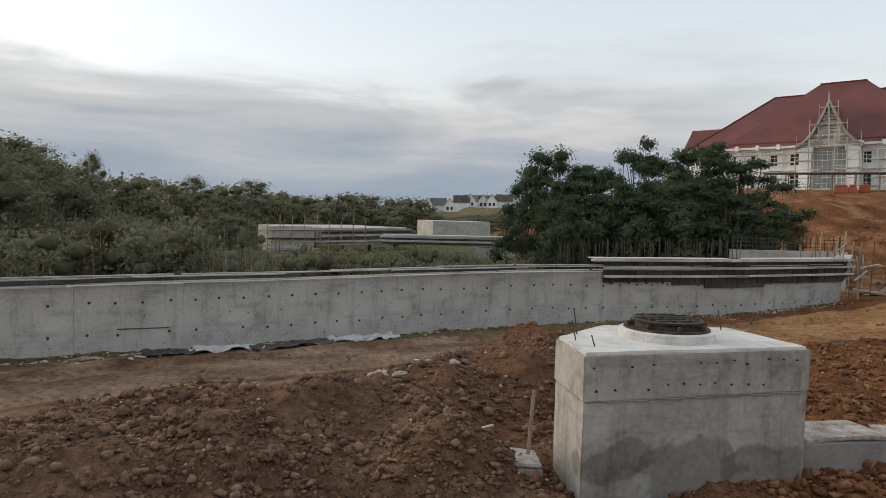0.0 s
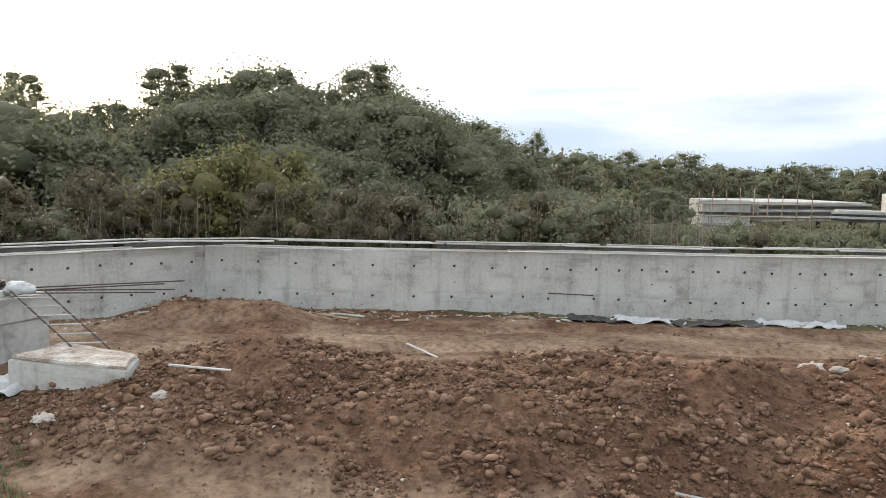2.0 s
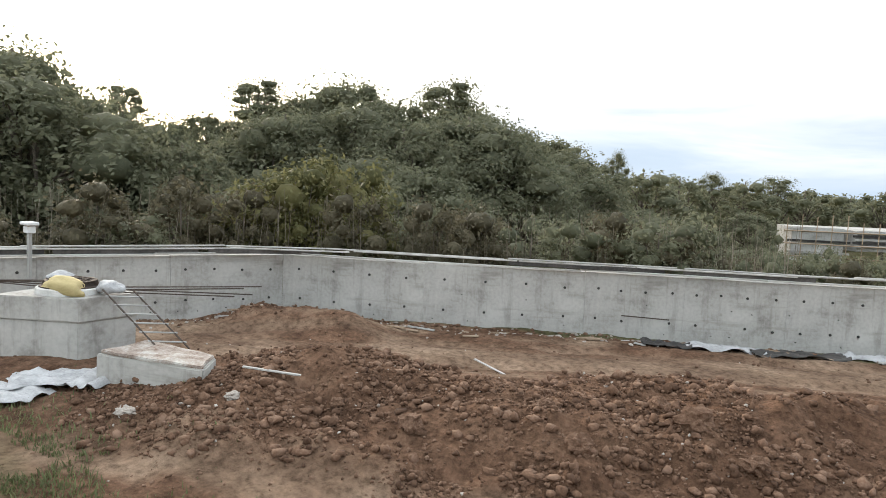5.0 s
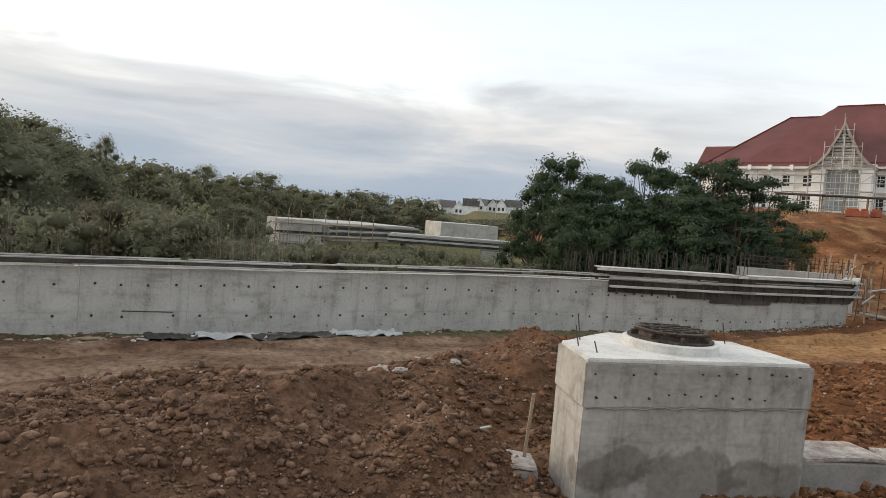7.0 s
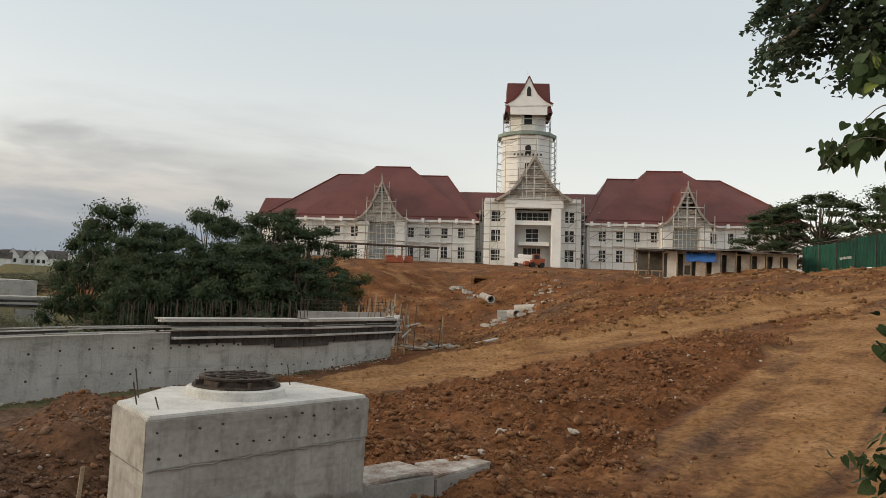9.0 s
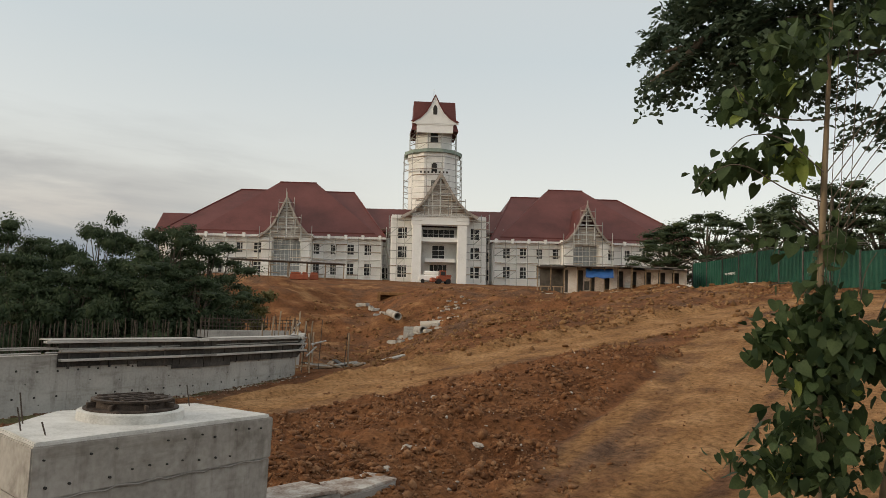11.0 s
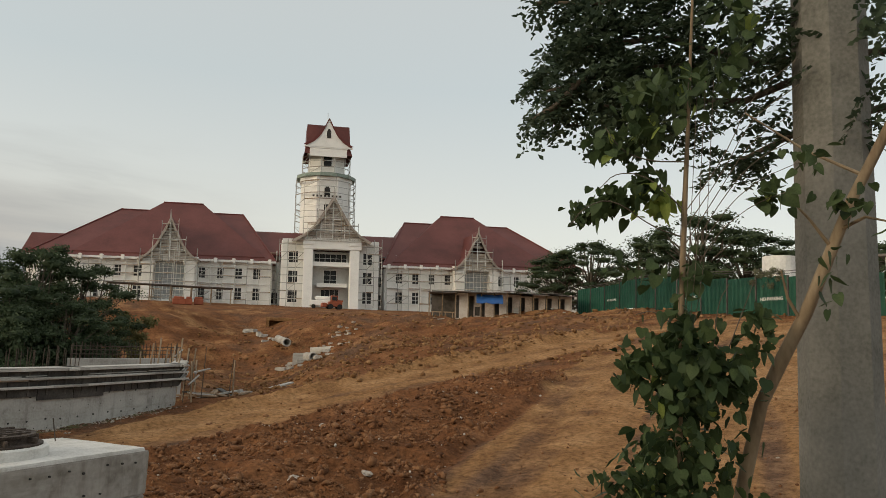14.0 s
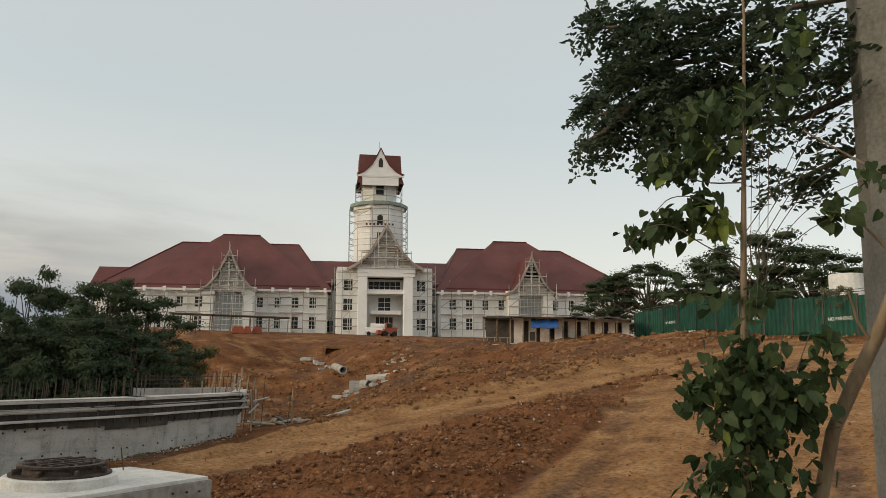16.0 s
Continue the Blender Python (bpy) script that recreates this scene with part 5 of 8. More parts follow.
def make_tree(label, category, name, tall, spread, leaf_mat, leaf, per_puff, puffs, seed, style="broad", group="", trunk_r=None):
    """A tree with its foot at the origin: tapered trunk, limbs, and a crown of leafy clumps."""
    rng = np.random.default_rng(seed)
    pyr = random.Random(seed)
    tree = thing(name, label, category, None, group)
    tr = trunk_r or tall * 0.022
    bm = bmesh.new()
    fork = tall * (0.42 if style != "umbrella" else 0.62)
    lean = (pyr.uniform(-0.06, 0.06) * tall, pyr.uniform(-0.06, 0.06) * tall)
    tube_path(bm, [(0, 0, -0.4), (lean[0] * 0.3, lean[1] * 0.3, fork * 0.5), (lean[0] * 0.6, lean[1] * 0.6, fork), (lean[0], lean[1], tall * 0.86)], [tr * 1.25, tr, tr * 0.8, tr * 0.25], 7, 0.1, pyr)
    cs, ns, ss = [], [], []
    core_v, core_f = [], []
    for k in range(puffs):
        a = 2 * math.pi * (k * 0.382 + pyr.uniform(-0.08, 0.08))
        t = (k + 0.5) / puffs
        if style == "broad":
            z = tall * (0.30 + 0.54 * t)
            reach = spread * (0.35 + 0.75 * math.sin(math.pi * (0.22 + 0.70 * t))) * pyr.uniform(0.5, 0.95) * 0.62
            size = spread * pyr.uniform(0.20, 0.44) * (1.1 - 0.3 * t)
        elif style == "dome":
            phi = math.acos(1 - 1.25 * t)
            z = tall * (0.44 + 0.40 * math.cos(phi) * pyr.uniform(0.88, 1.03))
            reach = spread * 0.74 * math.sin(phi) * pyr.uniform(0.8, 1.1)
            size = spread * pyr.choice((0.18, 0.24, 0.30, 0.44))
        elif style == "umbrella":
            z = tall * (0.52 + 0.38 * t)
            reach = spread * (1.0 - 0.75 * t) * pyr.uniform(0.4, 0.9)
            size = spread * pyr.uniform(0.30, 0.46)
        elif style == "spray":
            z = tall * (0.16 + 0.80 * t ** 0.9) * pyr.uniform(0.93, 1.04)
            reach = spread * (0.95 * math.sin(math.pi * (0.30 + 0.62 * t)) + 0.05) * pyr.uniform(0.45, 1.08)
            size = spread * pyr.uniform(0.15, 0.31)
        else:
            z = tall * (0.15 + 0.75 * t)
            reach = spread * (1.0 - 0.55 * t) * pyr.uniform(0.3, 0.8)
            size = spread * pyr.uniform(0.16, 0.34)
        p = (lean[0] + math.cos(a) * reach, lean[1] + math.sin(a) * reach, z)
        start = (lean[0] * 0.6, lean[1] * 0.6, min(fork, z * 0.7) * pyr.uniform(0.7, 1.0))
        mid = tuple((u * 0.45 + v * 0.55) + pyr.uniform(-0.05, 0.05) * tall for u, v in zip(start, p))
        tube_path(bm, [start, mid, p], [tr * 0.5, tr * 0.3, tr * 0.1], 5, 0.1, pyr)
        radii = np.array([size, size, size * {"umbrella": 0.45, "spray": 0.5}.get(style, 0.72)])
        c, n, s = puff(rng, p, radii, int(per_puff * (0.5 + 2.2 * size / spread)) if style == "dome" else per_puff, leaf, 0.07 if style in ("dome", "umbrella") else 0.2 if style == "spray" else 0.15, {"dome": 0.34, "umbrella": 0.32, "spray": 0.4}.get(style, 0.4))
        lump = CORE_V * (1 + 0.10 * rng.normal(size=(len(CORE_V), 1)))
        core_f.append(CORE_F + len(core_v) * len(CORE_V))
        core_v.append(np.array(p) + lump * radii * {"dome": 0.44, "umbrella": 0.36, "spray": 0.5, "scrub": 0.45 if tall > 2.5 else 0.12}.get(style, 0.5))
        cs.append(c)
        ns.append(n)
        ss.append(s)
    part("trunk", bm, BARK, tree, smooth=True)
    v, f = leaf_quads(np.concatenate(cs), np.concatenate(ns), np.concatenate(ss), rng)
    base_n = len(v)
    tri = np.concatenate([np.stack([f[:, 0], f[:, 1], f[:, 2]], 1), np.stack([f[:, 0], f[:, 2], f[:, 3]], 1), np.concatenate(core_f) + base_n])
    crown = new("crown", mesh_from("crown", np.concatenate([v, np.concatenate(core_v)]), tri, leaf_mat, True))
    crown.parent = tree
    return tree


def stand(tree_like, x, y, scale=1.0, turn=0.0, tall=None, z=None):
    m = Matrix.Translation((x, y, ground_z(x, y) if z is None else z)) @ Matrix.Rotation(turn, 4, "Z") @ Matrix.Diagonal((scale, scale, scale if tall is None else tall, 1))
    return m


def polar(az, dist):
    return math.sin(radians(az)) * dist, math.cos(radians(az)) * dist - 0.25


def scatter_clods():
    """Loose clay clods and stones all over the heaps, in one joined mesh for each size."""
    rng = np.random.default_rng(6)
    for name, level, count, lo, hi, mat, label in (("small_clods", 1, 30000, 0.009, 0.028, CLOD, "small loose red clay clods strewn over the heaps"), ("clods", 1, 8000, 0.022, 0.07, CLOD, "fist-sized red clay clods on the heaps"), ("pebbles", 1, 700, 0.01, 0.03, STONE, "pale pebbles scattered in the clay"), ("far_clods", 1, 4200, 0.025, 0.085, CLOD, "loose clods on the far clay bank")):
        bm = bmesh.new()
        bmesh.ops.create_icosphere(bm, subdivisions=level, radius=1)
        base = np.array([v.co[:] for v in bm.verts])
        tri = np.array([[v.index for v in f.verts] for f in bm.faces])
        bm.free()
        far = name == "far_clods"
        r = 26 * (64 / 26) ** rng.random(count * 9) if far else 4.2 * (26 / 4.2) ** rng.random(count * 9)
        az = np.radians(rng.uniform(30, 78, count * 9) if far else rng.uniform(-74, 78, count * 9))
        x, y = r * np.sin(az), r * np.cos(az)
        w = looseness(x, y) * (0.25 + 0.75 * (value_noise(x * 1.3, y * 1.3, 77) > -0.1)) + (0.003 if name == "clods" else 0.01 if far else 0.03)
        w = w * ((behind_wall(x, y) < -0.15) | far) * (rng.random(len(x)) < np.clip(r / 9, 0.25, 1))
        keep = rng.random(len(x)) < w
        x, y = x[keep][:count], y[keep][:count]
        n = len(x)
        size = lo * (hi / lo) ** (rng.random(n) ** 1.7)
        size = size * (1 + np.hypot(x, y) / 60) * np.where(x > 3.5, 1.25, 1.0)
        z = height(x, y)
        shape = unit(rng.normal(size=(n, 3)))
        stretch = 0.65 + 0.7 * rng.random((n, 1, 3))
        k1, k2 = rng.normal(size=(n, 3)) * 1.7, rng.normal(size=(n, 3)) * 2.6
        dent = 1 + 0.2 * np.sin(base[None] @ k1[:, :, None]) + 0.14 * np.sin(base[None] @ k2[:, :, None] + 1) + 0.24 * rng.normal(size=(n, len(base), 1))
        solid = base[None] * dent
        for _ in range(5):
            cut = unit(rng.normal(size=(n, 3)))
            over = np.maximum((solid * cut[:, None, :]).sum(-1) - rng.uniform(0.45, 0.75, n)[:, None], 0)
            solid = solid - over[:, :, None] * cut[:, None, :]
        pts = solid * stretch * size[:, None, None]
        pts[:, :, 2] *= 0.8
        turn = rng.uniform(0, 2 * np.pi, n)
        c, s = np.cos(turn)[:, None], np.sin(turn)[:, None]
        px, py = pts[:, :, 0] * c - pts[:, :, 1] * s, pts[:, :, 0] * s + pts[:, :, 1] * c
        verts = np.stack([px + x[:, None], py + y[:, None], pts[:, :, 2] + (z + 0.28 * size)[:, None]], -1).reshape(-1, 3)
        faces = (tri[None] + (np.arange(n) * len(base))[:, None, None]).reshape(-1, 3)
        if mat is CLOD:
            warm = np.repeat(x + 2.5 * value_noise(x, y, 5) + 2.0 * rng.random(n) > 3.0, len(tri))
            for chosen, soil, note in ((~warm, CLOD, label), (warm, CLOD_BROWN if far else CLOD_ORANGE, label.replace("red clay", "orange clay"))):
                if chosen.any():
                    sub = faces[chosen]
                    used, back = np.unique(sub, return_inverse=True)
                    tagged(new(name, mesh_from(name, verts[used], back.reshape(sub.shape), soil)), note, "clods", kind="stuff")
        else:
            tagged(new(name, mesh_from(name, verts, faces, mat)), label, "pebbles", kind="stuff")


scatter_clods()


def boulder(x, y, size, seed, mat, label, flat=0.75):
    bm = bmesh.new()
    bmesh.ops.create_icosphere(bm, subdivisions=3, radius=1)
    for v in bm.verts:
        d = v.co.normalized()
        v.co = d * (1 + 0.35 * noise.noise(d * 1.3 + Vector((seed, 0, 0))) + 0.22 * noise.cell(d * 1.7 + Vector((seed, seed, 0))) + 0.16 * noise.noise(d * 3.5 + Vector((0, seed, 0))) + 0.06 * noise.noise(d * 9))
    ob = tagged(link_mesh("boulder" if mat is CLOD else "stone", bm, mat), label, "stone")
    ob.matrix_basis = Matrix.Translation((x, y, ground_z(x, y) + size * 0.25)) @ Matrix.Rotation(seed, 4, "Z") @ Matrix.Diagonal((size, size * 0.8, size * flat, 1))
    return ob


for k, (x, y, s) in enumerate(((-2.92, 5.9, 0.20), (-4.61, 5.33, 0.19), (-2.2, 6.9, 0.24), (-2.7, 7.2, 0.16), (-1.55, 6.6, 0.15), (-0.3, 6.5, 0.13), (-3.6, 6.3, 0.13), (-5.6, 5.2, 0.12), (-1.0, 7.6, 0.14), (-4.0, 7.0, 0.11), (-2.0, 5.6, 0.12))):
    boulder(x, y, s * 0.78, k * 1.7 + 0.4, CLOD, "large brown clay boulder lying on the heap")
for k, (x, y, s) in enumerate(((-0.73, 9.3, 0.17), (-0.45, 9.2, 0.09), (0.3, 9.9, 0.08), (-1.9, 10.4, 0.07), (7.9, 9.6, 0.13), (6.7, 8.6, 0.10), (9.2, 9.2, 0.11), (-6.4, 4.4, 0.09), (-7.2, 3.6, 0.12))):
    boulder(x, y, s, k * 2.3 + 0.9, STONE, "pale broken stone on the clay", 0.5)


def wall_litter():
    rng = random.Random(14)
    for k, (s, w) in enumerate(((22.2, 1.1), (23.4, 1.3), (24.6, 0.9), (21.0, 0.7), (25.5, 0.7))):
        x, y, a = along_wall(s)
        x, y = x + math.sin(a) * rng.uniform(0.4, 0.8), y - math.cos(a) * rng.uniform(0.4, 0.8)
        bm = bmesh.new()
        bmesh.ops.create_grid(bm, x_segments=20, y_segments=8, size=0.5)
        for v in bm.verts:
            v.co.z = 0.08 + 0.22 * noise.noise(v.co * 4 + Vector((k * 3, 2, 0))) + 0.08 * noise.noise(v.co * 12)
        bmesh.ops.solidify(bm, geom=bm.faces[:], thickness=0.01)
        ob = tagged(link_mesh("plastic_sheet", bm, PLY_DARK if k % 2 else SACK_WHITE, smooth=True), "torn dark sheeting along the wall foot" if k % 2 else "torn grey sheeting along the wall foot", "plastic sheet")
        ob.matrix_basis = Matrix.Translation((x, y, ground_z(x, y) - 0.01)) @ Matrix.Rotation(a, 4, "Z") @ Matrix.Diagonal((w * 1.3, 0.45, 0.5, 1))
    for k in range(26):
        s = rng.uniform(9, 38)
        x, y, a = along_wall(s)
        off = rng.uniform(0.25, 1.0)
        x, y = x + math.sin(a) * off, y - math.cos(a) * off
        n = rng.uniform(0.15, 0.6)
        bm = boxes((-n / 2, n / 2, -0.04, 0.04, -0.012, 0.012), bevel=0.003)
        ob = tagged(link_mesh("timber_offcut", bm, TIMBER if k % 3 else TIMBER_PALE), "short timber offcut lying on the soil", "offcut", "offcuts along the wall")
        ob.matrix_basis = Matrix.Translation((x, y, ground_z(x, y) + 0.02)) @ Matrix.Rotation(a + rng.uniform(-0.6, 0.6), 4, "Z") @ Matrix.Rotation(rng.uniform(-0.1, 0.1), 4, "Y")
    for x, y, n, a in ((-1.2, 6.0, 0.45, 0.3), (-6.5, 5.0, 0.7, 0.6), (-6.2, 9.0, 0.8, -0.3), (0.55, 8.0, 0.6, 0.9), (-0.1, 10.2, 0.4, 0.4)):
        bm = boxes((-n / 2, n / 2, -0.02, 0.02, -0.01, 0.01), bevel=0.003)
        ob = tagged(link_mesh("timber_stick", bm, TIMBER_PALE), "pale thin stick lying on the heap", "stick")
        ob.matrix_basis = Matrix.Translation((x, y, ground_z(x, y) + 0.06)) @ Matrix.Rotation(a, 4, "Z") @ Matrix.Rotation(0.08, 4, "Y")
    bar = tagged(new("rebar", REBAR_MESH), "thin bent bar lying against the wall", "rebar")
    x, y, a = along_wall(20.2)
    bar.matrix_basis = bar_matrix((x + 0.05, y - 0.08, 0.42), (x + 0.85, y + 0.38, 0.40), 0.012)


wall_litter()


def wall_foot_rubble():
    """Spilt mortar, stones and dirt along the foot of the wall."""
    rng = np.random.default_rng(19)
    bm = bmesh.new()
    bmesh.ops.create_icosphere(bm, subdivisions=1, radius=1)
    base = np.array([v.co[:] for v in bm.verts])
    tri = np.array([[v.index for v in f.verts] for f in bm.faces])
    bm.free()
    for name, count, mat, label in (("mortar_rubble", 900, STONE, "pale mortar crumbs along the foot of the wall"), ("dirt_crumbs", 1500, CLOD, "dark dirt crumbs along the foot of the wall")):
        s = rng.uniform(4, WALL_LENGTH - 0.3, count)
        off = np.abs(rng.normal(0.12, 0.35, count)) + 0.05
        pos = [along_wall(v) for v in s]
        x = np.array([p[0] + math.sin(p[2]) * o for p, o in zip(pos, off)])
        y = np.array([p[1] - math.cos(p[2]) * o for p, o in zip(pos, off)])
        size = 0.015 * (4.0 ** (rng.random(count) ** 2))
        z = height(x, y)
        pts = base[None] * (1 + 0.25 * rng.normal(size=(count, len(base), 1))) * (0.6 + 0.8 * rng.random((count, 1, 3))) * size[:, None, None]
        pts[:, :, 2] *= 0.6
        verts = (pts + np.stack([x, y, z + 0.2 * size], 1)[:, None, :]).reshape(-1, 3)
        faces = (tri[None] + (np.arange(count) * len(base))[:, None, None]).reshape(-1, 3)
        tagged(new(name, mesh_from(name, verts, faces, mat)), label, "rubble", kind="stuff")


wall_foot_rubble()


def grass_patch():
    rng = np.random.default_rng(8)
    n = 12000
    x, y = rng.normal(-7.3, 1.3, n), rng.normal(1.9, 0.65, n)
    keep = value_noise(x * 1.6, y * 1.6, 83) > -0.16
    x, y = x[keep], y[keep]
    more = 1800
    x = np.concatenate([x, rng.uniform(3.6, 7.0, more)])
    y = np.concatenate([y, rng.uniform(-0.5, 1.6, more)])
    z = height(x, y)
    n = len(x)
    a = rng.uniform(0, 2 * np.pi, n)
    h = rng.uniform(0.02, 0.09, n) * np.where(np.arange(n) > n - more, 2.0, 1.0)
    w = rng.uniform(0.004, 0.010, n)
    root = np.stack([x, y, z - 0.01], 1)
    side = np.stack([np.cos(a), np.sin(a), 0 * a], 1) * w[:, None]
    bend = np.stack([np.sin(a), -np.cos(a), 0 * a], 1) * (h * rng.uniform(0.2, 0.9, n))[:, None]
    tip = root + bend + np.array([0, 0, 1.0]) * h[:, None]
    mid = root + bend * 0.35 + np.array([0, 0, 0.6]) * h[:, None]
    verts = np.stack([root - side, root + side, mid + side * 0.8, mid - side * 0.8, tip], 1).reshape(-1, 3)
    i = np.arange(n)[:, None] * 5
    faces = np.concatenate([i + np.array([[0, 1, 2]]), i + np.array([[0, 2, 3]]), i + np.array([[3, 2, 4]])])
    tagged(new("grass", mesh_from("grass", verts, faces, GRASS)), "thin dusty grass growing on the clay", "grass", kind="stuff")


grass_patch()


# ---- trees ----
def plant_woods():
    far_label = "dull green broad-crowned tree in the wooded hillside"
    kinds = [
        make_tree(far_label, "tree", "tree", 10, 4.4, LEAF_MID, 0.115, 290, 32, 1, "dome", "woods beyond the wall"),
        make_tree(far_label, "tree", "tree", 10, 3.9, LEAF_MID, 0.115, 290, 32, 2, "dome", "woods beyond the wall"),
        make_tree("spreading flat-topped tree on the hillside", "tree", "tree", 10, 3.6, LEAF_MID, 0.085, 240, 20, 3, "umbrella", "woods beyond the wall"),
        make_tree("dark round-headed tree on the hillside", "tree", "tree", 10, 4.3, LEAF_MID, 0.115, 290, 32, 4, "dome", "woods beyond the wall"),
    ]
    distant = [make_tree("far dull green tree on the wooded rise", "tree", "tree", 10, 4.2, LEAF_MID, 0.2, 75, 22, 8 + j, "dome", "woods on the far rise") for j in range(2)]
    scrubs = [
        make_tree("dry brownish scrub growing behind the wall", "shrub", "shrub", 4, 2.2, LEAF_DRY, 0.065, 105, 22, 5, "scrub", "scrub behind the wall", 0.05),
        make_tree("yellowish green scrub growing behind the wall", "shrub", "shrub", 4, 2.2, LEAF_OLIVE, 0.065, 105, 22, 6, "scrub", "scrub behind the wall", 0.05),
        make_tree("dull green scrub growing behind the wall", "shrub", "shrub", 4, 2.2, LEAF_MID, 0.065, 105, 22, 7, "scrub", "scrub behind the wall", 0.05),
    ]
    firsts = set()
    rng = random.Random(23)

    def put(src, x, y, sx, sz):
        m = stand(src, x, y, sx, rng.uniform(0, 6.28), sz)
        if src in firsts:
            again(src, m)
        else:
            firsts.add(src)
            src.matrix_basis = m
    # trees that make the skyline: bearing, elevation of the top, distance, kind, crown width
    for az, el, d, k, w in ((-90, 7.5, 38, 0, 1.1), (-84, 8.2, 38, 3, 1.1), (-77.5, 7.9, 38, 0, 1.25), (-71, 8.5, 36, 3, 1.25), (-66, 5.6, 40, 1, 0.9), (-62.8, 6.0, 42, 2, 0.7), (-58, 5.0, 44, 1, 0.9), (-54, 7.2, 42, 2, 1.0), (-50.8, 6.4, 44, 0, 1.0), (-47.5, 8.1, 42, 3, 1.15), (-43, 7.0, 40, 1, 1.0), (-39.3, 7.9, 42, 2, 1.15), (-36.5, 6.8, 43, 3, 1.0), (-33.7, 5.2, 46, 1, 0.9), (-31.6, 4.3, 52, 0, 1.0), (-29.3, 3.9, 60, 2, 0.8), (-26.9, 2.9, 60, 0, 0.9), (-25.6, 3.4, 62, 2, 0.4), (-23.5, 2.4, 64, 1, 0.9), (-21.2, 2.1, 72, 0, 0.8), (-18.7, 2.0, 80, 2, 0.8), (-16.3, 1.9, 84, 1, 0.9), (-14, 1.9, 88, 2, 0.9), (-12, 1.4, 92, 0, 0.9), (-9.6, 1.1, 96, 1, 0.9), (-7.4, 1.5, 84, 3, 0.9), (-5.2, 1.1, 90, 2, 0.9), (-3.0, 1.2, 84, 3, 0.8), (-1.6, 1.3, 80, 3, 0.8)):
        x, y = polar(az, d)
        top = 2.8 + d * math.tan(radians(el))
        put(kinds[k] if d < 56 or k == 2 else distant[k % 2], x, y, w * (0.9 if d < 50 else 1.1), max(0.3, (top - ground_z(x, y)) / (8.9 if az < -30 else 9.2)))
        if az < -30:
            x, y = polar(az + 1.7, d - 6)
            put(kinds[(0, 1, 3)[k % 3]], x, y, w * 0.95, max(0.3, (2.8 + (d - 6) * math.tan(radians(el - 1.7)) - ground_z(x, y)) / 8.9))
    # woods on the far rise
    for k in range(34):
        az = -27 + 26 * (k + rng.random()) / 34
        d = rng.uniform(95, 150)
        x, y = polar(az, d)
        el = 2.2 - 0.045 * (az + 27) - rng.uniform(0.1, 1.0)
        put(distant[k % 2], x, y, rng.uniform(1.2, 1.7), max(0.4, (2.8 + d * math.tan(radians(el)) - ground_z(x, y)) / 10))
    for k in range(20):
        az, d = -2.5 + 10.5 * (k + rng.random()) / 20, rng.uniform(120, 230)
        x, y = polar(az, d)
        el = rng.uniform(-0.55, -0.05)
        put(distant[k % 2], x, y, rng.uniform(1.1, 1.6), max(0.3, (2.8 + d * math.tan(radians(el)) - ground_z(x, y)) / 9))
    # slopes below the skyline
    for k in range(36):
        az = rng.uniform(-92, -14)
        lim = 5.4 if az < -36 else 2.6 if az < -20 else 0.7
        d = rng.uniform(24, 40) if az < -36 else rng.uniform(34, 58) if az < -15 else rng.uniform(58, 78)
        x, y = polar(az, d)
        el = lim - rng.uniform(0.3, 4.0)
        h = 2.8 + d * math.tan(radians(el)) - ground_z(x, y)
        if h < 2.2:
            continue
        put(rng.choice(kinds[:2] + [kinds[3]]), x, y, rng.uniform(0.55, 0.9), h / 9.9)
    for k in range(90):
        az = rng.uniform(-92, 4)
        if az > -16 and rng.random() < 0.6:
            continue
        d0 = 14.5 if az < -50 else 15.5 if az < -20 else 20
        d = d0 + rng.uniform(1.5, 9)
        x, y = polar(az, d)
        if behind_wall(np.array([x]), np.array([y]))[0] < 2.4:
            continue
        el = rng.uniform(-4.0, 0.8) if az < -16 else rng.uniform(-4.6, -3.0)
        h = 2.8 + d * math.tan(radians(el)) - ground_z(x, y)
        src = scrubs[1] if -55 < az < -44 and rng.random() < 0.6 else rng.choice(scrubs[:1] * 3 + scrubs[2:] * 2)
        put(src, x, y, max(rng.uniform(0.6, 0.95), 0.75 * h / 4), max(0.35, h / 4))
    for k in range(60):
        az, d = -16.5 + 26 * (k + rng.random()) / 60, rng.uniform(24, 37)
        x, y = polar(az, d)
        if behind_wall(np.array([x]), np.array([y]))[0] < 1.5:
            continue
        el = rng.uniform(-4.0, -2.7) if az < 3 else rng.uniform(-4.3, -3.0)
        put(rng.choice(scrubs[:1] + scrubs[2:] * 3), x, y, rng.uniform(0.6, 0.9), max(0.3, (2.8 + d * math.tan(radians(el)) - ground_z(x, y)) / 4))
    for az, el, d in ((-3.6, -2.6, 31), (-1.8, -2.4, 32), (0.2, -2.5, 31), (1.8, -2.7, 30), (-7.5, -2.9, 31), (-10.6, -2.5, 33), (-14.5, -1.4, 34), (3.6, -3.4, 31)):
        x, y = polar(az, d)
        put(scrubs[2], x, y, 0.62, max(0.3, (2.8 + d * math.tan(radians(el)) - ground_z(x, y)) / 4))
    for az, el, d in ((-48.5, 3.4, 20), (-51.0, 2.2, 19.5), (-46.4, 2.6, 21), (-53.5, 1.4, 20)):
        x, y = polar(az, d)
        put(scrubs[1], x, y, 1.15, (2.8 + d * math.tan(radians(el)) - ground_z(x, y)) / 4)


plant_woods()


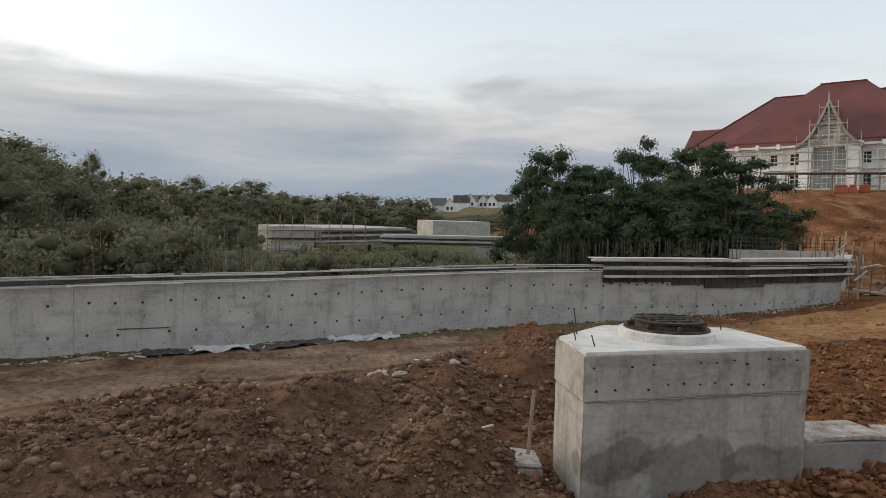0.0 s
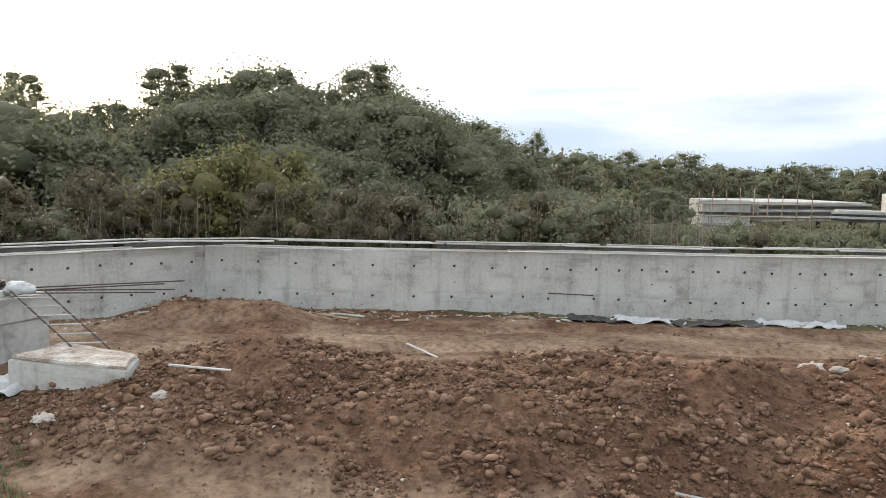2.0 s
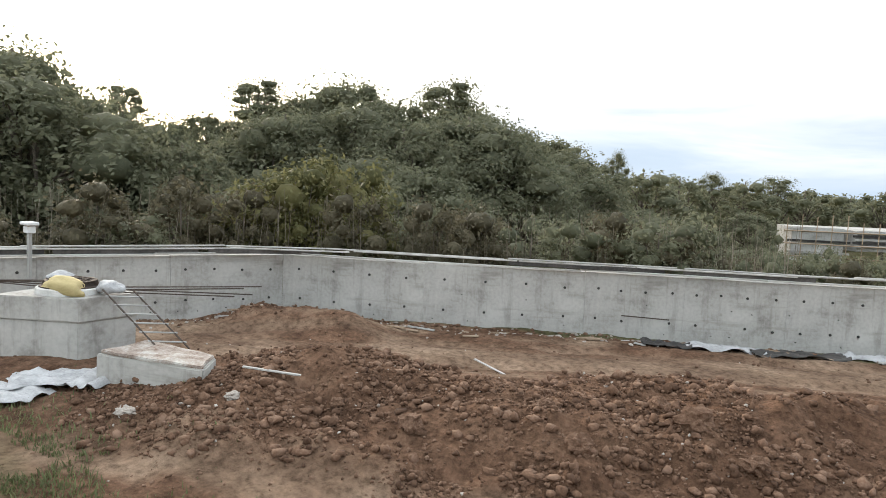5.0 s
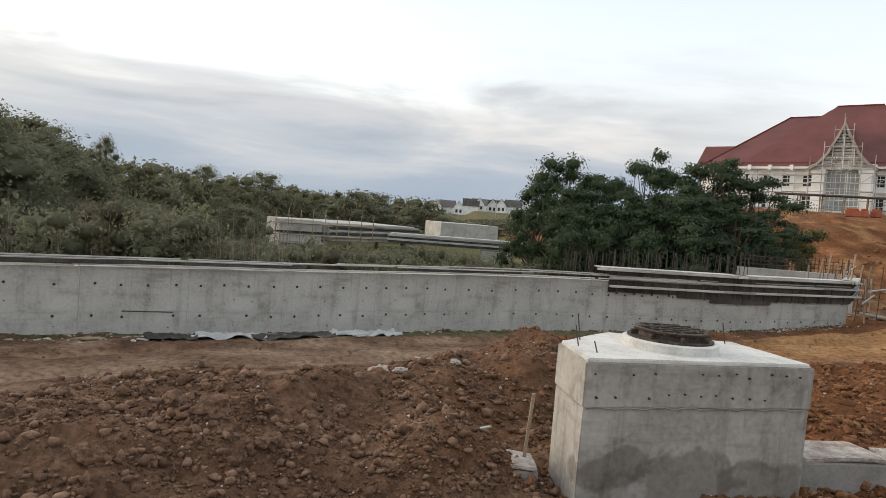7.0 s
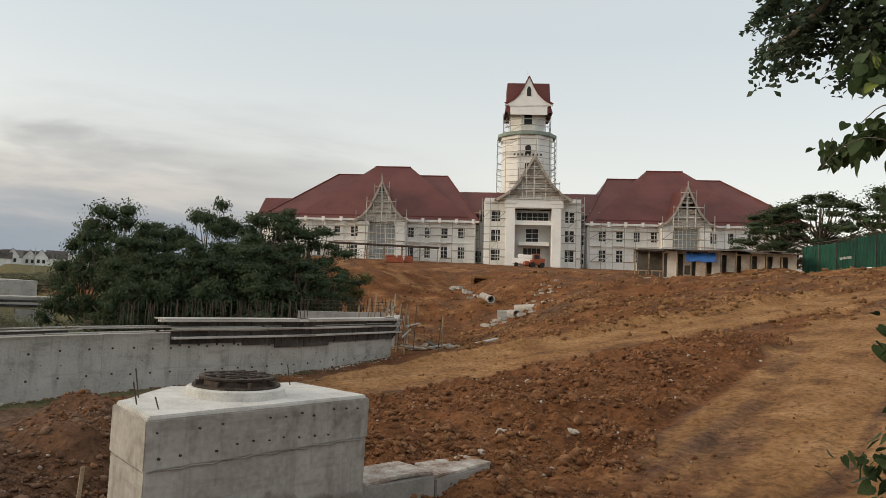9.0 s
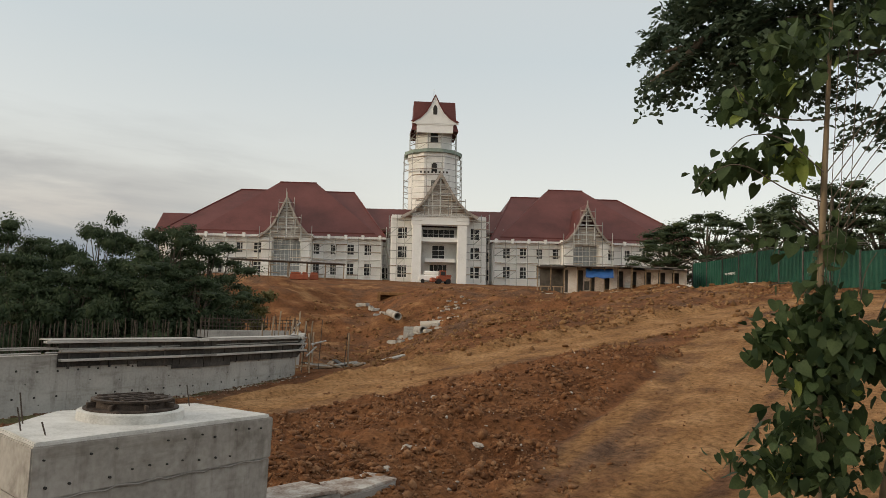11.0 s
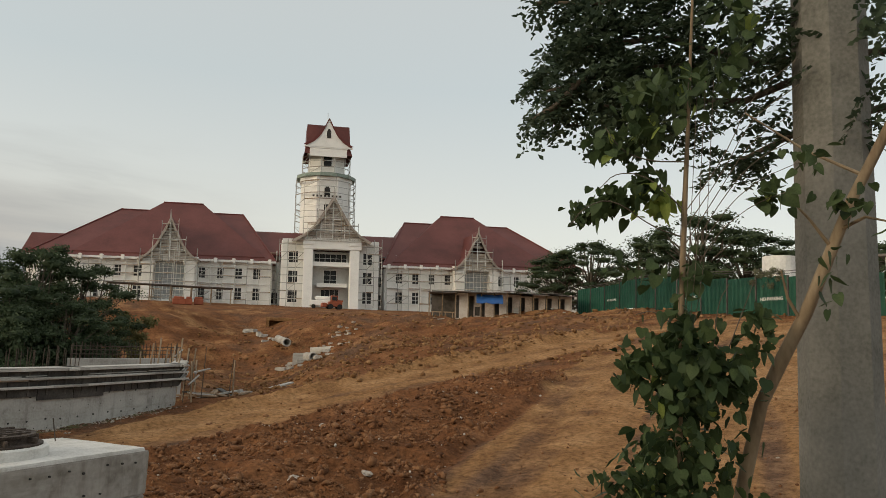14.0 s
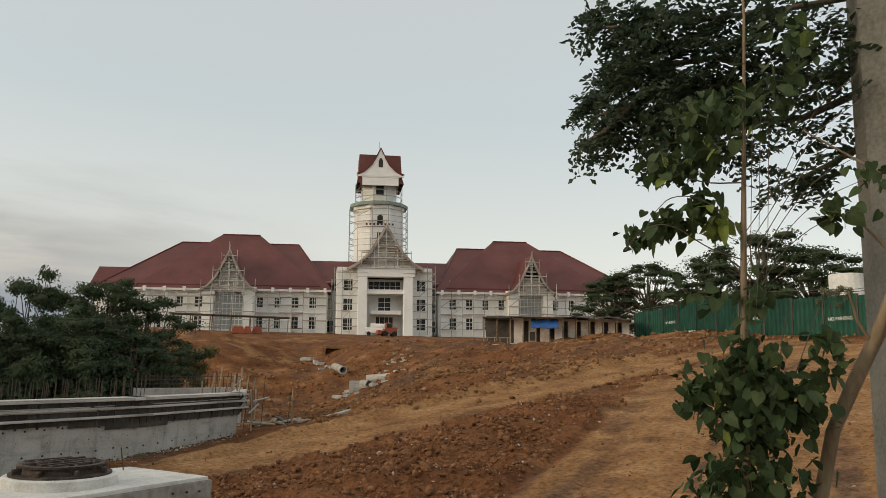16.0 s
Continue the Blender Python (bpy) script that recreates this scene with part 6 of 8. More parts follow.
def dry_stems():
    """Thin bare stalks standing in the scrub behind the wall."""
    rng = np.random.default_rng(27)
    n = 620
    az = np.radians(rng.uniform(-92, -12, n))
    d = rng.uniform(16.5, 24, n)
    x, y = d * np.sin(az), d * np.cos(az) - 0.25
    keep = behind_wall(x, y) > 1.0
    x, y, d = x[keep], y[keep], d[keep]
    n = len(x)
    z = height(x, y)
    top = 2.8 + d * np.tan(np.radians(rng.uniform(-4.0, -0.6, n)))
    lean = rng.normal(0, 0.18, (n, 2))
    r = rng.uniform(0.007, 0.015, n)
    ring = np.stack([np.cos(np.arange(3) * 2.094), np.sin(np.arange(3) * 2.094)], 1)
    low = np.concatenate([ring[None] * r[:, None, None] + np.stack([x, y], 1)[:, None], np.repeat(z - 0.1, 3).reshape(n, 3, 1)], 2)
    high = np.concatenate([ring[None] * r[:, None, None] * 0.4 + (np.stack([x, y], 1) + lean)[:, None], np.repeat(np.maximum(top, z + 1.0), 3).reshape(n, 3, 1)], 2)
    verts = np.concatenate([low, high], 1).reshape(-1, 3)
    i = np.arange(n)[:, None] * 6
    faces = np.concatenate([i + np.array([[a, (a + 1) % 3, 3 + (a + 1) % 3, 3 + a]]) for a in range(3)])
    tagged(new("dry_stalks", mesh_from("dry_stalks", verts, faces, DRY_STALK)), "thin dry stalks standing in the scrub behind the wall", "stalks", kind="stuff")


dry_stems()


def plant_dark_clump():
    kinds = [make_tree("dark leafy fruit tree standing behind the wall", "tree", "tree", 8, 3.4, LEAF_DEEP, 0.08, 270 + 10 * k, 46, 60 + k, "spray", "dark trees behind the wall", 0.14) for k in range(5)]
    used = set()
    for k, (az, el, d, w) in enumerate(((7.4, 3.2, 41, 0.62), (9.2, 5.0, 40, 0.78), (12.2, 4.3, 42, 0.88), (15.2, 5.6, 40, 0.8), (17.6, 4.4, 42, 0.85), (19.9, 5.9, 39, 0.85), (23.0, 4.7, 40, 0.85), (10.8, 2.9, 37, 0.85), (14.0, 2.6, 36, 0.9), (18.2, 3.0, 36, 0.95), (22.0, 2.4, 37, 0.85))):
        x, y = polar(az, d)
        src = kinds[k % 3 if k < 7 else 3 + k % 2]
        m = stand(src, x, y, w, k * 1.3, (2.8 + d * math.tan(radians(el)) - ground_z(x, y)) / 7.9)
        if src in used:
            again(src, m)
        else:
            used.add(src)
            src.matrix_basis = m
    bush = make_tree("light green bush at the foot of the dark trees", "shrub", "shrub", 3, 1.5, LEAF_OLIVE, 0.08, 240, 9, 71, "scrub", "", 0.04)
    bush.matrix_basis = stand(bush, *polar(12.0, 30), 0.8, 0, 1.15)
    again(bush, stand(bush, *polar(8.0, 33), 0.8, 1, 1.0))
    again(bush, stand(bush, *polar(26.5, 44), 1.3, 2, 1.2))
    again(bush, stand(bush, *polar(5.8, 36), 0.9, 3, 1.1))
    thicket = make_tree("dark green thicket at the foot of the dark trees", "shrub", "shrub", 3, 1.7, LEAF_DEEP, 0.075, 150, 16, 73, "scrub", "thicket behind the wall", 0.04)
    for k, (az, d, el, w) in enumerate(((10.2, 34, -0.4, 1.0), (12.6, 35, 0.6, 1.2), (15.0, 34, 0.2, 1.2), (17.4, 35, 0.8, 1.2), (19.8, 34, 0.4, 1.2), (22.2, 35, 0.2, 1.1), (24.2, 36, -0.3, 1.0))):
        x, y = polar(az, d)
        m = stand(thicket, x, y, w, k * 1.1, (2.8 + d * math.tan(radians(el)) - ground_z(x, y)) / 2.9)
        if k:
            again(thicket, m)
        else:
            thicket.matrix_basis = m
    right = [make_tree("dark spreading tree behind the green fence", "tree", "tree", 10, 4.6, LEAF_DEEP, 0.12, 180, 44, 80 + k, "spray", "trees behind the fence") for k in range(2)]
    used = set()
    for k, (az, el, d, w) in enumerate(((59.2, 7.3, 78, 1.15), (61.5, 8.3, 76, 1.25), (66.0, 8.7, 72, 1.3), (69.8, 10.3, 70, 1.5), (72.6, 9.2, 70, 1.3), (76.5, 7.6, 68, 1.2), (80.5, 7.8, 66, 1.0), (84.5, 8.6, 64, 1.1))):
        x, y = polar(az, d)
        src = right[k % 2]
        m = stand(src, x, y, w * 0.9, k * 2.1, (2.8 + d * math.tan(radians(el)) - ground_z(x, y)) / 9.8)
        if src in used:
            again(src, m)
        else:
            used.add(src)
            src.matrix_basis = m


plant_dark_clump()


# ---- green fence, huts and site things on the plateau ----
FENCE_LINE = [(61.0, 34.3), (57.5, 29.6), (54.0, 25.0), (51.0, 20.4), (48.0, 15.8), (45.4, 11.4), (44.2, 8.6), (43.5, 6.2)]


def lettering(text, size, mat, parent, m, name="lettering"):
    cu = bpy.data.curves.new("letters", "FONT")
    cu.body, cu.size, cu.extrude, cu.align_x, cu.align_y = text, size, 0.004, "CENTER", "CENTER"
    tmp = new("letters", cu)
    me = bpy.data.meshes.new_from_object(tmp)
    bpy.data.objects.remove(tmp)
    me.materials.clear()
    me.materials.append(mat)
    ob = share(name, me, parent, m)
    return ob


def build_fence():
    fence = thing("fence", "green sheet metal site fence with white stencilled signs", "fence")
    runs = []
    for (ax, ay), (bx, by) in zip(FENCE_LINE, FENCE_LINE[1:]):
        n = max(1, round(math.dist((ax, ay), (bx, by)) / 2.6))
        for k in range(n):
            runs.append(((ax + (bx - ax) * k / n, ay + (by - ay) * k / n), (ax + (bx - ax) * (k + 1) / n, ay + (by - ay) * (k + 1) / n)))
    rng = random.Random(2)
    for i, ((ax, ay), (bx, by)) in enumerate(runs):
        n = math.dist((ax, ay), (bx, by))
        z = ground_z((ax + bx) / 2, (ay + by) / 2)
        m = Matrix.Translation((ax, ay, z)) @ Matrix.Rotation(math.atan2(by - ay, bx - ax), 4, "Z")
        bm = bmesh.new()
        k = 26
        prof = [(n * j / k, 0.022 * (1 if j % 4 in (1, 2) else -1)) for j in range(k + 1)]
        h = 2.4 + rng.uniform(-0.06, 0.08)
        lo = [bm.verts.new((x, y, 0.05)) for x, y in prof]
        hi = [bm.verts.new((x, y, h)) for x, y in prof]
        for j in range(k):
            bm.faces.new((lo[j], lo[j + 1], hi[j + 1], hi[j]))
        bmesh.ops.solidify(bm, geom=bm.faces[:], thickness=0.01)
        p = part("fence_panel", bm, GREEN_FENCE, fence)
        p.matrix_basis = m
        post = part("post", boxes((-0.05, 0.05, -0.06, 0.06, -0.2, h + 0.1)), PLY_DARK, fence)
        post.matrix_basis = m
        if i in (2, 6, 9, 12, 14):
            side = m @ Matrix.Translation((n / 2, -0.045, 1.05)) @ Matrix.Rotation(radians(90), 4, "X")
            lettering("NO PARKING", 0.30, LETTER, fence, side)
    # wires and creepers along the top
    for off in (0.0, 0.14):
        bm = bmesh.new()
        pts = [(x, y, ground_z(x, y) + 2.62 + off + 0.1 * math.sin(k * 2.1)) for k, (x, y) in enumerate(FENCE_LINE)]
        tube_path(bm, pts, [0.02] * len(pts), 5)
        part("top_rail", bm, PLY_DARK, fence)
    vine = make_tree("creeper hanging over the green fence", "creeper", "creeper", 2.2, 1.5, LEAF_MID, 0.07, 220, 9, 91, "scrub", "creepers on the fence", 0.03)
    for k, (x, y, s) in enumerate(((45.9, 12.3, 0.8), (46.6, 13.4, 0.8), (43.9, 7.7, 0.8), (50.0, 19.0, 0.6), (44.6, 9.8, 0.7))):
        m = Matrix.Translation((x + 0.3, y, ground_z(x, y) + 1.35)) @ Matrix.Rotation(k, 4, "Z") @ Matrix.Diagonal((s * 0.8, s * 0.8, s, 1))
        if k == 0:
            vine.matrix_basis = m
        else:
            again(vine, m)
    # pale sheet wall and tank beyond
    hut = thing("site_office", "pale site hut behind the end of the green fence", "hut", Matrix.Translation((46.5, 3.0, ground_z(46.5, 3.0))))
    part("wall", boxes((-2.4, 2.4, -3.2, 3.2, 0, 2.6)), WHITE_RAW, hut)
    part("roof", boxes((-2.7, 2.7, -3.5, 3.5, 2.6, 2.75), bevel=0.03), SHED_ROOF, hut)
    tank = tagged(link_mesh("water_tank", ring_prism(20, 1.1, 0, 1.6), WHITE_RAW), "white round water tank behind the fence", "tank")
    tank.matrix_basis = Matrix.Translation((52.0, 13.6, ground_z(52, 13.6) + 2.3))
    base = tagged(link_mesh("tank_stand", boxes((-1, 1, -1, 1, -0.2, 2.3)), WHITE_RAW), "block stand under the water tank", "stand")
    base.matrix_basis = Matrix.Translation((52.0, 13.6, ground_z(52, 13.6)))


build_fence()


def build_huts():
    """The long row of workers' huts at the plateau's edge."""
    a, b = Vector((49.6, 43.2, 0)), Vector((57.6, 33.0, 0))
    d = b - a
    z = min(ground_z(a.x, a.y), ground_z(b.x, b.y)) + 0.3
    top = 7.75 - z
    row = thing("workers_huts", "row of patched plywood huts under one sagging sheet roof", "hut", Matrix.Translation((a.x, a.y, z)) @ Matrix.Rotation(math.atan2(d.y, d.x), 4, "Z"))
    n = d.length
    rng = random.Random(7)
    units = 11
    for k in range(units):
        x0, x1 = n * k / units, n * (k + 1) / units
        deep = rng.uniform(-0.1, 0.35)
        if k > 1:
            gap = rng.uniform(0.3, 0.6)
            door = (x0 + 0.02, x0 + 0.02 + gap, 0.0, top - 0.6)
            wall_top_ = top - rng.uniform(0.25, 0.5)
            part("wall", pierced_wall(bmesh.new(), x0 + 0.02, x1 - 0.02, -0.9, wall_top_, deep - 0.04, deep + 0.04, [door]), SHED_WALL, row)
            # dark sheet behind the door hole, painted as the shade indoors
            part("doorway", boxes((door[0], door[1], deep + 0.5, deep + 0.56, -0.2, door[3])), PLY_DARK, row)
            if k % 3 == 0:
                part("patch_board", boxes((x1 - 0.55, x1 - 0.1, deep - 0.08, deep - 0.045, 0.3, 1.1)), PLY_DARK if k % 2 else TIMBER_PALE, row)
        else:
            part("bench", boxes((x0 + 0.1, x1 - 0.1, 0.6, 1.0, 0.5, 0.58), (x0 + 0.2, x0 + 0.28, 0.7, 0.9, -0.9, 0.5), (x1 - 0.3, x1 - 0.22, 0.7, 0.9, -0.9, 0.5)), TIMBER, row)
        part("post", boxes((x0 - 0.05, x0 + 0.05, -1.0, -0.9, -0.9, top - 0.3)), TIMBER, row)
        r = part("roof_sheet", boxes((x0 - 0.15, x1 + 0.2, -1.35 - rng.uniform(0, 0.5), 3.0, -0.025, 0.025)), SHED_ROOF, row)
        r.matrix_basis = Matrix.Translation((0, 0, top - 0.18 + rng.uniform(-0.10, 0.08) - (0.25 if k < 2 else 0))) @ Matrix.Rotation(0.05 + rng.uniform(-0.03, 0.04), 4, "X") @ Matrix.Rotation(rng.uniform(-0.012, 0.012), 4, "Y")
    part("end_wall", boxes((n * 2 / units - 0.05, n * 2 / units + 0.05, 0.4, 3, -0.3, top - 0.3), (n - 0.05, n + 0.05, 0, 3, -0.3, top - 0.2)), SHED_WALL, row)
    # dark colour stands in for the shade at the back of the open units
    part("back_wall", boxes((0, n, 2.95, 3.05, -0.3, top)), PLY_DARK, row)
    bm = bmesh.new()
    bmesh.ops.create_grid(bm, x_segments=16, y_segments=10, size=0.5)
    for v in bm.verts:
        v.co.z = 0.12 * noise.noise(v.co * 4) - 0.5 * max(0, -v.co.y) ** 1.5
    bmesh.ops.solidify(bm, geom=bm.faces[:], thickness=0.02)
    tarp = tagged(link_mesh("tarpaulin", bm, BLUE_TARP, smooth=True), "blue tarpaulin slung over the huts' eaves", "tarpaulin")
    tarp.matrix_basis = row.matrix_basis @ Matrix.Translation((n * 0.42, -1.35, top - 0.85)) @ Matrix.Rotation(0.5, 4, "X") @ Matrix.Diagonal((2.4, 1.5, 0.9, 1))
    for k in range(14):
        x, y = a.x + d.x * rng.uniform(-0.3, 1.0), a.y + d.y * rng.uniform(-0.3, 1.0)
        x, y = x - 1.6 - rng.uniform(0, 1.5), y - 1.3 - rng.uniform(0, 1.5)
        m = rng.uniform(0.4, 1.6)
        ob = tagged(link_mesh("timber_plank", boxes((-m / 2, m / 2, -0.1, 0.1, -0.03, 0.03), bevel=0.005), TIMBER if k % 2 else TIMBER_PALE), "loose plank lying before the huts", "plank", "loose planks")
        ob.matrix_basis = Matrix.Translation((x, y, ground_z(x, y) + 0.05)) @ Matrix.Rotation(rng.uniform(0, 3), 4, "Z") @ Matrix.Rotation(0.1, 4, "Y")


build_huts()


def build_pipes():
    rng = random.Random(15)

    def pipe(x, y, turn, n, r, mat, tilt=0.0):
        bm = bmesh.new()
        k = 18
        prof = [(r, 0), (r, n * 0.86), (r * 1.14, n * 0.88), (r * 1.14, n), (r * 0.84, n), (r * 0.8, 0)]
        rings = [[bm.verts.new((h, q * math.cos(2 * math.pi * j / k), q * math.sin(2 * math.pi * j / k))) for j in range(k)] for q, h in prof]
        for p, q in zip(rings, rings[1:] + rings[:1]):
            for j in range(k):
                bm.faces.new((p[j], p[(j + 1) % k], q[(j + 1) % k], q[j]))
        ob = tagged(link_mesh("drain_pipe", bm, mat, smooth=True), "grey concrete drain pipe lying in the gully", "pipe", "drain pipes")
        ob.matrix_basis = Matrix.Translation((x, y, ground_z(x, y) + r * 0.8)) @ Matrix.Rotation(turn, 4, "Z") @ Matrix.Rotation(tilt, 4, "Y")

    pipe(33.4, 40.2, -0.68, 2.9, 0.32, CONCRETE_PALE, -0.10)
    pipe(34.9, 46.0, math.atan2(-4.8, -2.25), 3.2, 0.28, CONCRETE_PALE, 0.08)
    pipe(32.6, 39.6, -1.9, 1.3, 0.28, CONCRETE_PALE)
    sump = tagged(link_mesh("catch_basin", rough_prism([(-0.55, -0.55), (0.55, -0.55), (0.55, 0.55), (-0.55, 0.55)], -0.6, 0.5, 2, 9, 0.02, 0.03), CONCRETE), "square concrete catch basin where the drain pipes meet", "catch basin")
    sump.matrix_basis = Matrix.Translation((32.9, 40.6, ground_z(32.9, 40.6))) @ Matrix.Rotation(-0.68, 4, "Z")
    for k in range(13):
        f = k / 12
        x, y = 36.9 - 1.7 * f + rng.uniform(-0.4, 0.4), 54.0 - 7.5 * f + rng.uniform(-0.4, 0.4)
        w = rng.uniform(0.25, 0.55)
        ob = tagged(link_mesh("concrete_rubble", rough_prism([(-w, -w * 0.4), (w, -w * 0.5), (w * 0.9, w * 0.4), (-w * 0.8, w * 0.5)], 0, w * 0.6, 1, k + 30, 0.03, 0.03), CONCRETE), "broken pale concrete lump in the gully", "rubble", "rubble in the gully")
        ob.matrix_basis = Matrix.Translation((x, y, ground_z(x, y) - 0.03)) @ Matrix.Rotation(rng.uniform(0, 3), 4, "Z")
    for k in range(34):
        f = rng.random()
        x, y = 33.2 + 6.5 * f + rng.gauss(0, 1.1), 38.0 + 5.5 * f + rng.gauss(0, 1.1)
        w = rng.uniform(0.08, 0.24)
        ob = tagged(link_mesh("stone", rough_prism([(-w, -w * 0.6), (w, -w * 0.7), (w * 0.7, w * 0.6), (-w * 0.9, w * 0.5)], 0, w * 0.7, 1, k + 60, 0.03, 0.02), STONE), "pale stone scattered on the gully's slope", "stone", "stones on the slope")
        ob.matrix_basis = Matrix.Translation((x, y, ground_z(x, y) - 0.03)) @ Matrix.Rotation(rng.uniform(0, 3), 4, "Z")
    for k in range(16):
        az, d = rng.choice(((38.6, 51.0), (39.6, 50.0), (37.8, 52.0), (40.5, 49.5)))
        x, y = polar(az + rng.uniform(-0.8, 0.8), d + rng.uniform(-1, 1))
        w = rng.uniform(0.25, 0.6)
        ob = tagged(link_mesh("concrete_rubble", rough_prism([(-w, -w * 0.5), (w, -w * 0.6), (w * 0.9, w * 0.5), (-w * 0.8, w * 0.6)], 0, w * 0.55, 1, k, 0.03, 0.03), CONCRETE), "broken pale concrete lump in the gully", "rubble", "rubble in the gully")
        ob.matrix_basis = Matrix.Translation((x, y, ground_z(x, y) - 0.05)) @ Matrix.Rotation(rng.uniform(0, 3), 4, "Z")
    for k in range(12):
        x, y = polar(32 + rng.uniform(-1, 3), 28 + rng.uniform(0, 4))
        n = rng.uniform(0.8, 2.2)
        ob = tagged(link_mesh("timber_plank", boxes((-n / 2, n / 2, -0.08, 0.08, -0.03, 0.03), bevel=0.005), TIMBER if k % 3 else TIMBER_PALE), "scrap plank dumped at the wall's end", "plank", "loose planks")
        ob.matrix_basis = Matrix.Translation((x, y, ground_z(x, y) + 0.08)) @ Matrix.Rotation(rng.uniform(0, 3), 4, "Z") @ Matrix.Rotation(rng.uniform(-0.2, 0.2), 4, "Y")
    for k in range(16):
        x, y = 15.2 + rng.uniform(-0.4, 4.2), 25.0 + rng.uniform(-1.2, 4.0)
        n = rng.uniform(1.0, 2.6)
        ob = tagged(link_mesh("timber_plank", boxes((-n / 2, n / 2, -0.1, 0.1, -0.03, 0.03), bevel=0.005), (PLY_DARK, TIMBER_PALE, TIMBER)[k % 3]), "scrap plank dumped at the wall's end", "plank", "loose planks")
        ob.matrix_basis = Matrix.Translation((x, y, ground_z(x, y) + 0.10 + 0.03 * (k % 4))) @ Matrix.Rotation(rng.uniform(-0.7, 0.7) + 0.6, 4, "Z") @ Matrix.Rotation(rng.uniform(-0.15, 0.15), 4, "Y")
    culvert = tagged(link_mesh("culvert_head", boxes((-1.4, -1.1, -0.4, 0.4, -1.0, 0.6), (1.1, 1.4, -0.4, 0.4, -1.0, 0.6), (-1.4, 1.4, -0.4, 0.4, 0.6, 0.9), (-1.1, 1.1, 0.3, 0.4, -1, 0.6), bevel=0.03), CLOD_BROWN), "mud-caked concrete culvert mouth in the clay bank", "culvert")
    x, y = polar(37.2, 70)
    culvert.matrix_basis = Matrix.Translation((x, y, ground_z(x, y) - 0.55)) @ Matrix.Rotation(radians(-37), 4, "Z")


build_pipes()


def build_rebar_rows():
    rng = random.Random(16)
    row = thing("rebar_row", "row of upright starter bars behind the wall", "rebar")
    for k in range(64):
        az = 9.8 + 13.4 * k / 63
        d = 26.5 + 0.8 * math.sin(k)
        x, y = polar(az, d)
        z = 2.8 + d * math.tan(radians(-2.0 + 0.055 * (az - 9.8) + rng.uniform(-0.35, 0.1)))
        share("bar", REBAR_MESH, row, bar_matrix((x, y, ground_z(x, y) - 0.2), (x + rng.uniform(-0.12, 0.12), y, z), 0.013))
    cage = thing("rebar_cage", "pale cast wall with a rusty rebar cage on top", "concrete wall")
    a, b = polar(22.8, 33), polar(30.2, 36)
    n = math.dist(a, b)
    cage.matrix_basis = Matrix.Translation((*a, 0)) @ Matrix.Rotation(math.atan2(b[1] - a[1], b[0] - a[0]), 4, "Z")
    part("wall", boxes((0, n, 0, 0.35, -3, 1.55), bevel=0.01), CONCRETE, cage)
    for k in range(30):
        x = n * (k + 0.5) / 30
        share("bar", REBAR_MESH, cage, bar_matrix((x, 0.17, 1.5), (x + rng.uniform(-0.05, 0.05), 0.17, 2.15 + rng.uniform(-0.1, 0.15)), 0.018))
    for z in (1.72, 1.9, 2.05):
        share("tie_bar", REBAR_MESH, cage, bar_matrix((0, 0.16, z), (n, 0.16, z), 0.018))
    for k in range(7):
        x, y = polar(27.8 + 0.5 * k, 29.5)
        ob = tagged(new("timber_prop", TIMBER_BAR), "timber prop standing by the wall's end", "prop", "timber props")
        ob.matrix_basis = bar_matrix((x, y, ground_z(x, y) - 0.1), (x + 0.2, y + 0.1, 2.3 + 0.25 * math.sin(k * 2)), 0.035)


build_rebar_rows()


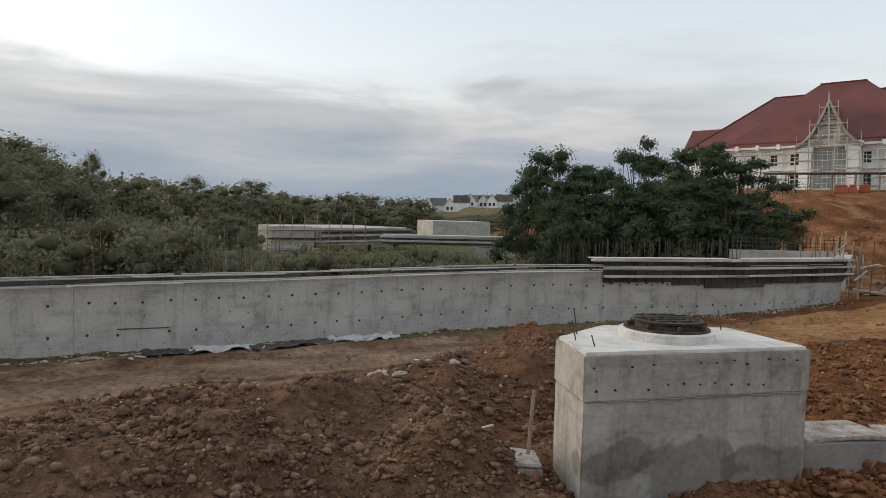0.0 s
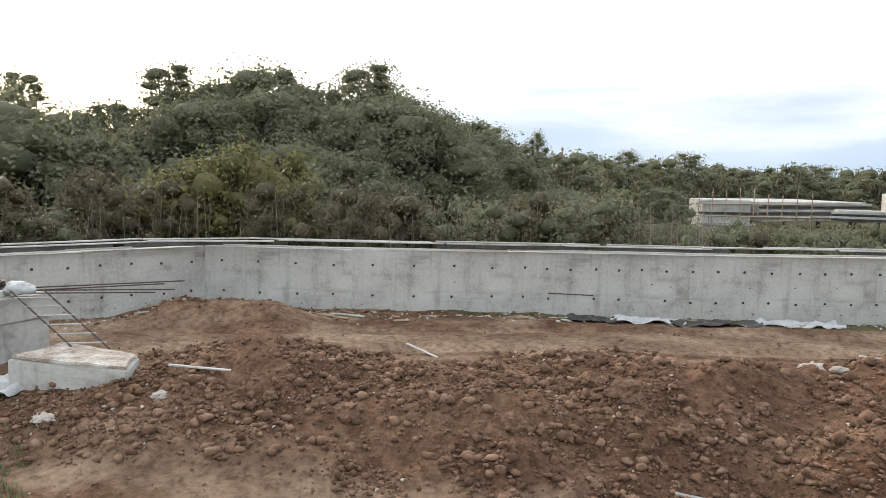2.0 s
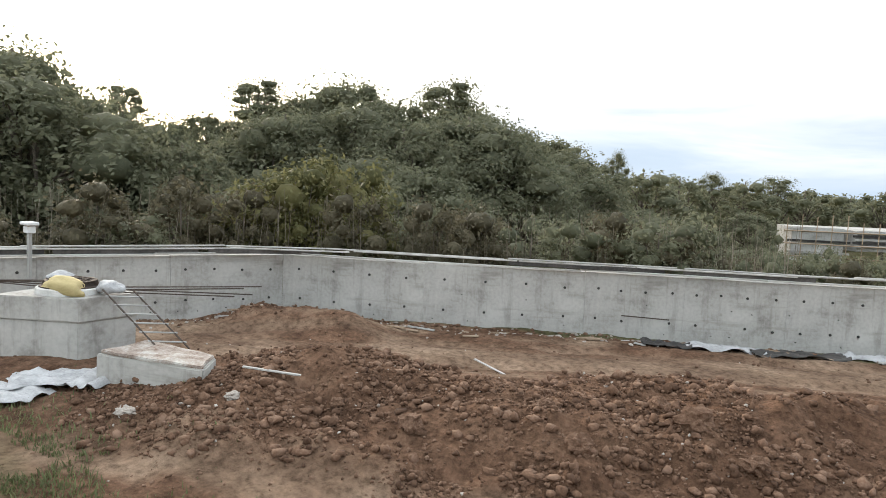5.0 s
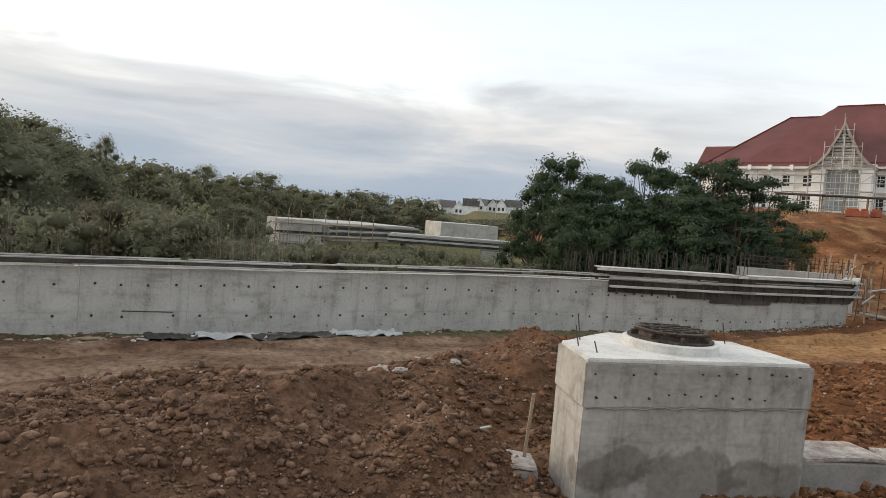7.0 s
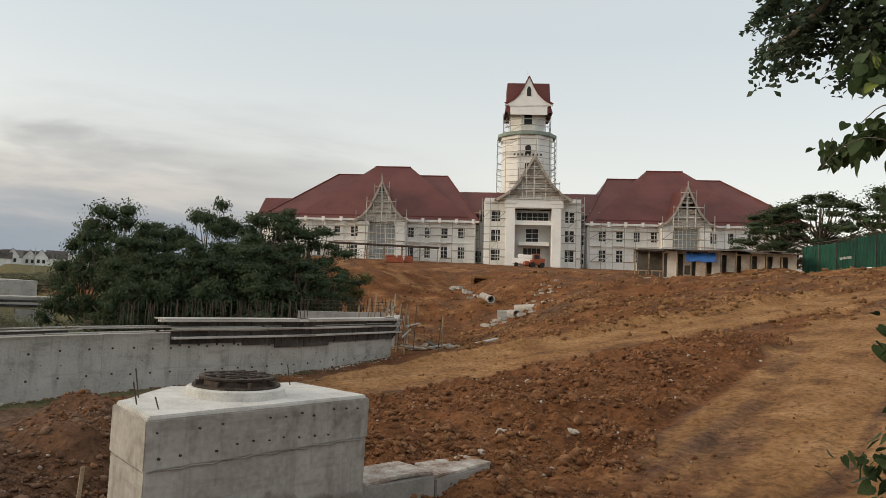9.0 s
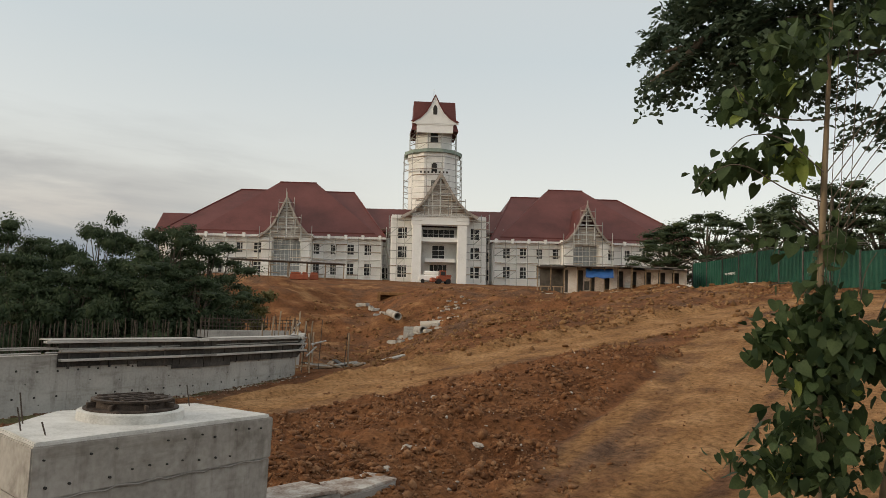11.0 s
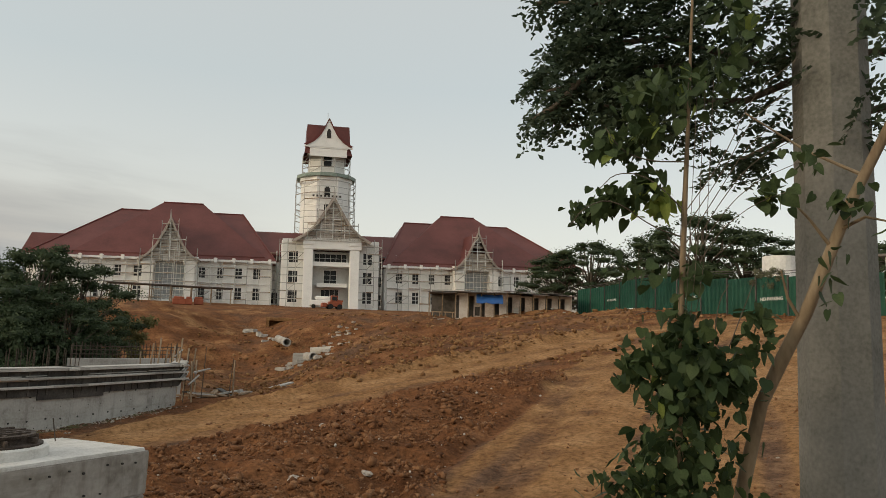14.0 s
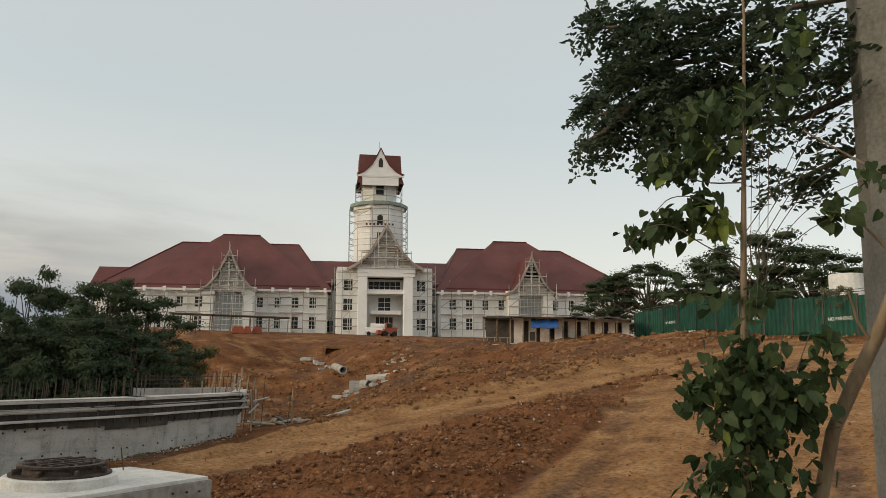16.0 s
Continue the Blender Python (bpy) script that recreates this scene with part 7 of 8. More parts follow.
def build_half_built():
    """Cast walls and a beam of the half-built works beyond the scrub."""
    def run(name, label, az0, az1, d0, d1, el_top, el_low, deep, mat, rows=0):
        a, b = polar(az0, d0), polar(az1, d1)
        n = math.dist(a, b)
        z1 = 2.8 + d0 * math.tan(radians(el_top))
        z1b = 2.8 + d1 * math.tan(radians(el_top))
        z0 = 2.8 + d0 * math.tan(radians(el_low))
        ob = thing(name, label, "concrete structure", Matrix.Translation((*a, 0)) @ Matrix.Rotation(math.atan2(b[1] - a[1], b[0] - a[0]), 4, "Z"))
        part("body", boxes((0, n, 0, deep, z0, z1), bevel=0.02), mat, ob)
        for k in range(rows):
            z = z1 - 0.12 - (z1 - z0) * 0.8 * k / max(1, rows)
            part("waler", boxes((-0.3, n + 0.3, -0.16, -0.02, z - 0.07, z + 0.05)), TIMBER_PALE if k % 2 == 0 else PLY_DARK, ob)
        return ob

    run("cast_wall", "white cast wall with scaffolding beyond the scrub", -12.9, -9.6, 45, 46, -1.5, -5.6, 2.5, CONCRETE, 4)
    run("cast_slab", "long pale roof slab with banded formwork", -8.8, -2.3, 46, 52, -1.55, -3.0, 6, CONCRETE, 5)
    run("cast_wall", "plain pale wall beyond the scrub", -0.2, 4.4, 66, 68, -0.78, -2.5, 5, CONCRETE, 0)
    run("concrete_beam", "dark banded beam on a concrete pier", -4.0, 7.2, 44, 46, -1.95, -2.75, 1.2, CONCRETE, 4)
    px, py = polar(4.3, 45.2)
    pier = tagged(link_mesh("pier", rough_prism([(-0.9, -0.5), (0.9, -0.5), (0.9, 0.6), (-0.9, 0.6)], -4.0, 0.60, 2, 3, 0.02, 0.03), CONCRETE), "grey concrete pier under the beam", "pier")
    pier.matrix_basis = Matrix.Translation((px, py, 0))
    rngs = random.Random(3)
    sc = thing("scaffold", "thin timber scaffold on the half-built wall", "scaffold")
    for k in range(9):
        x, y = polar(-13.2 + 0.95 * k, 44.2)
        share("standard", TIMBER_BAR, sc, bar_matrix((x, y, -2.6), (x, y, 2.0 + rngs.uniform(0, 0.6)), 0.026))
    for z in (0.0, 0.7, 1.4):
        p, q = polar(-13.4, 44.1), polar(-5.6, 44.3)
        share("ledger", TIMBER_BAR, sc, bar_matrix((*p, z), (*q, z + 0.1), 0.035))


build_half_built()


def build_far_houses():
    rng = random.Random(18)
    house = thing("house", "small white gabled house far off on the plain", "house", None, "far estate")
    part("wall", boxes((-2.6, 2.6, -4, 4, -1, 3.4)), WHITE_RAW, house)
    bm = bmesh.new()
    slab_xz(bm, [(-2.6, 3.4), (2.6, 3.4), (0, 6.2)], -4.0, 4.0)
    part("gable", bm, WHITE_RAW, house)
    bm = bmesh.new()
    for s in (-1, 1):
        poly(bm, [(s * 3.0, -4.4, 3.1), (s * 3.0, 4.4, 3.1), (0, 4.4, 6.4), (0, -4.4, 6.4)])
    bmesh.ops.solidify(bm, geom=bm.faces[:], thickness=0.15)
    part("roof", bm, SHED_ROOF, house)
    for x in (-1.6, 0.5):
        part("window", boxes((x, x + 1.1, -4.06, -4.0, 1.0, 2.4)), WINDOW_DARK, house)
    first = True
    for k in range(26):
        az = -0.6 + 0.86 * (k % 13) + rng.uniform(-0.12, 0.12)
        d = 372 + 26 * (k // 13) + rng.uniform(-5, 5)
        x, y = polar(az, d)
        m = Matrix.Translation((x, y, ground_z(x, y) - 0.3)) @ Matrix.Rotation(radians(-az + rng.choice((0, 0, 90))), 4, "Z") @ Matrix.Diagonal((1.0, 1.0, 1.15, 1))
        if first:
            house.matrix_basis = m
            first = False
        else:
            again(house, m)
    for k, (az, d, h) in enumerate(((4.1, 300, 9), (2.2, 420, 8), (-9.5, 300, 9))):
        x, y = polar(az, d)
        mast = tagged(new("mast", TUBE_MESH), "thin far mast on the plain", "mast")
        mast.matrix_basis = bar_matrix((x, y, ground_z(x, y)), (x, y, ground_z(x, y) + h), 0.12)


build_far_houses()


def build_loader():
    """A small orange site loader parked before the entrance, and a white van beside it."""
    x, y = polar(41.2, 106)
    m = Matrix.Translation((x, y, ground_z(x, y))) @ Matrix.Rotation(radians(150), 4, "Z") @ Matrix.Diagonal((0.8, 0.8, 0.8, 1))
    ob = thing("site_loader", "orange site loader parked before the hall's entrance", "loader", m)
    part("body", boxes((-1.4, 1.1, -0.8, 0.8, 0.5, 1.4), (-1.5, -0.6, -0.75, 0.75, 1.4, 1.7), bevel=0.06), ORANGE, ob)
    part("cab", boxes((-0.5, 0.7, -0.7, 0.7, 1.4, 2.5), bevel=0.06), ORANGE, ob)
    part("cab_window", boxes((-0.35, 0.55, -0.72, 0.72, 1.6, 2.3), (-0.4, 0.72, -0.55, 0.55, 1.6, 2.3)), WINDOW_DARK, ob)
    part("bucket", boxes((1.5, 2.3, -1.0, 1.0, 0.3, 1.1), bevel=0.1), ORANGE, ob)
    part("arm", boxes((0.6, 1.6, -0.7, -0.5, 0.7, 0.95), (0.6, 1.6, 0.5, 0.7, 0.7, 0.95)), ORANGE, ob)
    for wx in (-0.9, 0.8):
        for wy in (-0.85, 0.85):
            bm = bmesh.new()
            bmesh.ops.create_cone(bm, cap_ends=True, segments=16, radius1=0.48, radius2=0.48, depth=0.35, matrix=Matrix.Translation((wx, wy, 0.48)) @ Matrix.Rotation(radians(90), 4, "X"))
            part("wheel", bm, BLACK, ob)
    x, y = polar(40.2, 107)
    van = thing("van", "small white van parked beside the loader", "van", Matrix.Translation((x, y, ground_z(x, y))) @ Matrix.Rotation(radians(140), 4, "Z"))
    part("body", boxes((-1.7, 1.7, -0.75, 0.75, 0.35, 1.2), (-1.6, 0.9, -0.7, 0.7, 1.2, 1.8), bevel=0.1), WHITE, van)
    part("windscreen", boxes((0.5, 0.93, -0.6, 0.6, 1.25, 1.7)), WINDOW_DARK, van)
    for wx in (-1.1, 1.1):
        for wy in (-0.7, 0.7):
            bm = bmesh.new()
            bmesh.ops.create_cone(bm, cap_ends=True, segments=14, radius1=0.3, radius2=0.3, depth=0.2, matrix=Matrix.Translation((wx, wy, 0.3)) @ Matrix.Rotation(radians(90), 4, "X"))
            part("wheel", bm, BLACK, van)
    rng = random.Random(20)
    for k, (az, d, w) in enumerate(((29.6, 92, 1.5), (31.0, 93, 1.1), (30.3, 92, 0.8))):
        x, y = polar(az, d)
        ob = tagged(link_mesh("brick_pallet", boxes((-w / 2, w / 2, -0.6, 0.6, 0, 0.7), (-w / 2.4, w / 2.6, -0.5, 0.5, 0.7, 0.95), bevel=0.05), ORANGE), "orange-red stacked building blocks near the hall", "pallet")
        ob.matrix_basis = Matrix.Translation((x, y, ground_z(x, y))) @ Matrix.Rotation(radians(-30), 4, "Z")
    shed = thing("open_shelter", "low open shelter with a dark sheet roof before the wing", "shelter", Matrix.Translation((*polar(29.0, 104), ground_z(*polar(29.0, 104)))) @ Matrix.Rotation(radians(-33), 4, "Z"))
    part("roof", boxes((-8, 8, -1.5, 1.5, 2.2, 2.32)), SHED_ROOF, shed)
    for k in range(7):
        for yy in (-1.3, 1.3):
            part("post", boxes((-7.8 + 2.6 * k - 0.07, -7.8 + 2.6 * k + 0.07, yy - 0.07, yy + 0.07, -0.3, 2.2)), TIMBER, shed)


build_loader()


# ---- the road edge: pole, sapling with vines, overhanging tree ----
def build_pole():
    pole = thing("utility_pole", "stout grey octagonal concrete pole at the road edge", "pole", Matrix.Translation((3.385, 0.465, 0)))
    bm = bmesh.new()
    n = 8
    zs = [0.6 + 0.35 * k for k in range(28)]
    rings = []
    for z in zs:
        r = 0.172 - 0.006 * (z - 0.6)
        rings.append([bm.verts.new((r * math.cos(2 * math.pi * (k + 0.28) / n) + 0.003 * noise.noise(Vector((k, z * 2, 0))), r * math.sin(2 * math.pi * (k + 0.28) / n), z)) for k in range(n)])
    for a, b in zip(rings, rings[1:]):
        for k in range(n):
            bm.faces.new((a[k], a[(k + 1) % n], b[(k + 1) % n], b[k]))
    bm.faces.new(rings[-1])
    edges = [e for e in bm.edges if abs((e.verts[0].co - e.verts[1].co).z) > 0.2]
    bmesh.ops.bevel(bm, geom=edges, offset=0.012, segments=2, affect="EDGES")
    part("shaft", bm, POLE_CONCRETE, pole)


build_pole()


def leaf_mesh(name, mat, width=0.85):
    """A heart-shaped leaf, one long, hanging from its stalk along -z."""
    half = [(0.0, 0.0), (0.22, 0.12), (0.42, -0.02), (0.46, -0.28), (0.34, -0.58), (0.16, -0.84), (0.0, -1.05)]
    bm = bmesh.new()
    mid = [bm.verts.new((0, 0.05 * math.sin(3 * -z), z)) for z in (0.0, -0.02, -0.15, -0.35, -0.6, -0.85, -1.05)]
    for s in (-1, 1):
        rim = [mid[0]] + [bm.verts.new((s * x * width, 0.10 * x * x * 4 - 0.05 * z * z, z)) for x, z in half[1:-1]] + [mid[-1]]
        for i in range(len(rim) - 1):
            pts = [mid[i], mid[i + 1], rim[i + 1], rim[i]]
            pts = [p for j, p in enumerate(pts) if p not in pts[:j]]
            if len(pts) > 2:
                bm.faces.new(pts if s > 0 else pts[::-1])
    me = bpy.data.meshes.new(name)
    bm.to_mesh(me)
    bm.free()
    me.polygons.foreach_set("use_smooth", [True] * len(me.polygons))
    me.materials.append(mat)
    return me


def build_vine():
    """A slim sapling smothered by a heart-leaved climber, with one bent bare stem beside it."""
    rng = random.Random(33)
    vine = thing("climbing_vine", "heart-leaved vine smothering a slim sapling by the pole", "vine")
    def at(az, el, d):
        return Vector((-0.05 + math.sin(radians(az)) * d, -0.22 + math.cos(radians(az)) * d, 2.738 + d * math.tan(radians(el))))

    def near(az, el, d):
        d = 2.6 + (d - 2.9) * 0.9
        return Vector((-0.05 + math.sin(radians(az)) * d, -0.22 + math.cos(radians(az)) * d, 2.738 + d * math.tan(radians(el))))
    bm = bmesh.new()
    tube_path(bm, [(2.38, 0.78, 0.8), near(68.1, -9, 2.9), near(68.2, 0, 2.92), near(68.5, 8, 2.9), near(68.9, 17, 2.92), near(69.3, 26, 2.95), near(69.0, 38, 2.95)], [0.015, 0.014, 0.012, 0.010, 0.007, 0.005, 0.003], 7, 0.08, rng)
    part("stem", bm, STEM, vine, smooth=True)

    def runner(r, *pts):
        for _ in range(2):
            pts = [pts[0]] + [a.lerp(b, f) for a, b in zip(pts, pts[1:]) for f in (0.25, 0.75)] + [pts[-1]]
        bm = bmesh.new()
        tube_path(bm, pts, [r * (1 - 0.5 * k / len(pts)) for k in range(len(pts))], 5)
        part("tendril", bm, BARK, vine)
    # long shoots fanning from the sapling up to the pole
    for k in range(6):
        el = 4.5 + 1.2 * k
        runner(0.0019, near(68.7, el, 2.9), near(70.6 + 0.2 * k, el + 4.0, 2.88), near(73.4, el + 6.4 + 0.35 * k, 2.86), near(76.6 + 0.4 * rng.random(), el + 7.4 + 0.6 * k, 2.84))
    # strands that hang straight down
    for k in range(4):
        az = 68.2 + 0.6 * k + rng.uniform(-0.1, 0.1)
        runner(0.0014, near(az + 0.8, 20, 2.88), near(az + 0.4, 13, 2.86), near(az, 6, 2.88), near(68.3 + 0.1 * k, -1, 2.9))
    # arching side shoots
    runner(0.003, near(68.6, 14.2, 2.9), near(66.0, 14.3, 2.85), near(63.8, 15.2, 2.82), near(62.6, 17.0, 2.8))
    runner(0.0026, near(68.5, 8.5, 2.9), near(66.2, 9.3, 2.84), near(63.2, 11.6, 2.8), near(61.0, 10.9, 2.78), near(59.9, 9.4, 2.78))
    runner(0.0026, near(68.6, 10.5, 2.9), near(66.0, 13.2, 2.85), near(63.5, 13.6, 2.8), near(62.2, 12.3, 2.8))
    runner(0.0026, near(68.2, 1.5, 2.9), near(66.4, 3.0, 2.84), near(65.0, 2.6, 2.82))
    runner(0.0022, near(71.5, 0.0, 2.88), near(72.6, 3.0, 2.84), near(73.4, 5.2, 2.82))
    runner(0.0022, near(70.6, 0.6, 2.88), near(70.9, 3.6, 2.86), near(71.7, 5.0, 2.86))
    meshes = [leaf_mesh("leaf", LEAF_VINE, w) for w in (0.8, 0.95, 1.08)]
    young = leaf_mesh("leaf", LEAF_YOUNG, 0.95)
    # clumps: bearing, elevation, half-spans in degrees, depth, leaves, share of young leaves
    clumps = ((68.6, -0.6, 3.0, 2.8, 0.22, 120, 0.03), (65.2, -1.2, 1.5, 2.0, 0.12, 20, 0.03), (72.0, -1.9, 1.8, 1.9, 0.12, 26, 0.02), (68.4, -3.9, 2.6, 1.8, 0.2, 60, 0.03), (68.2, -7.2, 4.2, 2.6, 0.25, 70, 0.04), (66.8, -10.0, 4.6, 1.6, 0.2, 60, 0.03), (68.3, 2.8, 1.0, 1.8, 0.1, 22, 0.05), (65.6, 6.2, 1.9, 1.3, 0.12, 14, 0.0), (68.9, 6.0, 1.2, 1.6, 0.1, 16, 0.05), (73.9, 2.0, 1.2, 1.9, 0.08, 22, 0.02), (60.9, 10.4, 1.1, 0.8, 0.08, 22, 0.0), (63.1, 11.4, 1.7, 1.2, 0.1, 46, 0.03), (65.5, 12.8, 1.7, 1.4, 0.12, 40, 0.06), (66.8, 11.1, 1.3, 1.5, 0.08, 26, 0.92), (63.0, 15.7, 1.8, 1.0, 0.12, 44, 0.02), (65.6, 16.6, 1.8, 1.2, 0.15, 38, 0.02), (68.1, 19.4, 2.8, 2.2, 0.2, 44, 0.05), (64.8, 18.6, 2.2, 1.6, 0.18, 26, 0.02), (72.4, 23.6, 2.4, 2.2, 0.15, 26, 0.02), (71.0, 20.6, 1.8, 1.8, 0.15, 18, 0.02), (75.0, 11.8, 1.5, 1.3, 0.1, 20, 0.02), (77.4, 14.5, 1.6, 1.4, 0.06, 10, 0.0), (79.6, 10.6, 1.8, 1.0, 0.06, 12, 0.0), (78.4, 5.4, 0.9, 2.2, 0.06, 8, 0.0), (82.6, 10.0, 1.0, 1.6, 0.06, 7, 0.0))
    for az, el, sa, se, sd, n, yg in clumps:
        for k in range(int(n * 1.25)):
            p = near(az + rng.gauss(0, sa * 0.52), el + rng.gauss(0, se * 0.52), 2.9 + rng.gauss(0, sd * 0.5))
            s = rng.uniform(0.027, 0.056) * (1.2 if rng.random() < 0.25 or el > 20 else 1)
            m = Matrix.Translation(p) @ Matrix.Rotation(rng.uniform(0, 6.28), 4, "Z") @ Matrix.Rotation(rng.gauss(0.45, 0.6), 4, "X") @ Matrix.Rotation(rng.gauss(0, 0.5), 4, "Y") @ Matrix.Diagonal((s, s, s, 1))
            share("leaf", young if rng.random() < yg else rng.choice(meshes), vine, m)
    # the dense inner foliage
    spread = []
    for az, el, sa, se, sd, n, yg in clumps:
        if yg > 0.5:
            continue
        for k in range(int(n * (2.2 if el < 1 else 0.5))):
            p = near(az + rng.gauss(0, sa * 0.5), el + rng.gauss(0, se * 0.5), 2.95 + rng.gauss(0, sd * 0.6))
            s = rng.uniform(0.028, 0.056)
            spread.append(Matrix.Translation(p) @ Matrix.Rotation(rng.uniform(0, 6.28), 4, "Z") @ Matrix.Rotation(rng.gauss(0.5, 0.5), 4, "X") @ Matrix.Rotation(rng.gauss(0, 0.35), 4, "Y") @ Matrix.Diagonal((s, s, s, 1)))
    bm = bmesh.new()
    for m in spread:
        have = len(bm.verts)
        bm.from_mesh(meshes[1])
        bm.verts.ensure_lookup_table()
        for q in bm.verts[have:]:
            q.co = m @ q.co
    tagged(part("foliage", bm, LEAF_VINE, vine, smooth=True), kind="stuff")
    bent = thing("bent_sapling", "bare brown sapling stem leaning across the pole", "sapling")
    bm = bmesh.new()
    tube_path(bm, [(2.72, 0.86, 0.8), at(72.4, -9.5, 2.8), at(73.7, -3.6, 2.78), at(75.2, -0.2, 2.76), at(76.7, 2.9, 2.74), at(79.8, 10.8, 2.72), at(82.8, 16.7, 2.72), at(86.5, 25, 2.75)], [0.026, 0.024, 0.022, 0.024, 0.021, 0.018, 0.016, 0.013], 9, 0.05, rng)
    part("stem", bm, STEM, bent, smooth=True)
    for a, b, c in ((at(78.5, 7.5, 2.73), at(77.2, 9.5, 2.66), at(76.0, 11.0, 2.6)), (at(79.0, 8.8, 2.72), at(80.6, 9.6, 2.66), at(82, 9.2, 2.6)), (at(76.4, 2.4, 2.74), at(75.6, 4.0, 2.7), at(75.2, 6.0, 2.66)), (at(80.5, 12.5, 2.72), at(77, 14.5, 2.85), at(73, 17.5, 3.0))):
        bm = bmesh.new()
        tube_path(bm, [a, b, c], [0.007, 0.005, 0.003], 6)
        part("twig", bm, STEM, bent)


build_vine()


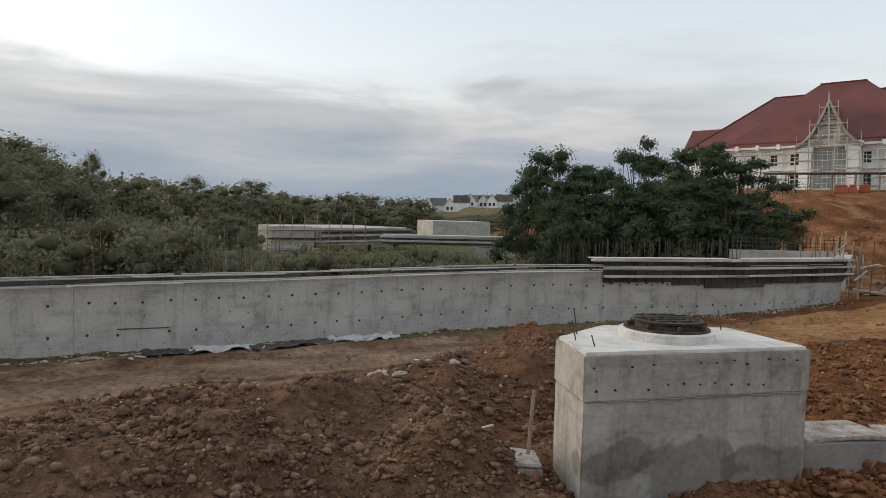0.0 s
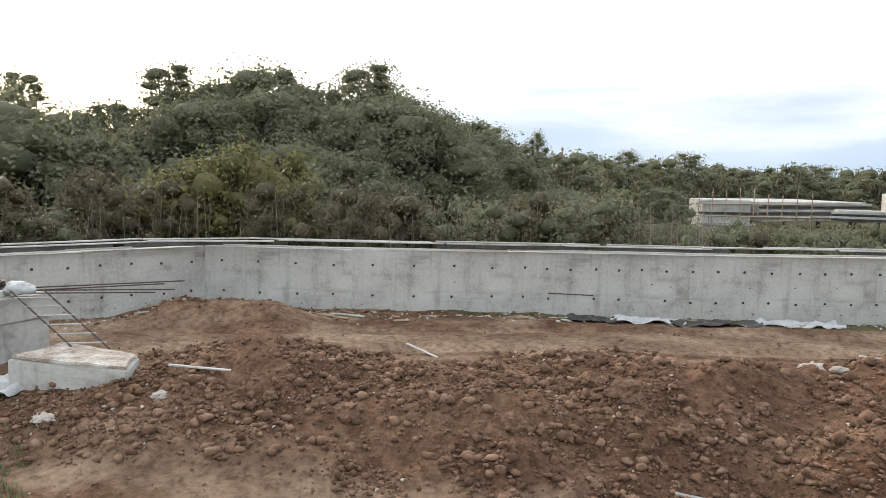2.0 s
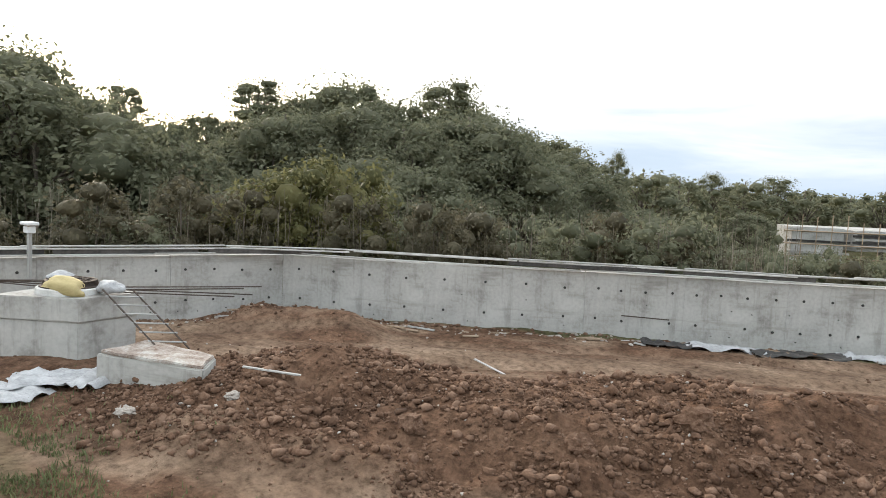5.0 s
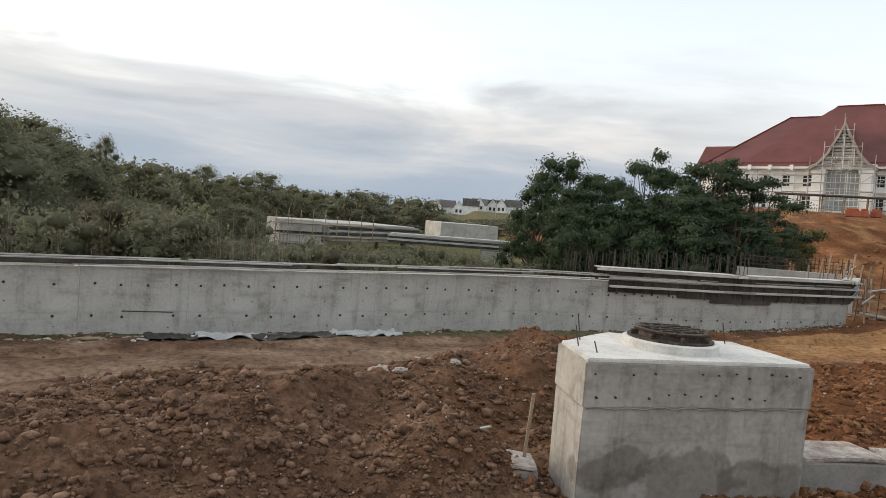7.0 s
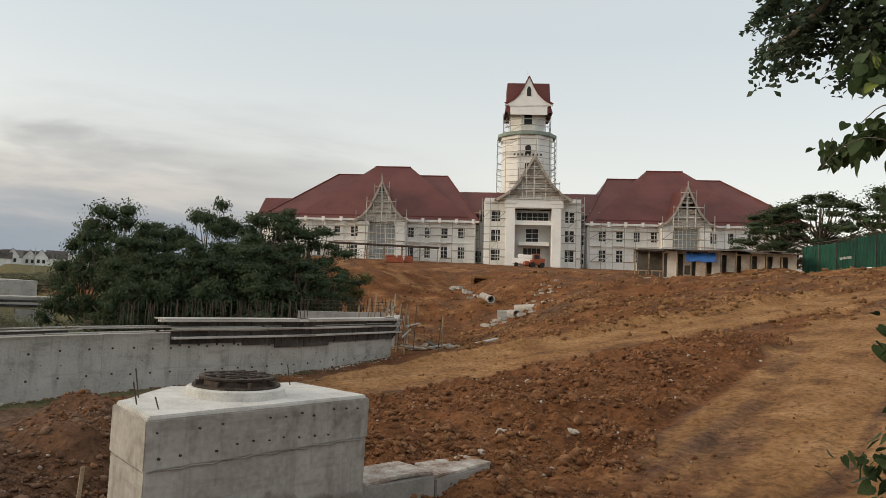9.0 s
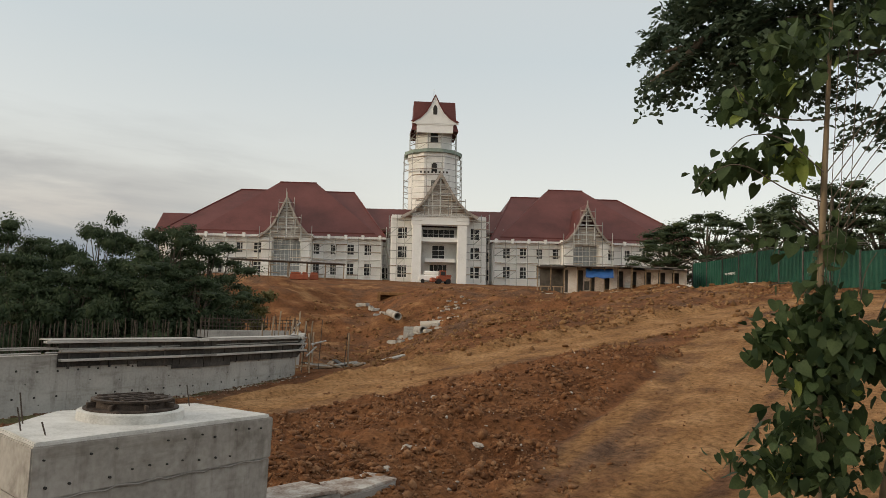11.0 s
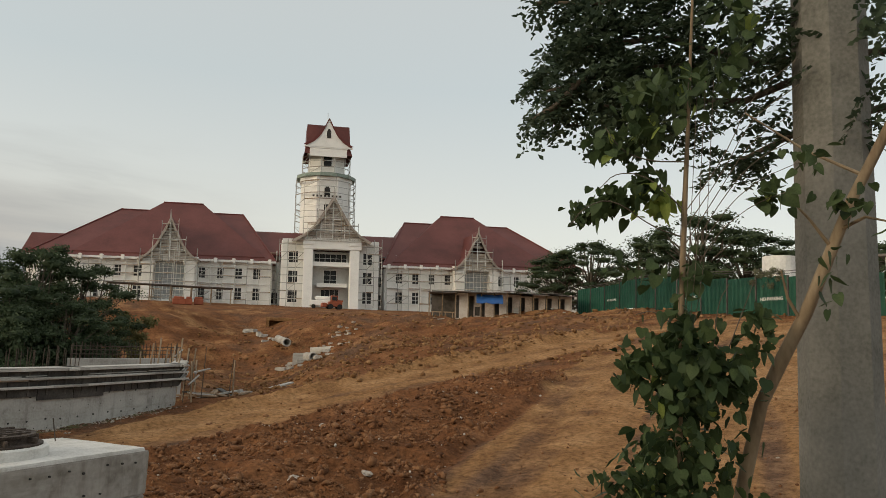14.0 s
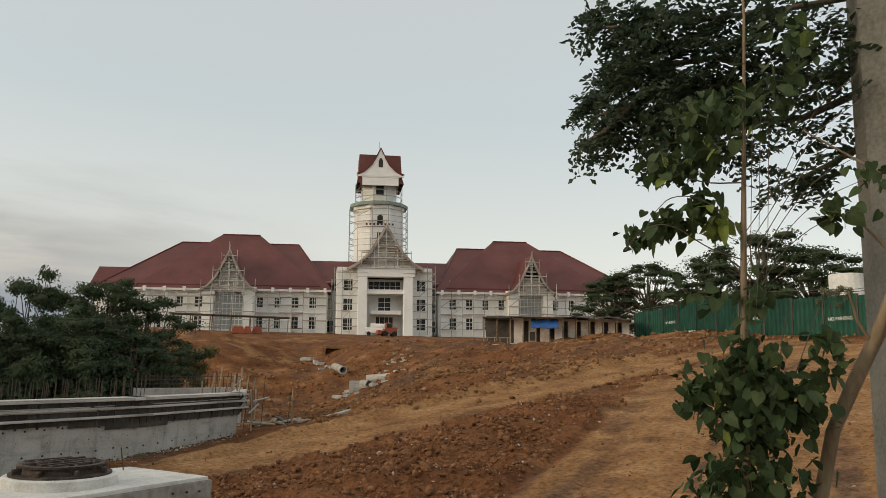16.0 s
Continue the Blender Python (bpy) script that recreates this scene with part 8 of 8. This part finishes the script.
def build_overhang():
    """The feathery tree whose branches hang into view over the road edge."""
    rng = np.random.default_rng(44)
    pyr = random.Random(44)
    tree = thing("overhanging_tree", "dark feathery-leaved tree reaching over the road edge", "tree")
    bm = bmesh.new()
    tube_path(bm, [(4.6, -1.6, 0.2), (4.5, -1.4, 2.3), (4.35, -1.2, 4.0), (4.2, -0.8, 5.6)], [0.13, 0.11, 0.09, 0.04], 9, 0.08, pyr)
    part("trunk", bm, BARK, tree, smooth=True)

    def at(az, el, d):
        d = 3.5 + (d - 5.25) * 0.7
        return Vector((-0.05 + math.sin(radians(az)) * d, -0.22 + math.cos(radians(az)) * d, 2.738 + d * math.tan(radians(el))))

    fork_low, fork_high = Vector((4.35, -1.2, 4.0)), Vector((4.2, -0.8, 5.4))
    limbs = [
        [fork_low, at(84, 20.5, 5.7), at(74, 21, 5.4), at(65, 21.4, 5.25), at(57.6, 19.8, 5.15)],
        [fork_high, at(82, 25.6, 5.7), at(71, 26, 5.4), at(62, 26.2, 5.25), at(56.8, 26.4, 5.2)],
        [fork_low, at(82, 17, 5.6), at(76, 15.6, 5.35), at(71.8, 13.8, 5.2)],
        [at(80, 20.6, 5.6), at(73, 18.4, 5.35), at(67, 18.8, 5.25), at(61.6, 18.6, 5.15)],
        [at(74, 21, 5.4), at(67, 23.4, 5.3), at(60, 23, 5.2)],
        [fork_high, at(80, 30, 5.8), at(70, 31, 5.5), at(62, 30.5, 5.3)],
        [at(61, 20.8, 5.2), at(58.4, 18.6, 5.15), at(56.8, 17.8, 5.1)],
    ]
    for b in limbs:
        bm = bmesh.new()
        tube_path(bm, b, [0.021 * (1 - 0.82 * k / len(b)) for k in range(len(b))], 6, 0.08, pyr)
        part("branch", bm, BARK, tree, smooth=True)
    # leafy masses: bearing, elevation, half-span in degrees, sprays
    masses = ((58.0, 27.0, 1.6, 14), (60.9, 26.0, 2.3, 26), (63.2, 26.0, 2.5, 26), (66.7, 26.0, 2.5, 26), (70.0, 25.4, 2.5, 24), (73.5, 25.0, 2.4, 22), (76.6, 23.8, 2.2, 18), (59.4, 23.2, 1.7, 20), (61.3, 22.6, 2.5, 30), (64.8, 22.6, 2.8, 32), (68.6, 22.2, 2.7, 28), (72.2, 22.1, 2.3, 20), (75.2, 21.3, 2.2, 16), (56.9, 20.8, 1.1, 11), (59.4, 19.6, 1.8, 22), (57.5, 17.7, 1.1, 11), (62.2, 19.3, 2.2, 24), (65.6, 19.3, 2.1, 20), (69.3, 18.9, 2.0, 14), (72.8, 18.1, 1.8, 12), (75.3, 16.6, 1.5, 9), (63.4, 17.2, 1.7, 16), (66.6, 17.0, 1.8, 18), (69.6, 16.4, 1.4, 10), (67.4, 20.4, 2.0, 20), (70.6, 20.4, 2.0, 18), (63.8, 20.8, 2.0, 18), (71.8, 13.9, 1.4, 10), (73.7, 14.5, 1.4, 10), (81.5, 22.7, 2.4, 20), (81.1, 17.7, 2.2, 16), (80.0, 27.0, 3.0, 16), (61.5, 31.0, 3.0, 16), (68.0, 31.0, 3.2, 16), (74.5, 30.0, 3.0, 16))
    leaf_c, leaf_n, leaf_s = [], [], []
    for az, el, span, sprays in masses:
        for k in range(int(sprays * (1.15 if az < 68 else 0.85))):
            p = at(az + pyr.gauss(0, span * 0.5), el + pyr.gauss(0, span * 0.45), 5.25 + pyr.gauss(0, 0.22))
            w = Vector((pyr.gauss(-0.35, 0.7), pyr.gauss(0.35, 0.7), pyr.gauss(-0.3, 0.4))).normalized()
            side = w.cross(Vector((0, 0, 1)))
            side = side.normalized() if side.length > 0.05 else Vector((1, 0, 0))
            up_ = side.cross(w).normalized()
            for j in range(5):
                q = p + w * (0.027 * j - 0.05) + Vector((0, 0, -0.004 * j * j))
                for s in (-1, 1):
                    for h in range(3):
                        c = q + side * s * (0.015 + 0.019 * h) + w * 0.011 * h + Vector((0, 0, pyr.gauss(-0.005 * h, 0.005)))
                        leaf_c.append(c[:])
                        leaf_n.append((up_ + Vector((pyr.gauss(0, 0.45), pyr.gauss(0, 0.45), pyr.gauss(0, 0.3)))).normalized()[:])
                        leaf_s.append(pyr.uniform(0.013, 0.0235))
    v, f = leaf_quads(np.array(leaf_c), np.array(leaf_n), np.array(leaf_s), rng, 0.62)
    crown = new("crown", mesh_from("crown", v, f, LEAF_FINE))
    crown.parent = tree
    weeds = make_tree("rank dark weeds at the foot of the pole", "weeds", "weeds", 1.0, 0.6, LEAF_VINE, 0.045, 130, 9, 95, "scrub", "weeds at the road edge", 0.012)
    for k, (x, y, s, h) in enumerate(((4.3, 0.25, 0.9, 1.1), (5.0, 0.6, 1.0, 1.05), (3.5, 1.05, 0.7, 1.0), (2.9, 1.2, 0.6, 0.85), (5.8, 0.3, 1.0, 1.1))):
        m = Matrix.Translation((x, y, ground_z(x, y) - 0.02)) @ Matrix.Rotation(k, 4, "Z") @ Matrix.Diagonal((s, s, h, 1))
        if k == 0:
            weeds.matrix_basis = m
        else:
            again(weeds, m)


build_overhang()
